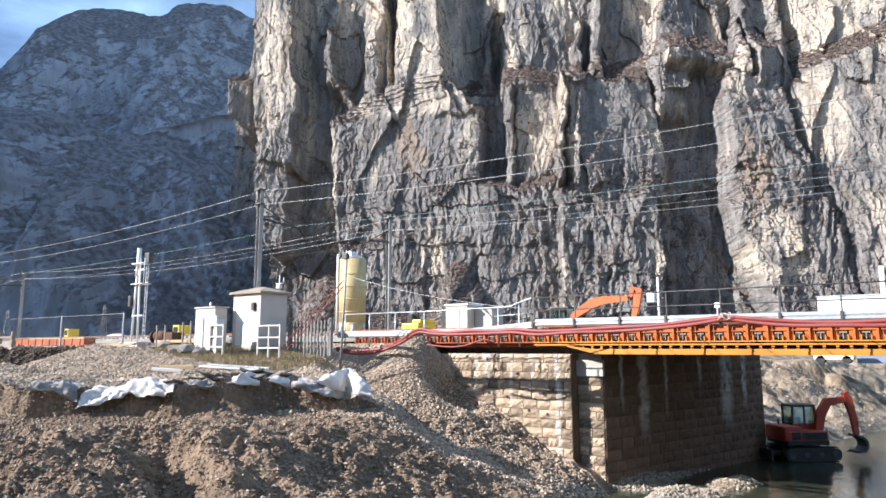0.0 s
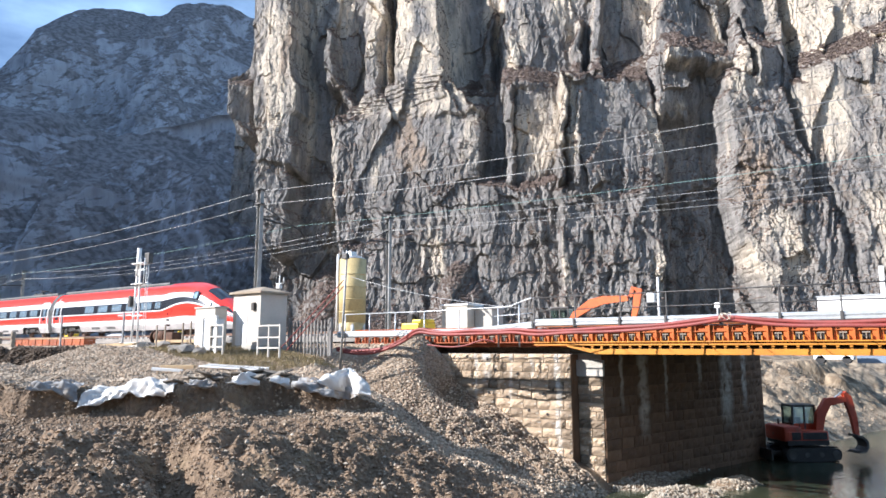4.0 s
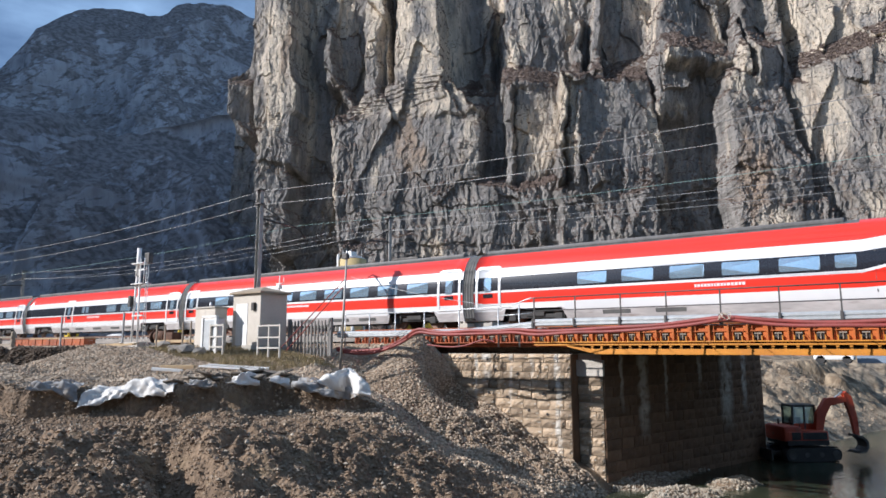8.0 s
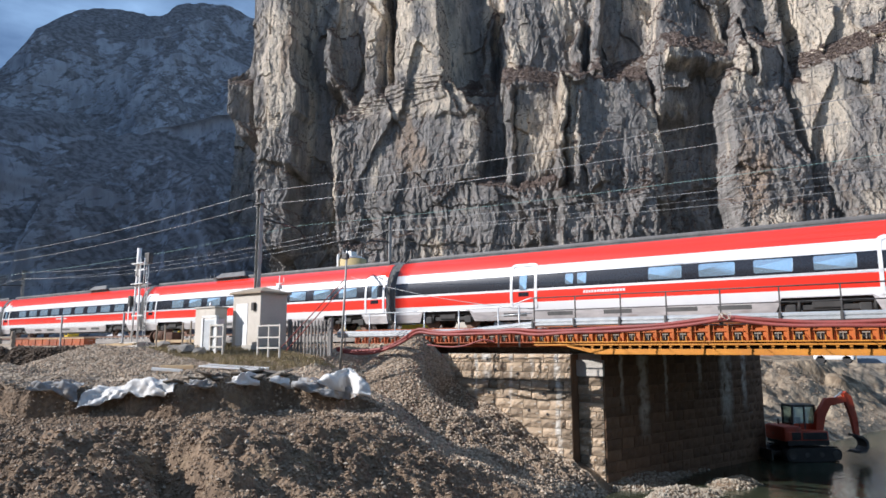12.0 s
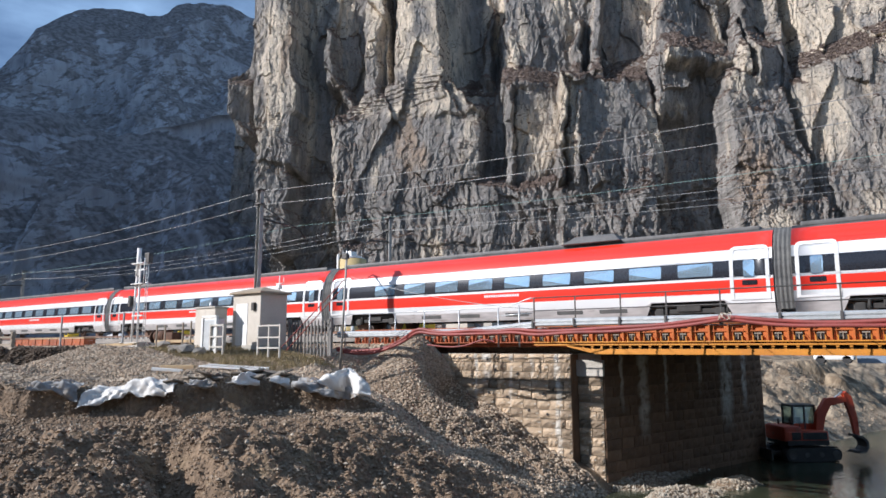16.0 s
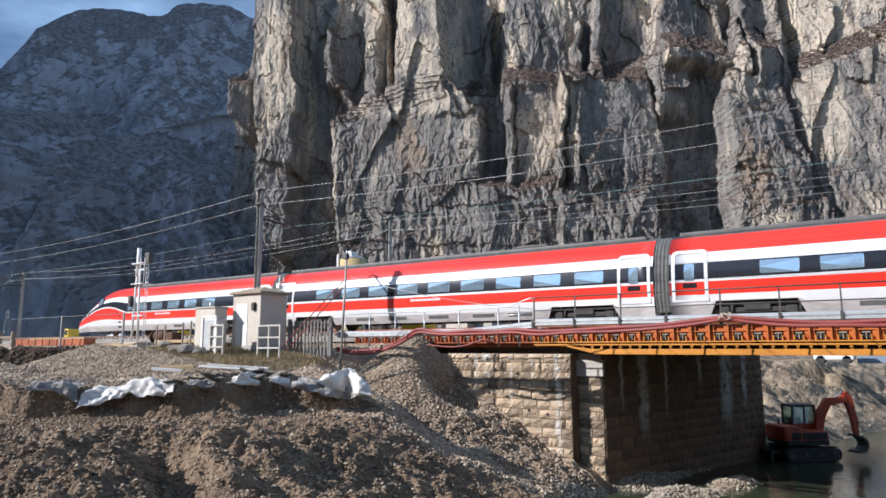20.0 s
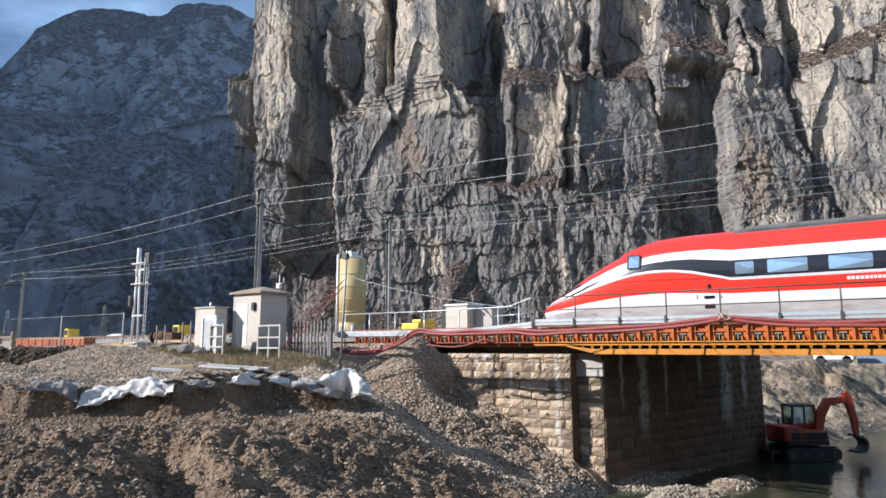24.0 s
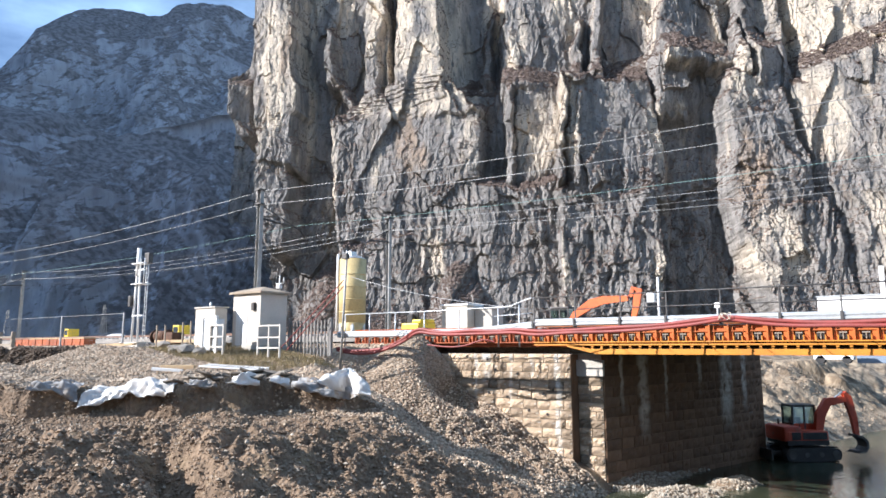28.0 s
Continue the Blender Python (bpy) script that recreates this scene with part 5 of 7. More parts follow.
def catenary_mast(s, q, top, side, lab):
    """A lattice-backed H mast with a cantilever arm over the track. side: +1 when the track lies at larger y."""
    m = thing("catenary_mast", pose(s, q, 6.2), lab, "catenary mast", "catenary masts")
    h = top - 6.2
    bm = bmesh.new()
    box(bm, -0.13, -0.115, -0.12, 0.12, 0, h)
    box(bm, 0.115, 0.13, -0.12, 0.12, 0, h)
    box(bm, -0.115, 0.115, -0.008, 0.008, 0, h)
    part("column", bm, M["mast"], m)
    part("base_block", bx(-0.4, 0.4, -0.4, 0.4, -0.6, 0.15, 0.03), M["concrete"], m)
    a = part("cantilever", rd((0, 0, h - 1.55), (0.3, 2.2 * side, h - 1.75), 0.06), M["steel_dark"], m)
    bm = bmesh.new()
    tube(bm, [(0.3, 2.2 * side, h - 1.75), (0.4, 2.6 * side, h - 1.95), (0.45, 2.9 * side, h - 2.35)], 0.045)
    part("drop_arm", bm, M["steel_dark"], a)
    part("stay_tube", rd((0, 0, h - 0.8), (0.3, 2.15 * side, h - 1.7), 0.025), M["steel_dark"], a)
    for k in (0.35, 1.55):
        bm = bmesh.new()
        for i in range(4):
            rod(bm, (0, (0.14 + i * 0.06) * side, h - k), (0, (0.17 + i * 0.06) * side, h - k), 0.06, 0.045, 10)
        part("insulator", bm, M["steel_dark"], m)
    part("top_bracket", bx(-0.2, 0.2, -0.25, 0.25, h - 0.02, h + 0.05), M["steel_dark"], m)
    part("wire_bracket", bx(-0.22, 0.22, -0.2, 0.2, h - 0.8, h - 0.74), M["steel_dark"], m)
    return m


catenary_mast(-28.7, 23.4, 14.5, 1, "grey steel catenary mast beside the near track")
catenary_mast(-27.6, 33.0, 14.3, -1, "grey steel catenary mast beyond the far track")
catenary_mast(-79.6, 33.0, 14.3, -1, "distant grey steel catenary mast beyond the far track")
catenary_mast(-80.7, 23.4, 14.5, 1, "grey steel catenary mast beside the near track")


def wire(pts_z, q, sag, r, mate, lab):
    """Wire spans between supports, with sag."""
    bm = bmesh.new()
    pts = []
    for (x0, z0, q0), (x1, z1, q1) in zip(pts_z, pts_z[1:]):
        for i in range(16):
            t = i / 16
            pts.append((x0 + (x1 - x0) * t, q0 + (q1 - q0) * t, z0 + (z1 - z0) * t - 4 * sag * t * (1 - t)))
    pts.append((pts_z[-1][0], pts_z[-1][2], pts_z[-1][1]))
    tube(bm, pts, r, 5)
    tagged(part("overhead_wire", bm, mate), lab, "overhead wire", "overhead wires")


NS, FS = [-132, -80.7, -28.7, 23.5, 75], [-131, -79.6, -27.6, 24.5, 76]
wire([(x, 14.45, 23.4) for x in NS], 0, 0.85, 0.013, M["wire"], "taut pale feeder wire along the near masts")
wire([(x, 13.7, 23.4) for x in NS], 0, 0.85, 0.013, M["wire"], "lower pale feeder wire along the near masts")
wire([(x, 14.2, 33.0) for x in FS], 0, 0.85, 0.013, M["wire"], "pale feeder wire along the far masts")
wire([(x, 13.5, 33.0) for x in FS], 0, 0.85, 0.013, M["wire"], "lower pale feeder wire along the far masts")
wire([(x, 12.95, 26.2) for x in NS], 0, 0.6, 0.009, M["wire_green"], "green messenger wire over the near track")
wire([(x, 12.1, 26.2) for x in NS], 0, 0.1, 0.007, M["steel_dark"], "dark contact wire over the near track")
wire([(x, 13.0, 30.25) for x in FS], 0, 0.6, 0.008, M["wire"], "grey messenger wire over the far track")
wire([(x, 12.1, 30.25) for x in FS], 0, 0.1, 0.007, M["steel_dark"], "dark contact wire over the far track")
wire([(-23.4, 9.55, 25.0), (-13.0, 7.55, 25.0)], 0, 0.25, 0.014, M["wire"], "pale cable slung from the silo to the handrail")

# signal mast with platforms and ladder
sg = thing("signal_mast", pose(-40.3, 23.4, 6.25), "white painted twin-leg signal mast with ladder and cage", "railway signal")
for dx in (-0.28, 0.28):
    part("leg", rd((dx * 1.25, 0, 0), (dx * 0.55, 0, 4.6), 0.07), M["white_paint"], sg)
part("upper_post", rd((-0.06, 0, 4.3), (-0.06, 0, 6.05), 0.15, 0.13, 12), M["white_paint"], sg)
for z in (1.7, 3.7, 4.6):
    part("brace", bx(-0.4, 0.75, -0.05, 0.05, z, z + 0.08), M["white_paint"], sg)
for z in (3.7, 5.0):
    part("platform", bx(-0.35, 0.95, -0.3, 0.35, z, z + 0.05, 0.01), M["white_paint"], sg)
for dx in (0.72, 0.94):
    part("ladder_rail", rd((dx, 0.1, 0), (dx, 0.1, 5.6), 0.022), M["white_paint"], sg)
for i in range(18):
    part("rung", rd((0.72, 0.1, 0.2 + i * 0.3), (0.94, 0.1, 0.2 + i * 0.3), 0.014, n=5), M["white_paint"], sg)
for dx in (0.62, 1.05):
    part("cage_bar", rd((dx, -0.25, 3.7), (dx, -0.25, 5.3), 0.025), M["white_paint"], sg)
bm = bx(0.55, 1.05, 0.0, 0.3, 5.0, 5.7, 0.05)
part("signal_head", bm, M["steel_dark"], sg, "black signal head")
part("signal_head", bx(-0.62, -0.36, -0.25, 0.1, 2.3, 3.0, 0.05), M["steel_dark"], sg, "black signal head")
part("foundation", bx(-0.9, 1.2, -0.5, 0.5, -0.5, 0.08, 0.03), M["concrete"], sg)

# thin leaning pole by the heap
pl = thing("service_pole", pose(-21.14, 22.0, 5.0), "thin grey leaning pole with a small fitting on top", "pole")
part("shaft", rd((0, 0, -0.3), (0.28, 0, 5.2), 0.06, 0.045, 10), M["mast"], pl)
part("fitting", bx(0.05, 0.35, -0.1, 0.1, 4.95, 5.2, 0.03), M["steel_dark"], pl)
part("cap", rd((0.28, 0, 5.18), (0.28, 0, 5.34), 0.07, 0.03, 10), M["galv"], pl)

# ---------- huts and cabinets ----------
hut = thing("equipment_hut", pose(-26.48, 21.82, 5.75), "small whitewashed equipment hut with a low hipped roof", "hut")
part("shell", bx(-1.02, 1.02, -0.82, 0.82, 0.0, 2.82, 0.015), M["white_wall"], hut)
part("plinth", bx(-1.06, 1.06, -0.86, 0.86, -0.4, 0.35, 0.02), M["concrete"], hut)
bm = bmesh.new()
v = [bm.verts.new(c) for c in ((-1.17, -0.97, 2.82), (1.17, -0.97, 2.82), (1.17, 0.97, 2.82), (-1.17, 0.97, 2.82),
                               (-1.17, -0.97, 2.92), (1.17, -0.97, 2.92), (1.17, 0.97, 2.92), (-1.17, 0.97, 2.92), (-0.3, 0, 3.2), (0.3, 0, 3.2))]
for f in ((3, 2, 1, 0), (0, 1, 5, 4), (1, 2, 6, 5), (2, 3, 7, 6), (3, 0, 4, 7), (4, 5, 9, 8), (5, 6, 9), (6, 7, 8, 9), (7, 4, 8)):
    bm.faces.new([v[i] for i in f])
M["roof_tan"] = mat("tan roof slab", (0.36, 0.29, 0.21), (0.27, 0.215, 0.155), 2.0, 0.9, fine=14)
part("roof", bm, M["roof_tan"], hut, "tan hipped roof slab")
part("wall_lamp", bx(0.48, 0.68, -0.95, -0.82, 2.0, 2.38, 0.03), M["steel_dark"], hut)
d = part("door", bx(-0.75, 0.1, -0.84, -0.815, 0.35, 2.35, 0.006), M["white_paint"], hut)
part("door_seam", bx(-0.33, -0.31, -0.846, -0.842, 0.37, 2.33), M["concrete"], d)
mastlet = thing("antenna", pose(-25.9, 22.5, 8.9), "small white antenna and sensor on the hut roof", "antenna")
part("pole", rd((0, 0, -0.1), (0, 0, 0.65), 0.03), M["white_paint"], mastlet)
part("arm", rd((-0.25, 0, 0.25), (0.3, 0, 0.25), 0.025), M["white_paint"], mastlet)
part("sensor", bx(-0.15, 0.1, -0.1, 0.1, 0.0, 0.2, 0.04), M["white_paint"], mastlet)
part("tip", rd((0.3, 0, 0.25), (0.3, 0, 0.55), 0.02), M["white_paint"], mastlet)

kio = thing("cabinet", pose(-28.3, 20.35, 5.9), "tall white electrical cabinet with a vent on top", "electrical cabinet", "cabinets")
part("body", bx(-0.8, 0.75, -0.35, 0.35, 0, 1.98, 0.02), M["white_wall"], kio)
part("lid", bx(-0.86, 0.81, -0.41, 0.41, 1.98, 2.06, 0.02), M["concrete"], kio)
part("vent", rd((-0.1, 0, 2.05), (-0.1, 0, 2.3), 0.09, 0.06, 10), M["galv"], kio)
part("door_seam", bx(-0.02, 0.0, -0.358, -0.348, 0.1, 1.9), M["concrete"], kio)
kio2 = thing("cabinet", pose(-26.75, 19.4, 5.85), "grey metal switch cabinet in a white frame", "electrical cabinet", "cabinets")
part("body", bx(-0.44, 0.44, -0.25, 0.25, 0, 1.45, 0.02), M["galv"], kio2)
for x in (-0.5, 0.5):
    part("frame_post", bx(x - 0.06, x + 0.06, -0.3, -0.18, -0.2, 1.55, 0.01), M["white_paint"], kio2)
part("frame_top", bx(-0.56, 0.56, -0.3, -0.18, 1.5, 1.6, 0.01), M["white_paint"], kio2)


def white_rail(s, q, z, w, h, lab):
    f = thing("safety_railing", pose(s, q, z), lab, "railing", "white railings")
    for x in (-w / 2, 0, w / 2):
        part("post", bx(x - 0.035, x + 0.035, -0.04, 0.04, -0.3, h, 0.008), M["aged_white"], f)
    for k in (0.1, 0.5, 0.95):
        part("bar", bx(-w / 2 - 0.04, w / 2 + 0.04, -0.055, -0.041, h * k - 0.035, h * k + 0.035, 0.004), M["aged_white"], f)
    return f


white_rail(-26.1, 19.1, 5.9, 0.95, 1.15, "short white post and rail fence by the cabinets")
white_rail(-23.6, 20.0, 5.85, 1.45, 1.16, "short white post and rail fence in front of the hut")
M["old_wood"] = mat("weathered pales", (0.25, 0.232, 0.21), (0.16, 0.148, 0.135), 2.0, 0.9, stretch=(3, 3, 0.4), fine=18)
pf = thing("picket_fence", pose(-23.65, 22.5, 5.9), "grey weathered concrete picket fence section", "fence")
for i in range(12):
    x = -1.25 + i * 0.226
    bm = bmesh.new()
    h = 1.28 + 0.02 * (i % 3)
    v = [bm.verts.new(c) for c in ((x - 0.038, -0.03, -0.3), (x + 0.038, -0.03, -0.3), (x + 0.038, 0.03, -0.3), (x - 0.038, 0.03, -0.3),
                                   (x - 0.038, -0.03, h), (x + 0.038, -0.03, h), (x + 0.038, 0.03, h), (x - 0.038, 0.03, h), (x, 0, h + 0.08))]
    for f in ((3, 2, 1, 0), (0, 1, 5, 4), (1, 2, 6, 5), (2, 3, 7, 6), (3, 0, 4, 7), (4, 5, 8), (5, 6, 8), (6, 7, 8), (7, 4, 8)):
        bm.faces.new([v[i2] for i2 in f])
    part("pale", bm, M["old_wood"], pf)
for z in (0.25, 1.0):
    part("rail", bx(-1.35, 1.35, 0.032, 0.09, z, z + 0.09), M["old_wood"], pf)
for x in (-1.4, 1.4):
    part("post", bx(x - 0.07, x + 0.07, -0.07, 0.07, -0.3, 1.45, 0.015), M["old_wood"], pf)
# red guys of the leaning pole
st = thing("guy_tube", pose(0, 0, 0), "pair of thin red guy tubes staying the grey pole", "guy wire")
for k in (0.0, 0.55):
    part("tube", rd((-24.95 + k, 21.75, 5.85), (-20.95, 22.0, 9.05 - 0.5 * k), 0.024, n=6), M["hose"], st)

# ---------- yard beyond the tracks ----------
M["silo"] = mat("silo cream yellow", (0.55, 0.43, 0.2), (0.46, 0.35, 0.16), 0.8, 0.5, bump=0.05, fine=8, dirt=(0.4, 0.33, 0.2), dirt_at=0.72)
silo = thing("silo", pose(-36.75, 39.5, 6.3), "cream-yellow cement silo with banded steel shell", "silo")
part("shell", rd((0, 0, 1.6), (0, 0, 6.7), 1.06, n=32), M["silo"], silo)
part("hopper", rd((0, 0, 0.4), (0, 0, 1.6), 0.3, 1.06, 32), M["silo"], silo)
part("roof", rd((0, 0, 6.7), (0, 0, 6.95), 1.06, 0.6, 32), M["galv"], silo)
for z in (2.4, 3.4, 4.4, 5.4):
    bm = bmesh.new()
    rod(bm, (0, 0, z), (0, 0, z + 0.09), 1.08, n=32)
    part("band", bm, M["silo"], silo)
for a in (45, 135, 225, 315):
    c, s_ = 0.9 * math.cos(radians(a)), 0.9 * math.sin(radians(a))
    part("leg", bx(c - 0.1, c + 0.1, s_ - 0.1, s_ + 0.1, 0, 2.0), M["galv"], silo)
part("pipe", rd((-0.95, -0.75, 0.3), (-0.95, -0.75, 7.1), 0.1), M["white_paint"], silo)
for k in range(7):
    a = k * 0.5
    part("baluster", rd((0.9 * math.cos(a), -0.9 * math.sin(a), 6.75), (0.9 * math.cos(a), -0.9 * math.sin(a), 7.4), 0.02, n=5), M["galv"], silo)
part("filter", bx(-0.5, 0.1, -0.3, 0.3, 6.85, 7.35, 0.05), M["galv"], silo)

cabn = thing("site_cabin", pose(-24.3, 36.6, 6.5), "white site cabin with a flat roof", "cabin", "cabins")
part("shell", bx(-1.0, 1.0, -0.9, 0.9, 0, 2.12, 0.02), M["white_wall"], cabn)
part("roof", bx(-1.08, 1.08, -0.98, 0.98, 2.12, 2.24, 0.02), M["white_paint"], cabn)
cab2 = thing("site_cabin", pose(-22.6, 37.2, 6.5), "grey site container beside the white cabin", "cabin", "cabins")
part("shell", bx(-0.65, 0.65, -0.7, 0.7, 0, 1.9, 0.02), M["concrete"], cab2)
part("roof", bx(-0.7, 0.7, -0.75, 0.75, 1.9, 1.98, 0.02), M["galv"], cab2)
yr = thing("road_roller", pose(-26.8, 35.2, 6.4), "small yellow compactor with a black exhaust stack", "construction machine")
part("body", bx(-1.0, 0.95, -0.6, 0.6, 0.55, 1.15, 0.1), M["yellow"], yr)
part("hood", bx(-0.2, 0.95, -0.5, 0.5, 1.15, 1.38, 0.1), M["yellow"], yr)
part("seat", bx(-0.75, -0.3, -0.3, 0.3, 1.15, 1.75, 0.08), M["rubber"], yr)
part("stack", rd((-0.15, 0.1, 1.2), (-0.15, 0.1, 2.25), 0.1), M["rubber"], yr)
part("steering_post", rd((-0.1, 0, 1.3), (-0.35, 0, 1.9), 0.05), M["rubber"], yr)
for x in (-0.75, 0.7):
    part("drum", rd((x, -0.55, 0.45), (x, 0.55, 0.45), 0.45, n=20), M["steel_dark"], yr)

M["digger_o"] = mat("excavator orange", (0.62, 0.13, 0.022), (0.52, 0.1, 0.02), 1.0, 0.5, bump=0.06, fine=10, dirt=(0.25, 0.1, 0.05), dirt_at=0.72)
M["digger_r"] = mat("excavator red", (0.45, 0.06, 0.02), (0.33, 0.045, 0.017), 1.0, 0.5, bump=0.06, fine=10, dirt=(0.2, 0.1, 0.07), dirt_at=0.68)


def limb(bm, pts, w, th):
    """A welded box arm along a bent line in the x-z plane. th: depth at each point."""
    rows = []
    for i, (x, z) in enumerate(pts):
        a, b = pts[max(i - 1, 0)], pts[min(i + 1, len(pts) - 1)]
        d = Vector((b[0] - a[0], 0, b[1] - a[1])).normalized()
        n = Vector((-d.z, 0, d.x)) * th[i] / 2
        rows.append([bm.verts.new((x + k * n.x, y, z + k * n.z)) for k, y in ((1, -w), (1, w), (-1, w), (-1, -w))])
    for a, b in zip(rows, rows[1:]):
        for i in range(4):
            bm.faces.new((a[i], a[(i + 1) % 4], b[(i + 1) % 4], b[i]))
    bm.faces.new(rows[0][::-1])
    bm.faces.new(rows[-1])
    bmesh.ops.recalc_face_normals(bm, faces=bm.faces)


def excavator(m, paint, lab, boom, boom_th, stick, stick_th, bucket_at, bucket_turn, cab=True):
    ex = thing("excavator", m, lab, "excavator", "excavators")
    # crawler tracks
    for y in (-0.85, 0.85):
        bm = bmesh.new()
        out = []
        for k in range(28):
            t = k / 28 * 2 * math.pi
            x = 1.25 * (1 if math.cos(t) > 0 else -1) * min(1, abs(math.cos(t)) * 1.8) + 0.28 * math.cos(t)
            out.append((x, 0.36 + 0.34 * math.sin(t)))
        rings = [[bm.verts.new((x, y + o, z)) for x, z in out] for o in (-0.22, 0.22)]
        for k in range(28):
            j = (k + 1) % 28
            bm.faces.new((rings[0][k], rings[0][j], rings[1][j], rings[1][k]))
        bm.faces.new(rings[0][::-1])
        bm.faces.new(rings[1])
        bmesh.ops.recalc_face_normals(bm, faces=bm.faces)
        tk = part("crawler_track", bm, M["rubber"], ex, "muddy black crawler track")
        pad = None
        for k in range(14):
            for z in (0.0, 0.7):
                if pad is None:
                    pad = part("track_pad", bx(-0.04, 0.04, -0.23, 0.23, -0.02, 0.04), M["rubber"], tk)
                    p2 = pad
                else:
                    p2 = new("track_pad", pad.data)
                    p2.parent = tk
                p2.location = (-1.31 + k * 0.2, y, z)
        for x in (-1.2, -0.4, 0.4, 1.2):
            part("roller", rd((x, y - 0.25, 0.36), (x, y + 0.25, 0.36), 0.22 if abs(x) > 1 else 0.13, n=14), M["steel_dark"], tk)
    part("undercarriage", bx(-0.9, 0.9, -0.65, 0.65, 0.3, 0.7, 0.05), M["steel_dark"], ex)
    part("slew_ring", rd((0, 0, 0.7), (0, 0, 0.85), 0.6, n=20), M["steel_dark"], ex)
    bm = bmesh.new()
    box(bm, -1.35, 0.95, -0.95, 0.95, 0.85, 1.55, 0.08)
    box(bm, -1.5, -0.5, -0.93, 0.93, 1.0, 1.8, 0.14)
    part("house", bm, paint, ex, "painted upper body and counterweight")
    part("belly_panel", bx(-1.36, 0.96, -0.965, 0.965, 0.83, 1.08, 0.03), M["rubber"], ex)
    part("side_hatch", bx(-0.5, 0.85, -0.97, -0.955, 1.12, 1.48, 0.01), M["rubber"], ex)
    part("exhaust", rd((-1.0, 0.4, 1.7), (-1.0, 0.4, 2.1), 0.05), M["steel_dark"], ex)
    part("grab_rail", rd((-0.6, -0.88, 1.55), (-0.6, -0.88, 2.05), 0.02, n=6), M["steel_dark"], ex)
    part("mirror", bx(0.92, 0.98, -0.25, -0.1, 2.1, 2.4, 0.02), M["rubber"], ex)
    part("engine_grille", bx(-1.1, -0.6, -0.962, -0.955, 1.1, 1.5), M["rubber"], ex)
    # cab: posts, roof, panes
    cb = part("cab", bx(-0.45, 0.9, -0.05, 0.93, 2.72, 2.86, 0.05), M["steel_dark"], ex, "glazed cab with a dark roof")
    for x in (-0.42, 0.25, 0.86):
        for y in (-0.02, 0.9):
            part("pillar", bx(x - 0.04, x + 0.04, y - 0.04, y + 0.04, 1.55, 2.73), M["steel_dark"], cb)
    for y in (-0.02, 0.9):
        part("pane", bx(-0.38, 0.82, y - 0.008, y + 0.008, 1.85, 2.72), M["pane"], cb)
        part("lower_door", bx(-0.38, 0.82, y - 0.02, y + 0.02, 1.5, 1.85), paint, cb)
    for x in (-0.42, 0.86):
        part("pane", bx(x - 0.008, x + 0.008, 0.02, 0.86, 1.7, 2.72), M["pane"], cb)
    part("seat", bx(-0.25, 0.2, 0.2, 0.65, 1.5, 2.2, 0.08), M["rubber"], cb)
    # boom, stick, bucket
    bm = bmesh.new()
    limb(bm, boom, 0.13, boom_th)
    for v in bm.verts:
        v.co.y -= 0.25
    bo = part("boom", bm, paint, ex)
    bm = bmesh.new()
    limb(bm, stick, 0.11, stick_th)
    for v in bm.verts:
        v.co.y -= 0.25
    part("stick", bm, paint, ex)
    part("boom_cylinder", rd((boom[0][0] + 0.15, -0.25, boom[0][1] - 0.25), (boom[1][0] + 0.1, -0.25, boom[1][1] - 0.12), 0.06), M["galv"], bo)
    part("stick_cylinder", rd((boom[1][0], -0.25, boom[1][1] + 0.3), (stick[0][0] - 0.05, -0.25, stick[0][1] + 0.05), 0.05), M["galv"], bo)
    bm = bmesh.new()
    prof = [(0.0, 0.05), (0.32, 0.0), (0.62, -0.22), (0.68, -0.55), (0.5, -0.85), (0.1, -0.9), (0.12, -0.8), (0.42, -0.74), (0.56, -0.52), (0.5, -0.28), (0.25, -0.1), (0.0, -0.08)]
    sides = [[bm.verts.new((x, y, z)) for x, z in prof] for y in (-0.4, 0.4)]
    n = len(prof)
    for k in range(n):
        bm.faces.new((sides[0][k], sides[0][(k + 1) % n], sides[1][(k + 1) % n], sides[1][k]))
    for k in range(5):
        y0 = -0.38
        for sd in sides:
            bm.faces.new((sd[k], sd[k + 1], sd[n - 2 - k], sd[n - 1 - k]))
    for k in range(5):
        y = -0.36 + k * 0.18
        box(bm, 0.0, 0.16, y - 0.035, y + 0.035, -0.93, -0.86)
    bmesh.ops.recalc_face_normals(bm, faces=bm.faces)
    bk = part("bucket", bm, M["steel_dark"], ex, "toothed dark steel bucket")
    bk.matrix_basis = pose(bucket_at[0], -0.25, bucket_at[1], 0, bucket_turn, 0)
    return ex


def pane_mat():
    m = bpy.data.materials.new("cab pane")
    m.use_nodes = True
    nt = m.node_tree
    tr, gl, mx = nt.nodes.new("ShaderNodeBsdfTransparent"), nt.nodes.new("ShaderNodeBsdfGlossy"), nt.nodes.new("ShaderNodeMixShader")
    tr.inputs["Color"].default_value = (0.75, 0.82, 0.8, 1)
    gl.inputs["Roughness"].default_value = 0.03
    mx.inputs["Fac"].default_value = 0.12
    nt.links.new(tr.outputs[0], mx.inputs[1])
    nt.links.new(gl.outputs[0], mx.inputs[2])
    nt.links.new(mx.outputs[0], nt.nodes["Material Output"].inputs["Surface"])
    return m


M["pane"] = pane_mat()
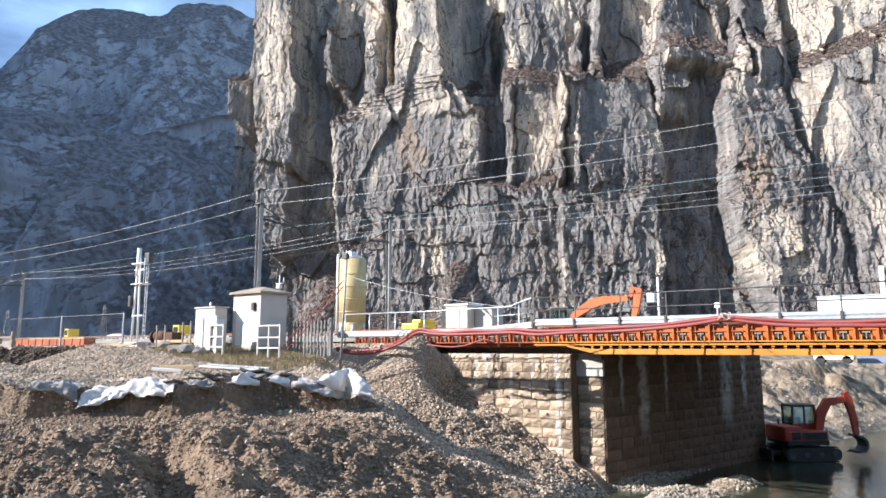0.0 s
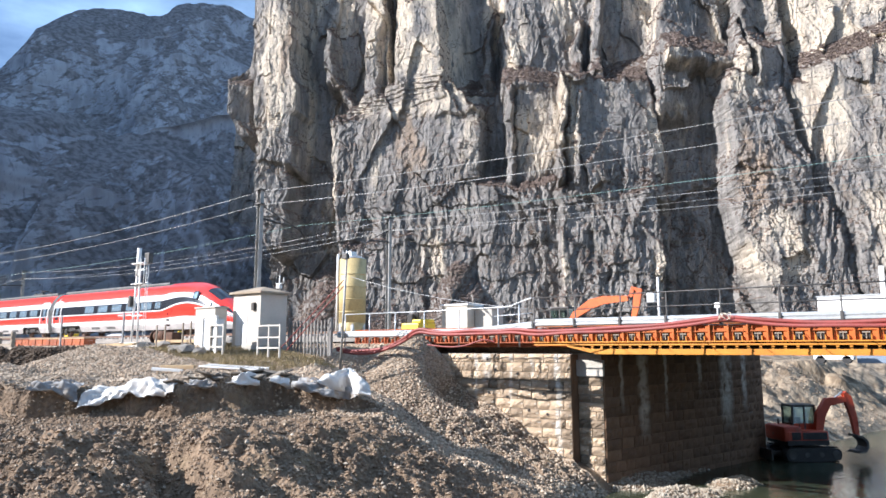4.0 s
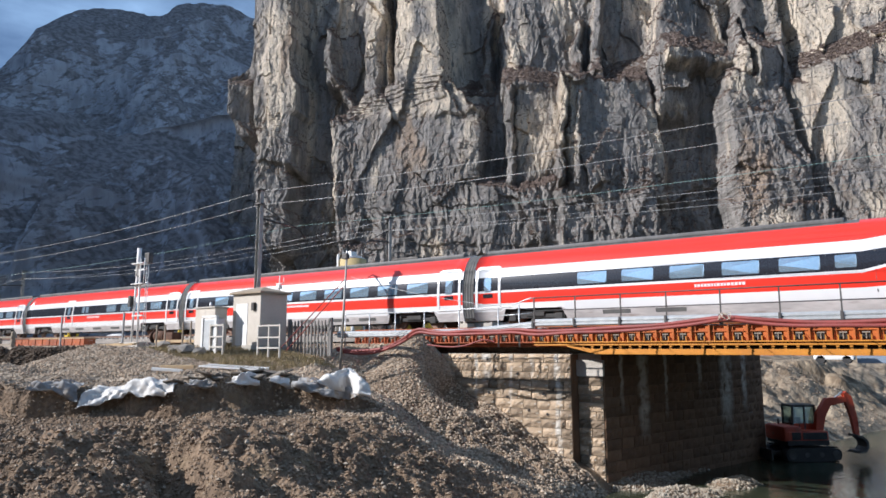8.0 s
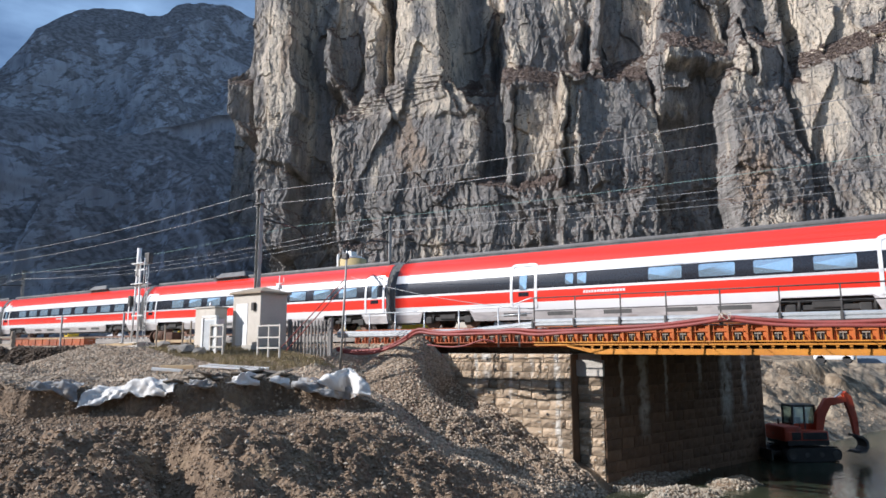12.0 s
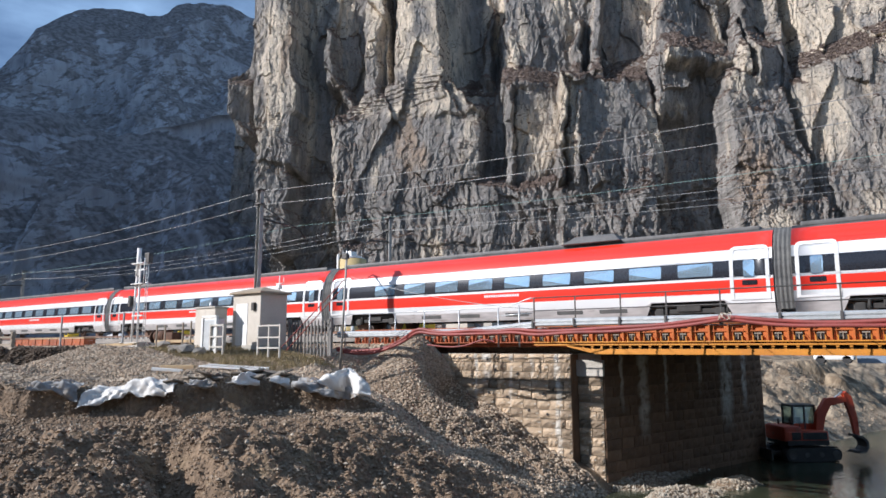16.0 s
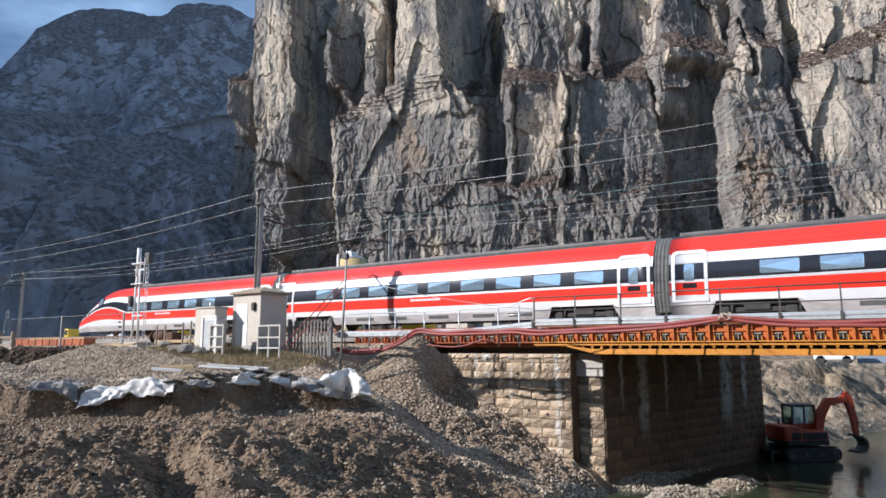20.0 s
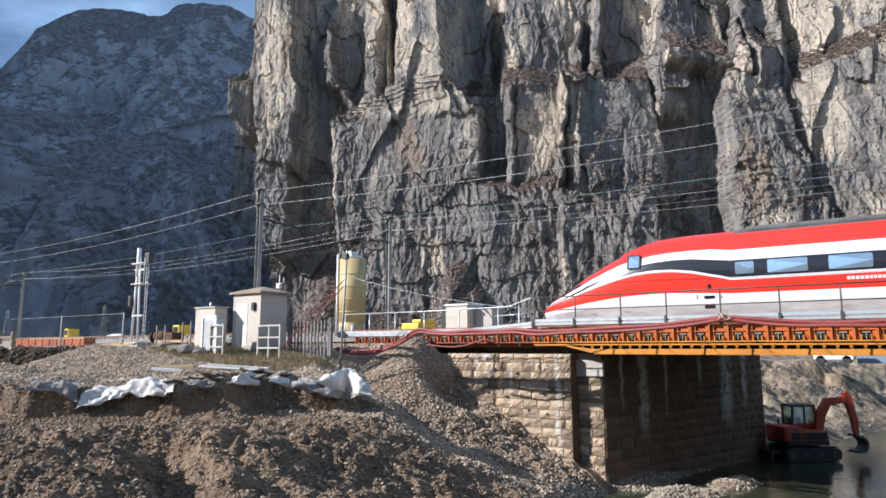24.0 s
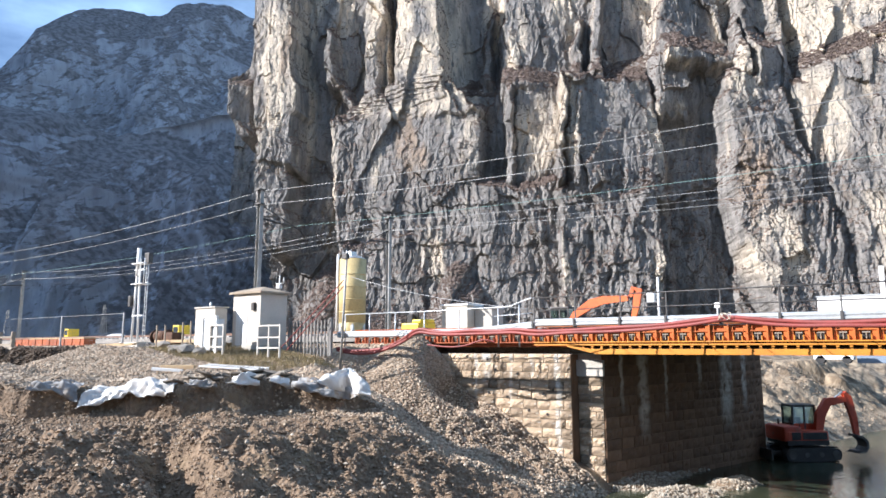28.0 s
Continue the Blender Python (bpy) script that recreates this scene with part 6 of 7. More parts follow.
# red one standing in the shallows past the abutment
ex1 = excavator(pose(-5.62, 41.6, 0.0, 0, 0, 40), M["digger_r"], "red tracked excavator with a raised arm in the shallow water",
                [(0.8, 1.3), (1.0, 2.3), (1.45, 3.0), (2.5, 3.15)], [0.38, 0.5, 0.46, 0.3],
                [(2.45, 3.5), (2.65, 3.2), (2.9, 2.2), (3.0, 1.2)], [0.2, 0.42, 0.34, 0.22], (2.8, 1.25), 8)
part("dozer_blade", bx(-2.35, -2.25, -1.05, 1.05, 0.1, 0.65, 0.03), M["steel_dark"], ex1)
for y in (-0.5, 0.5):
    part("blade_arm", bx(-2.25, -0.8, y - 0.07, y + 0.07, 0.35, 0.5), M["steel_dark"], ex1)
# orange one whose arm shows over the bridge
ex2 = excavator(pose(-19.4, 40.5, 5.75, 0, 0, 0), M["digger_o"], "orange excavator with its arm stretched low behind the bridge",
                [(0.9, 1.5), (1.5, 2.3), (2.6, 2.95), (3.4, 3.15), (5.0, 3.2)], [0.3, 0.45, 0.6, 0.5, 0.32],
                [(5.15, 3.3), (5.4, 3.75), (5.65, 3.7), (5.5, 2.7), (5.25, 1.8)], [0.2, 0.45, 0.5, 0.4, 0.25], (5.1, 1.8), 20)

# trailer, signal post and van beyond the bridge
tl = thing("site_container", pose(-1.5, 35.6, 6.62), "low white site container standing on the far side of the bridge", "container")
part("box", bx(-2.1, 4.2, -0.9, 0.9, 0.12, 1.58, 0.03), M["white_paint"], tl)
part("skid", bx(-2.0, 4.0, -0.7, 0.7, 0.0, 0.12), M["steel_dark"], tl)
part("panel_seam", bx(-0.76, -0.73, -0.91, -0.9, 0.2, 1.5), M["galv"], tl)
part("roof_edge", bx(-2.14, 4.24, -0.94, 0.94, 1.58, 1.64, 0.01), M["galv"], tl)
sp = thing("signal_post", pose(-10.28, 33.0, 6.3), "white post with a small grey signal box", "signal post")
part("post", rd((0, 0, 0), (0, 0, 3.1), 0.06), M["white_paint"], sp)
part("box", bx(-0.55, -0.15, -0.15, 0.15, 1.85, 2.35, 0.04), M["galv"], sp)
part("bracket", bx(-0.2, 0, -0.03, 0.03, 2.05, 2.12), M["galv"], sp)
sp2 = thing("signal_post", pose(-1.0, 33.0, 6.3), "plain white steel post by the far track", "signal post")
part("post", bx(-0.09, 0.09, -0.06, 0.06, 0, 3.0, 0.01), M["white_paint"], sp2)
mk = thing("track_marker", pose(-7.6, 33.2, 6.4), "small white track marker on a thin post", "marker")
part("post", rd((0, 0, 0), (0, 0, 1.5), 0.03), M["white_paint"], mk)
part("head", bx(-0.12, 0.12, -0.04, 0.04, 1.4, 1.65, 0.02), M["white_paint"], mk)
vn = thing("van", pose(-5.6, 62.5, 4.62), "white van parked on the far bank", "van")
part("body", bx(-1.4, 1.4, -0.9, 0.9, 0.3, 1.6, 0.12), M["white_paint"], vn)
for x in (-0.9, 0.9):
    part("wheel", rd((x, -0.9, 0.32), (x, 0.9, 0.32), 0.32, n=14), M["rubber"], vn)
bl = thing("blue_container", pose(-1.8, 66, 4.62), "faded blue-grey container on the far bank", "container")
M["blue_grey"] = mat("blue-grey paint", (0.22, 0.27, 0.34), (0.18, 0.22, 0.28), 1, 0.6)
part("shell", bx(-2.4, 2.4, -1.1, 1.1, 0, 1.7, 0.03), M["blue_grey"], bl)
bn = thing("barrier_net", pose(-8.2, 58.0, 5.2), "strip of orange plastic barrier netting", "barrier")
M["net"] = mat("orange netting", (0.8, 0.2, 0.06), (0.7, 0.18, 0.06), 4, 0.8)
for k in range(4):
    part("strip", bx(-2.4 + k * 1.3, -1.15 + k * 1.3, -0.01, 0.01, 0.1 + 0.06 * (k % 2), 0.32 + 0.06 * (k % 2)), M["net"], bn)
    part("stake", rd((-2.4 + k * 1.3, 0, -0.4), (-2.4 + k * 1.3, 0, 0.5), 0.02, n=5), M["wood"], bn)

# ---------- far end of the site ----------
for ps, pq, ph in ((-376, 150, 17), (-330, 175, 19)):
    py = thing("power_pylon", pose(ps, pq, 8.0), "distant grey lattice power pylon", "pylon", "pylons")
    for sx in (-1, 1):
        for sy in (-1, 1):
            part("leg", rd((sx * 1.6, sy * 1.6, 0), (sx * 0.25, sy * 0.25, ph), 0.09, n=5), M["mast"], py)
    for k in range(7):
        w0, w1 = 1.6 - 1.35 * k / 7, 1.6 - 1.35 * (k + 1) / 7
        part("brace", rd((-w0, -w0, ph * k / 7), (w1, -w1, ph * (k + 1) / 7), 0.05, n=4), M["mast"], py)
        part("brace", rd((w0, -w0, ph * k / 7), (-w1, -w1, ph * (k + 1) / 7), 0.05, n=4), M["mast"], py)
    for k in (0.75, 0.9):
        part("cross_arm", bx(-2.6, 2.6, -0.1, 0.1, ph * k, ph * k + 0.15), M["mast"], py)

M["fence_grey"] = mat("dull zinc", (0.3, 0.3, 0.3), (0.2, 0.2, 0.2), 3, 0.6, 0.3, bump=0.05)
ob = thing("steel_formwork", pose(-52.3, 24.0, 6.05), "long low rust-orange steel formwork with a pale rim", "formwork")
for k in range(10):
    x = -5.6 + k * 1.1
    bm = bmesh.new()
    box(bm, x, x + 1.08, -0.4, 0.4, 0.1, 0.55)
    box(bm, x + 0.45, x + 0.6, -0.45, -0.4, 0.1, 0.55)
    part("panel", bm, M["rust"], ob)
part("rim", bx(-2.6, 5.4, -0.44, 0.44, 0.55, 0.64, 0.01), M["plank"], ob)
for px, lab in ((-44.7, "a"), (-37.4, "b")):
    tp = thing("fence_post", pose(px, 21.0, 6.0), "grey steel fence post in a concrete foot", "fence post", "temporary fence posts")
    part("post", bx(-0.06, 0.06, -0.04, 0.04, 0, 2.0, 0.01), M["fence_grey"], tp)
    part("foot", bx(-0.35, 0.35, -0.25, 0.25, -0.3, 0.08, 0.03), M["concrete"], tp)
bm = bmesh.new()
for i in range(9):
    rod(bm, (-52.0, 21.0, 6.2 + i * 0.22), (-37.5, 21.0, 6.2 + i * 0.218), 0.002 if i < 8 else 0.016, n=4)
for i in range(58):
    rod(bm, (-52.0 + i * 0.25, 21.0, 6.1), (-52.0 + i * 0.25, 21.0, 7.95), 0.002, n=4)
tagged(part("wire_mesh_fence", bm, M["fence_grey"]), "thin galvanised wire mesh between the fence posts", "fence")
pk = thing("plank_stack", pose(-37.8, 19.5, 5.72), "stack of long pale planks on the gravel", "planks")
for k, (a, b) in enumerate(((-4.6, 4.4), (-4.0, 4.2), (-4.3, 2.6))):
    p = part("plank", bx(a, b, -0.13 + 0.06 * k, 0.1 + 0.06 * k, 0.06 * k, 0.05 + 0.06 * k, 0.008), M["plank"], pk)
    p.rotation_euler = (0, radians(-2.0), radians(2 * k - 1))
pk.location.z += 0.25
wf = thing("timber_fence", pose(-39.7, 16.2, 5.7), "low grey timber fence with slanting rails", "fence")
for x in (-1.6, 0.0):
    part("post", bx(x - 0.09, x + 0.09, -0.09, 0.09, -0.3, 1.15, 0.02), M["wood"], wf)
for z in (0.45, 0.85):
    part("rail", bx(-5.0, 0.1, -0.12, -0.09, z - 0.05, z + 0.05), M["wood"], wf)
part("brace", rd((-2.8, 0, -0.1), (-1.7, 0, 0.9), 0.05), M["wood"], wf)


def small_machine(s, q, z, lab, w):
    y = thing("loader", pose(s, q, z), lab, "construction machine", "yellow machines")
    part("body", bx(-w / 2, w / 2, -0.7, 0.7, 0.5, 1.1, 0.08), M["yellow"], y)
    part("cab", bx(-w * 0.3, w * 0.05, -0.6, 0.6, 1.1, 2.0, 0.06), M["yellow"], y)
    part("cab_window", bx(-w * 0.26, w * 0.01, -0.61, -0.6, 1.3, 1.85), M["cab_glass"], y)
    part("arm", bx(w * 0.4, w * 0.95, -0.2, 0.2, 0.8, 1.05, 0.05), M["yellow"], y)
    part("bucket", bx(w * 0.9, w * 1.2, -0.7, 0.7, 0.3, 1.0, 0.1), M["steel_dark"], y)
    for x in (-w * 0.33, w * 0.33):
        part("wheel", rd((x, -0.75, 0.42), (x, 0.75, 0.42), 0.42, n=18), M["rubber"], y)
    return y


small_machine(-54.8, 36.5, 6.0, "yellow wheel loader parked beyond the tracks", 2.6)
small_machine(-75.0, 36.5, 6.0, "yellow wheel loader far down the line", 2.4)
dome = thing("white_tent", pose(-66.2, 36.5, 6.1), "low white tent with sloping sides", "tent")
bm = bmesh.new()
v = [bm.verts.new(c) for c in ((-1.9, -1, 0), (1.9, -1, 0), (1.9, 1, 0), (-1.9, 1, 0), (-1.7, -0.9, 0.8), (1.7, -0.9, 0.8), (1.7, 0.9, 0.8), (-1.7, 0.9, 0.8), (-0.9, 0, 1.25), (0.9, 0, 1.25))]
for f in ((0, 1, 5, 4), (1, 2, 6, 5), (2, 3, 7, 6), (3, 0, 4, 7), (4, 5, 9, 8), (5, 6, 9), (6, 7, 8, 9), (7, 4, 8)):
    bm.faces.new([v[i] for i in f])
part("sheet", bm, M["white_paint"], dome)
# rusty engine scrap and stakes by the signal foot
M["winch"] = mat("brown rust", (0.13, 0.06, 0.03), (0.07, 0.035, 0.02), 3, 0.85)
sc = thing("rusty_winch", pose(-36.0, 22.6, 6.1), "rusty brown winch drum on a frame", "winch")
part("drum", rd((-0.5, 0, 0.55), (0.5, 0, 0.55), 0.3, n=16), M["winch"], sc)
for x in (-0.6, 0.6):
    part("cheek", rd((x - 0.04, 0, 0.5), (x + 0.04, 0, 0.5), 0.42, n=18), M["winch"], sc)
part("frame", bx(-0.9, 0.9, -0.5, 0.5, 0, 0.15, 0.02), M["steel_dark"], sc)
part("motor", bx(0.7, 1.6, -0.4, 0.4, 0.1, 0.75, 0.08), M["winch"], sc)
for x, h in ((-34.0, 1.0), (-33.2, 1.0), (-31.6, 1.1), (-30.9, 1.15)):
    tagged(part("wooden_stake", bx(x - 0.035, x + 0.035, 20.97, 21.04, 5.7, 6.2 + h, 0.008), M["wood"]), "thin upright wooden survey stake", "stake", "survey stakes")
bm = bx(-34.5, -30.2, 21.2, 21.35, 6.25, 6.4, 0.01)
tagged(part("timber_beam", bm, M["plank"]), "pale timber beam lying along the stakes", "beam")
# ---------- loose things on the bank ----------
def on_ground(s, q):
    return float(ground_z(np.array([s]), np.array([q]))[0])


def lump(bm, c, r, seed, flat=0.7):
    """An angular broken stone."""
    rr = random.Random(seed)
    g = bmesh.ops.create_icosphere(bm, subdivisions=1, radius=1.0)
    tw = Euler((rr.uniform(0, 6), rr.uniform(0, 6), rr.uniform(0, 6))).to_matrix()
    sc = Vector((rr.uniform(0.7, 1.3), rr.uniform(0.6, 1.1), rr.uniform(0.5, 0.9) * flat / 0.7))
    for v in g["verts"]:
        p = tw @ v.co
        v.co = Vector(c) + Vector((p.x * sc.x, p.y * sc.y, p.z * sc.z)) * r * rr.uniform(0.85, 1.12)


M["rubble"] = mat("grey rubble", (0.3, 0.27, 0.23), (0.19, 0.17, 0.145), 2.0, 0.95, bump=0.6, fine=9)
for k, (s, q, r) in enumerate(((-28.2, 18.6, 0.42), (-27.4, 18.4, 0.55), (-26.8, 18.7, 0.4), (-29.2, 18.9, 0.3), (-28.0, 18.1, 0.28), (-30.4, 19.2, 0.35), (-31.3, 19.6, 0.3))):
    bm = bmesh.new()
    lump(bm, (s, q, on_ground(s, q) + r * 0.35), r, k, 0.6)
    tagged(part("concrete_chunk", bm, M["rubble"]), "broken grey concrete chunk on the gravel", "rubble", "concrete chunks")


def edge_depth(side):
    """Depth at which the terrace begins, for a place given by its sideways offset."""
    cy = np.arange(21.5, 29, 0.05)
    z = ground_z(side * 0.8171 - cy * 0.5764, side * 0.5764 + cy * 0.8171)
    hit = np.nonzero(z > 4.3)[0]
    return float(cy[hit[0]]) if len(hit) else 25.0


def sheet(c0, c1, tops, hangs, seed, lab, mate, bulge=0.0, back=0.5, n=60):
    """A crumpled sheet folded over the terrace edge. tops, hangs: height of its crest and its drop, from one end to the other."""
    cs_ = np.linspace(c0, c1, n)
    ed = np.array([edge_depth(c) for c in cs_])
    ed = np.array([ed[max(0, i - 5):i + 6].min() for i in range(n)])
    ed = np.convolve(np.pad(ed, 8, mode="edge"), np.ones(17) / 17, "valid") - 0.1
    rows = n // 2
    U, V = np.meshgrid(np.linspace(0, 1, n), np.linspace(0, 1, rows))
    L = abs(c1 - c0)
    ends = np.linspace(0, 1, len(tops))
    top, drop = np.interp(U, ends, tops), np.interp(U, ends, hangs)
    drop = drop * (1 + 0.25 * fbm(U * L * 1.2, U * 0 + seed, 3, seed))
    diag = fbm(U * L * 2.1 + V * 2.0, V * 1.7 - U * L * 0.7, 4, seed + 7, 0.55)
    crease = ridged(U * L * 1.4 - V * 1.7, V * 1.5 + U * L * 0.5, 3, seed + 9)
    h = step(0.35, 1.0, V)
    dep = ed[None, :] + back * (1 - np.minimum(V / 0.45, 1)) - (0.12 + 0.2 * drop) * h - (0.2 * diag + 0.16 * crease) * (0.3 + 0.7 * h)
    dep = dep - bulge * 0.5 * np.sin(np.pi * U) * np.sin(np.pi * V)
    side = cs_[None, :] + 0.12 * fbm(U * 4, V * 3 + seed, 3, seed + 1) + 0.25 * (V - 0.5) * np.interp(U, [0, 1], [-1, 1])
    X, Y = side * 0.8171 - dep * 0.5764, side * 0.5764 + dep * 0.8171
    Z = top - drop * h + 0.13 * diag + 0.14 * crease + bulge * np.sin(np.pi * U) ** 0.8 * np.sin(np.pi * np.clip(V * 1.1, 0, 1)) * 0.6
    Z = np.where(V < 0.5, np.maximum(Z, ground_z(X, Y) + 0.03), Z)
    ob = link("plastic_sheet", grid_mesh("sheet", X, Y, Z), mate)
    so = ob.modifiers.new("thick", "SOLIDIFY")
    so.thickness = 0.012
    return tagged(ob, lab, "plastic sheet", "plastic sheets")


M["tarp_grey"] = mat("grey geotextile", (0.33, 0.32, 0.305), (0.18, 0.175, 0.17), 1.5, 0.85, bump=0.3, fine=8, dirt=(0.25, 0.2, 0.15), dirt_at=0.6)
sheet(-12.6, -9.4, (4.35, 4.6, 4.78, 4.76, 4.72), (0.62, 0.5, 0.52, 0.45, 0.3), 5, "crumpled white plastic sheet draped over the cut bank", M["tarp"])
sheet(-14.2, -12.75, (4.7, 4.75, 4.72), (0.12, 0.3, 0.55), 15, "torn grey plastic sheet on the bank edge", M["tarp_grey"])
sheet(-7.6, -6.85, (4.8, 4.95, 4.85), (0.15, 0.3, 0.2), 25, "small crumpled white plastic sheet among the stones", M["tarp"], 0.1)
sheet(-6.3, -5.75, (4.75, 4.72), (0.1, 0.18), 55, "thin torn white plastic strip on the stones", M["tarp"], 0.0, 0.25)
sheet(-9.0, -8.1, (4.72, 4.75), (0.1, 0.28), 65, "rag of grey plastic sheet on the bank edge", M["tarp_grey"])
sheet(-4.6, -2.75, (4.75, 4.98, 4.6), (0.15, 0.6, 0.5), 35, "crumpled white plastic sheet bulging at the bank edge", M["tarp"], 0.35)
sheet(-5.5, -3.1, (4.62, 4.5, 4.35), (0.1, 0.35, 0.2), 45, "dark grey geotextile hanging below the white sheet", M["tarp_grey"], 0.1, 0.7)

# broken boards and slabs on the terrace edge
M["debris"] = mat("grey broken boards", (0.24, 0.2, 0.155), (0.13, 0.11, 0.085), 2.0, 0.9, fine=14, dirt=(0.3, 0.26, 0.2), dirt_at=0.62)
rb = random.Random(31)
for k in range(26):
    c = -9.6 + 3.4 * rb.random() ** 0.9
    d_ = edge_depth(c) + 0.1 + 1.1 * rb.random()
    s, q = c * 0.8171 - d_ * 0.5764, c * 0.5764 + d_ * 0.8171
    l_, w_ = rb.uniform(0.25, 0.75), rb.uniform(0.08, 0.28)
    bm = bx(-l_, l_, -w_, w_, -0.03, 0.03, 0.012)
    for v in bm.verts:
        v.co.z += 0.12 * v.co.x * v.co.x + rb.uniform(-0.012, 0.012)
    ob = part("broken_board", bm, M["debris"])
    ob.matrix_basis = pose(s, q, on_ground(s, q) + 0.06 + 0.02 * (k % 4), rb.uniform(-18, 18), rb.uniform(-14, 14), rb.uniform(0, 180))
    tagged(ob, "grey broken board among the rubble on the bank edge", "board", "broken boards")

gr = thing("metal_grating", pose(-22.7, 17.5, on_ground(-22.7, 17.5) + 0.12, 4, 3, 24), "pale steel ladder grating lying on the stones", "grating")
for y in (-0.35, 0.35):
    part("side_bar", bx(-1.35, 1.35, y - 0.03, y + 0.03, 0, 0.06), M["white_paint"], gr)
for i in range(13):
    part("rung", bx(-1.3 + i * 0.215, -1.25 + i * 0.215, -0.34, 0.34, 0.01, 0.05), M["white_paint"], gr)
pt = thing("timber_post", pose(-24.4, 16.1, on_ground(-24.4, 16.1) + 0.1, 0, 0, 30), "pale squared timber lying on the bank edge", "timber", "timbers")
part("timber", bx(-0.7, 0.7, -0.09, 0.09, 0, 0.16, 0.015), M["plank"], pt)
pt2 = thing("timber_post", pose(-24.2, 15.5, on_ground(-24.2, 15.5) + 0.1, 0, 4, 38), "white painted timber lying on the bank edge", "timber", "timbers")
part("timber", bx(-0.6, 0.6, -0.06, 0.06, 0, 0.12, 0.015), M["white_paint"], pt2)
mk = thing("survey_marker", pose(-11.75, 8.95, on_ground(-11.75, 8.95)), "small orange capped survey peg in the earth", "survey peg")
M["peg"] = mat("peg orange", (0.85, 0.2, 0.03), (0.75, 0.17, 0.03), 4, 0.6)
part("peg", rd((0, 0, -0.1), (0, 0, 0.3), 0.025), M["wood"], mk)
part("cap", rd((0, 0, 0.12), (0, 0, 0.36), 0.05, 0.045, 12), M["peg"], mk)


def scatter(name, n, where, rmin, rmax, mate, lab, seed, power=3.0, sink=0.0):
    """Many stones in one mesh, lying in the ground. where(rs): random places in plan."""
    rs = np.random.RandomState(seed)
    S, Q = where(rs, n)
    Z = ground_z(S, Q)
    R = rmin + (rmax - rmin) * rs.rand(n) ** power
    base = np.array([(0.0, 0.0, 1.0), (0.9, 0.1, 0.25), (0.2, 0.95, 0.3), (-0.85, 0.45, 0.2), (-0.7, -0.75, 0.3), (0.45, -0.9, 0.2), (0.1, 0.0, -0.8)])
    tri = np.array([(0, 1, 2), (0, 2, 3), (0, 3, 4), (0, 4, 5), (0, 5, 1), (6, 2, 1), (6, 3, 2), (6, 4, 3), (6, 5, 4), (6, 1, 5)])
    P = base[None] * (0.75 + 0.5 * rs.rand(n, 7, 1)) + 0.2 * (rs.rand(n, 7, 3) - 0.5)
    ang = rs.rand(n) * 6.28
    c, s_ = np.cos(ang)[:, None], np.sin(ang)[:, None]
    x, y, z = P[..., 0] * (0.7 + 0.5 * rs.rand(n, 1)), P[..., 1] * 0.9, P[..., 2] * (0.7 + 0.5 * rs.rand(n, 1))
    X = np.stack([S[:, None] + R[:, None] * (x * c - y * s_), Q[:, None] + R[:, None] * (x * s_ + y * c), Z[:, None] + R[:, None] * (z + sink)], -1)
    me = bpy.data.meshes.new(name)
    me.from_pydata(X.reshape(-1, 3).tolist(), [], (tri[None] + 7 * np.arange(n)[:, None, None]).reshape(-1, 3).tolist())
    ob = link(name, me, mate)
    return tagged(ob, lab, name.replace("_", " "), kind="stuff")


def island_mat(name, cols, rough=0.85):
    """Stones that differ one by one."""
    m = bpy.data.materials.new(name)
    m.use_nodes = True
    nt = m.node_tree
    g, r = nt.nodes.new("ShaderNodeNewGeometry"), nt.nodes.new("ShaderNodeValToRGB")
    el = r.color_ramp.elements
    el[0].color, el[1].color = (*cols[0], 1), (*cols[-1], 1)
    for i, c in enumerate(cols[1:-1]):
        e = el.new((i + 1) / (len(cols) - 1))
        e.color = (*c, 1)
    nt.links.new(g.outputs["Random Per Island"], r.inputs["Fac"])
    tc, n = nt.nodes.new("ShaderNodeTexCoord"), nt.nodes.new("ShaderNodeTexNoise")
    n.inputs["Scale"].default_value = 18
    nt.links.new(tc.outputs["Object"], n.inputs["Vector"])
    mx = nt.nodes.new("ShaderNodeMix")
    mx.data_type, mx.blend_type = "RGBA", "OVERLAY"
    mx.inputs["Factor"].default_value = 0.5
    nt.links.new(r.outputs["Color"], mx.inputs["A"])
    nt.links.new(n.outputs["Fac"], mx.inputs["B"])
    b = nt.nodes["Principled BSDF"]
    nt.links.new(mx.outputs["Result"], b.inputs["Base Color"])
    b.inputs["Roughness"].default_value = rough
    return m


M["stones"] = island_mat("mixed stones", [(0.25, 0.18, 0.118), (0.41, 0.305, 0.208), (0.305, 0.225, 0.148), (0.49, 0.385, 0.27), (0.36, 0.268, 0.18), (0.6, 0.49, 0.36)])
M["clods"] = island_mat("earth clods", [(0.156, 0.106, 0.066), (0.234, 0.163, 0.104), (0.192, 0.132, 0.083), (0.29, 0.21, 0.138)], 0.95)
M["bank_stone"] = island_mat("muddy stones", [(0.172, 0.126, 0.083), (0.272, 0.203, 0.137), (0.202, 0.15, 0.1), (0.345, 0.272, 0.19), (0.233, 0.175, 0.118), (0.465, 0.39, 0.295)])
M["bar_stone"] = island_mat("washed stones", [(0.2, 0.16, 0.112), (0.38, 0.32, 0.24), (0.27, 0.222, 0.16), (0.5, 0.44, 0.35)])


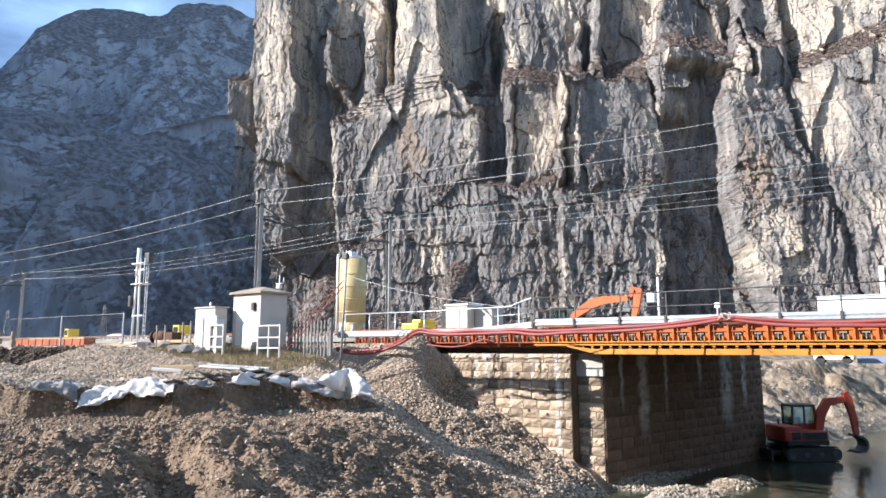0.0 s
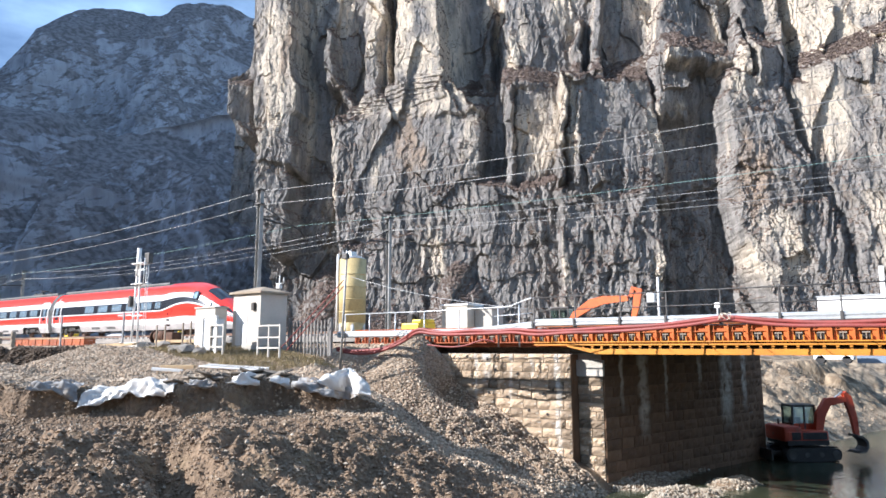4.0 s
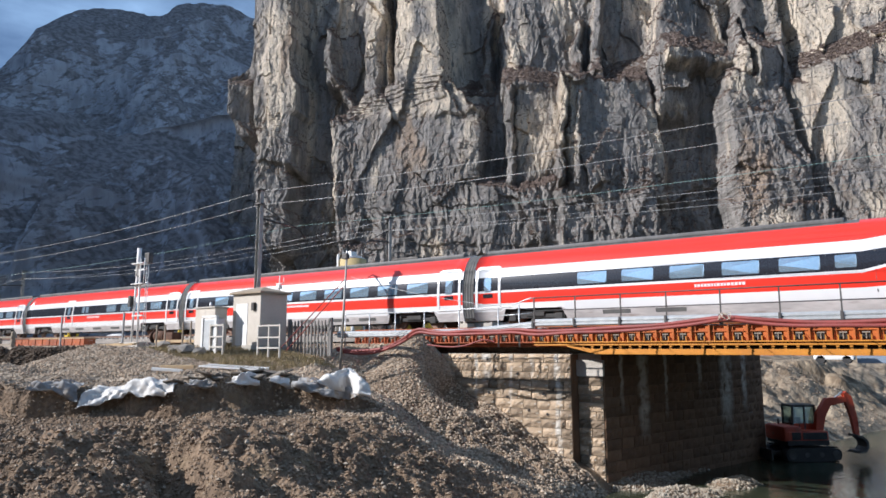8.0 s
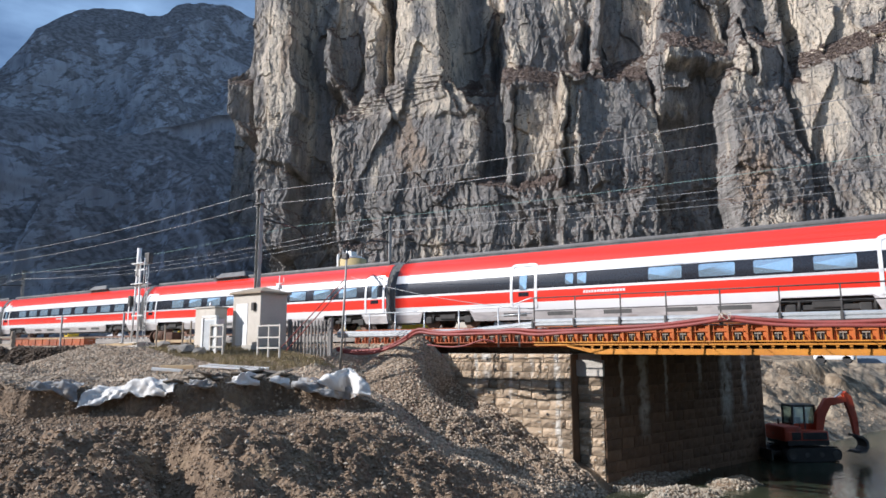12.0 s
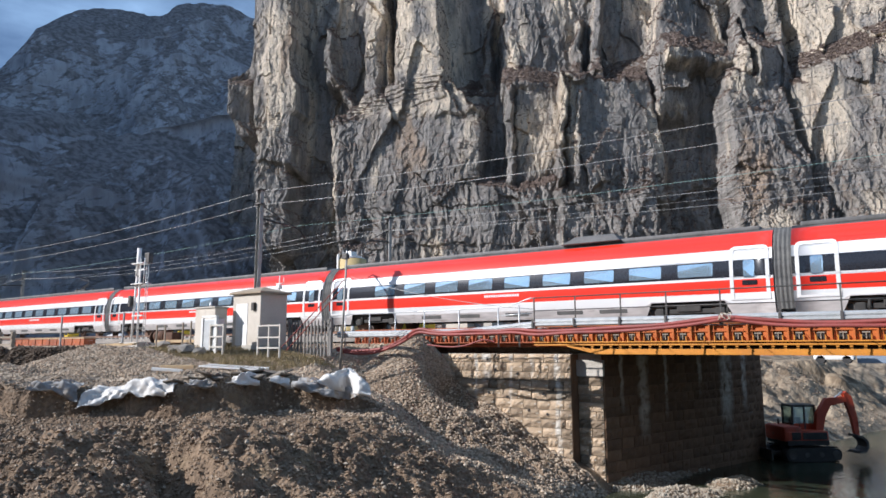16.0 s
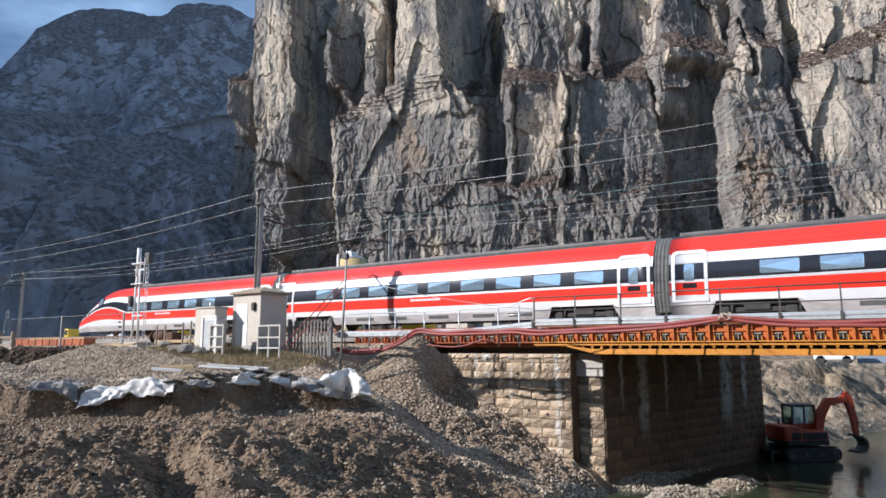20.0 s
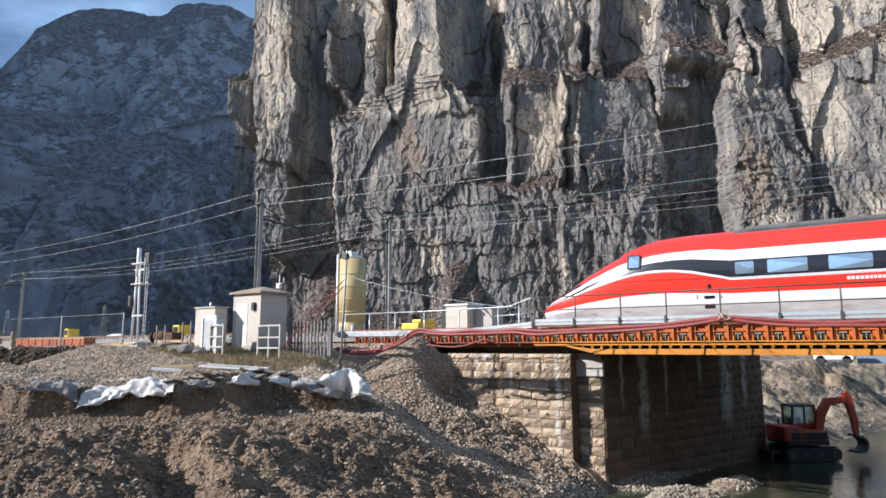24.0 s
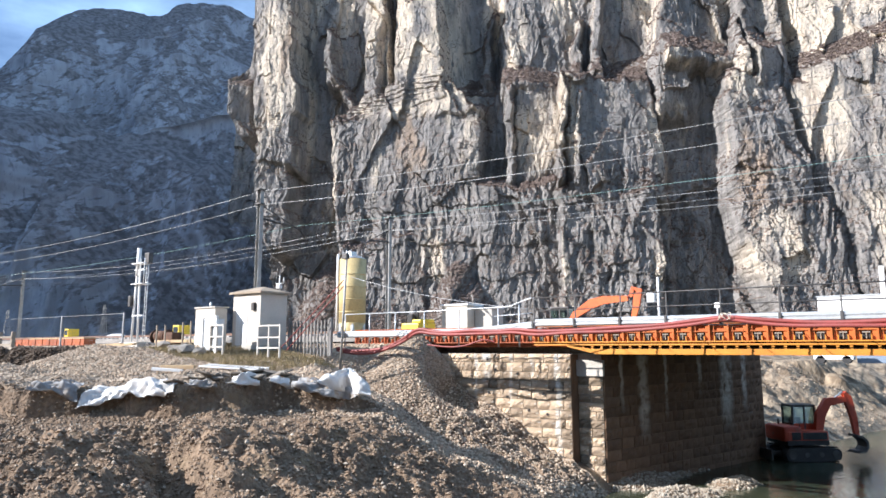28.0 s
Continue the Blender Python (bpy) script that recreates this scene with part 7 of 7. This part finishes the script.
def plan_area(d0, d1, a0, a1, power=0.6):
    """Random places in a fan seen from the opposite bank: depth and side ratio."""
    def f(rs, n):
        d = d0 + (d1 - d0) * rs.rand(n) ** power
        k = a0 + (a1 - a0) * rs.rand(n)
        return d * k * 0.8171 - d * 0.5764, d * k * 0.5764 + d * 0.8171
    return f


def pile_area(rs, n):
    r, a = 9.5 * rs.rand(n) ** 0.6, -3.3 + 3.6 * rs.rand(n)
    S, Q = PILE[0] + r * np.cos(a), PILE[1] + r * np.sin(a)
    return S, np.minimum(Q, 27.1)


scatter("earth_clods", 46000, plan_area(11.5, 24, -0.72, 0.12), 0.012, 0.075, M["clods"], "brown clods of dug earth on the bank", 1, 2.2, -0.1)
scatter("bank_stones", 52000, plan_area(11.5, 33, -0.72, 0.2), 0.012, 0.085, M["bank_stone"], "mixed stones and gravel strewn over the bank", 2, 4.0)
scatter("heap_gravel", 42000, pile_area, 0.014, 0.085, M["stones"], "loose grey-brown gravel of the heap", 3, 2.5)


def bar_area(rs, n):
    q = 24 + 12 * rs.rand(n)
    e = 4.2 * rs.rand(n) - 0.2
    return -11.05 + (q - 27.3) * 0.27 + e, q


scatter("gravel_bar_stones", 9000, bar_area, 0.02, 0.1, M["bar_stone"], "pale washed stones of the gravel bar", 4, 2.5)


def low_heap(rs, n):
    cx, cy = -20.5 + 12.5 * rs.rand(n), 26.5 + 6 * rs.rand(n)
    return cx * 0.8171 - cy * 0.5764, cx * 0.5764 + cy * 0.8171


scatter("low_heap_gravel", 14000, low_heap, 0.02, 0.075, M["stones"], "pale gravel of the low heap", 5, 2.5)


def far_bank(rs, n):
    q = 42 + 20 * rs.rand(n)
    return -11.05 + (q - 27.3) * 0.275 - 0.5 - 11 * rs.rand(n), q


scatter("far_bank_stones", 3500, far_bank, 0.02, 0.13, M["bank_stone"], "stones on the dug bank behind the bridge", 8, 3.5)


def ballast_edge(rs, n):
    return -62 + 50 * rs.rand(n), 24.2 + 0.9 * rs.rand(n)


def tufts(n, where, seed, lab):
    rs = np.random.RandomState(seed)
    S, Q = where(rs, n)
    Z = ground_z(S, Q)
    h, a = 0.08 + 0.18 * rs.rand(n), rs.rand(n) * 6.28
    lean = 0.12 * (rs.rand(n, 2) - 0.5)
    w = 0.012
    A = np.stack([S - w * np.cos(a), Q - w * np.sin(a), Z - 0.02], -1)
    B = np.stack([S + w * np.cos(a), Q + w * np.sin(a), Z - 0.02], -1)
    C = np.stack([S + lean[:, 0], Q + lean[:, 1], Z + h], -1)
    me = bpy.data.meshes.new("dry_grass")
    me.from_pydata(np.stack([A, B, C], 1).reshape(-1, 3).tolist(), [], np.arange(3 * n).reshape(-1, 3).tolist())
    tagged(link("dry_grass", me, M["blades"]), lab, "grass", kind="stuff")


M["blades"] = island_mat("dry grass blades", [(0.2, 0.15, 0.065), (0.3, 0.225, 0.11), (0.16, 0.13, 0.055), (0.36, 0.28, 0.15)], 0.9)


def dark_bank(rs, n):
    cy = 31.8 + 1.7 * rs.rand(n)
    cx = cy * (-0.70 + 0.17 * rs.rand(n))
    return cx * 0.8171 - cy * 0.5764, cx * 0.5764 + cy * 0.8171


M["dark_soil"] = island_mat("dark soil clods", [(0.05, 0.035, 0.022), (0.09, 0.062, 0.04), (0.065, 0.045, 0.03), (0.12, 0.088, 0.058)], 0.95)
scatter("dark_soil", 14000, dark_bank, 0.03, 0.14, M["dark_soil"], "dark crumbly soil of the trench side", 12, 2.0)


def hut_verge(rs, n):
    return -30 + 8.5 * rs.rand(n), 17.6 + 4.6 * rs.rand(n)


tufts(20000, hut_verge, 6, "dry yellow grass on the verge round the hut")


# ---------- what moves ----------
def motions():
    lag = [float(np.interp(t, (0, 9, 12, 16, 18, 21, 24, 28), (0.1, 0.15, 0.3, 0.4, 0.3, 0.05, -0.12, -0.2))) for t in range(0, 29)]
    for car, off, about in plan:
        walk(car, [(t, pose(T0 + SPEED * t - lag[t] + off, FAR_Q, RAIL_Z, 0, 0, about)) for t in range(0, 29)])
        for bogie in car.children:
            for wheel in bogie.children:
                if wheel.name.startswith("wheelset"):
                    x, spin = wheel.location.x, (1 if about == 0 else -1) * math.degrees(SPEED / 0.46) / FPS
                    walk(wheel, [(f / FPS, Matrix.Translation((x, 0, 0.46)) @ Matrix.Rotation(radians(f * spin), 4, "Y")) for f in range(28 * FPS + 1)])


motions()
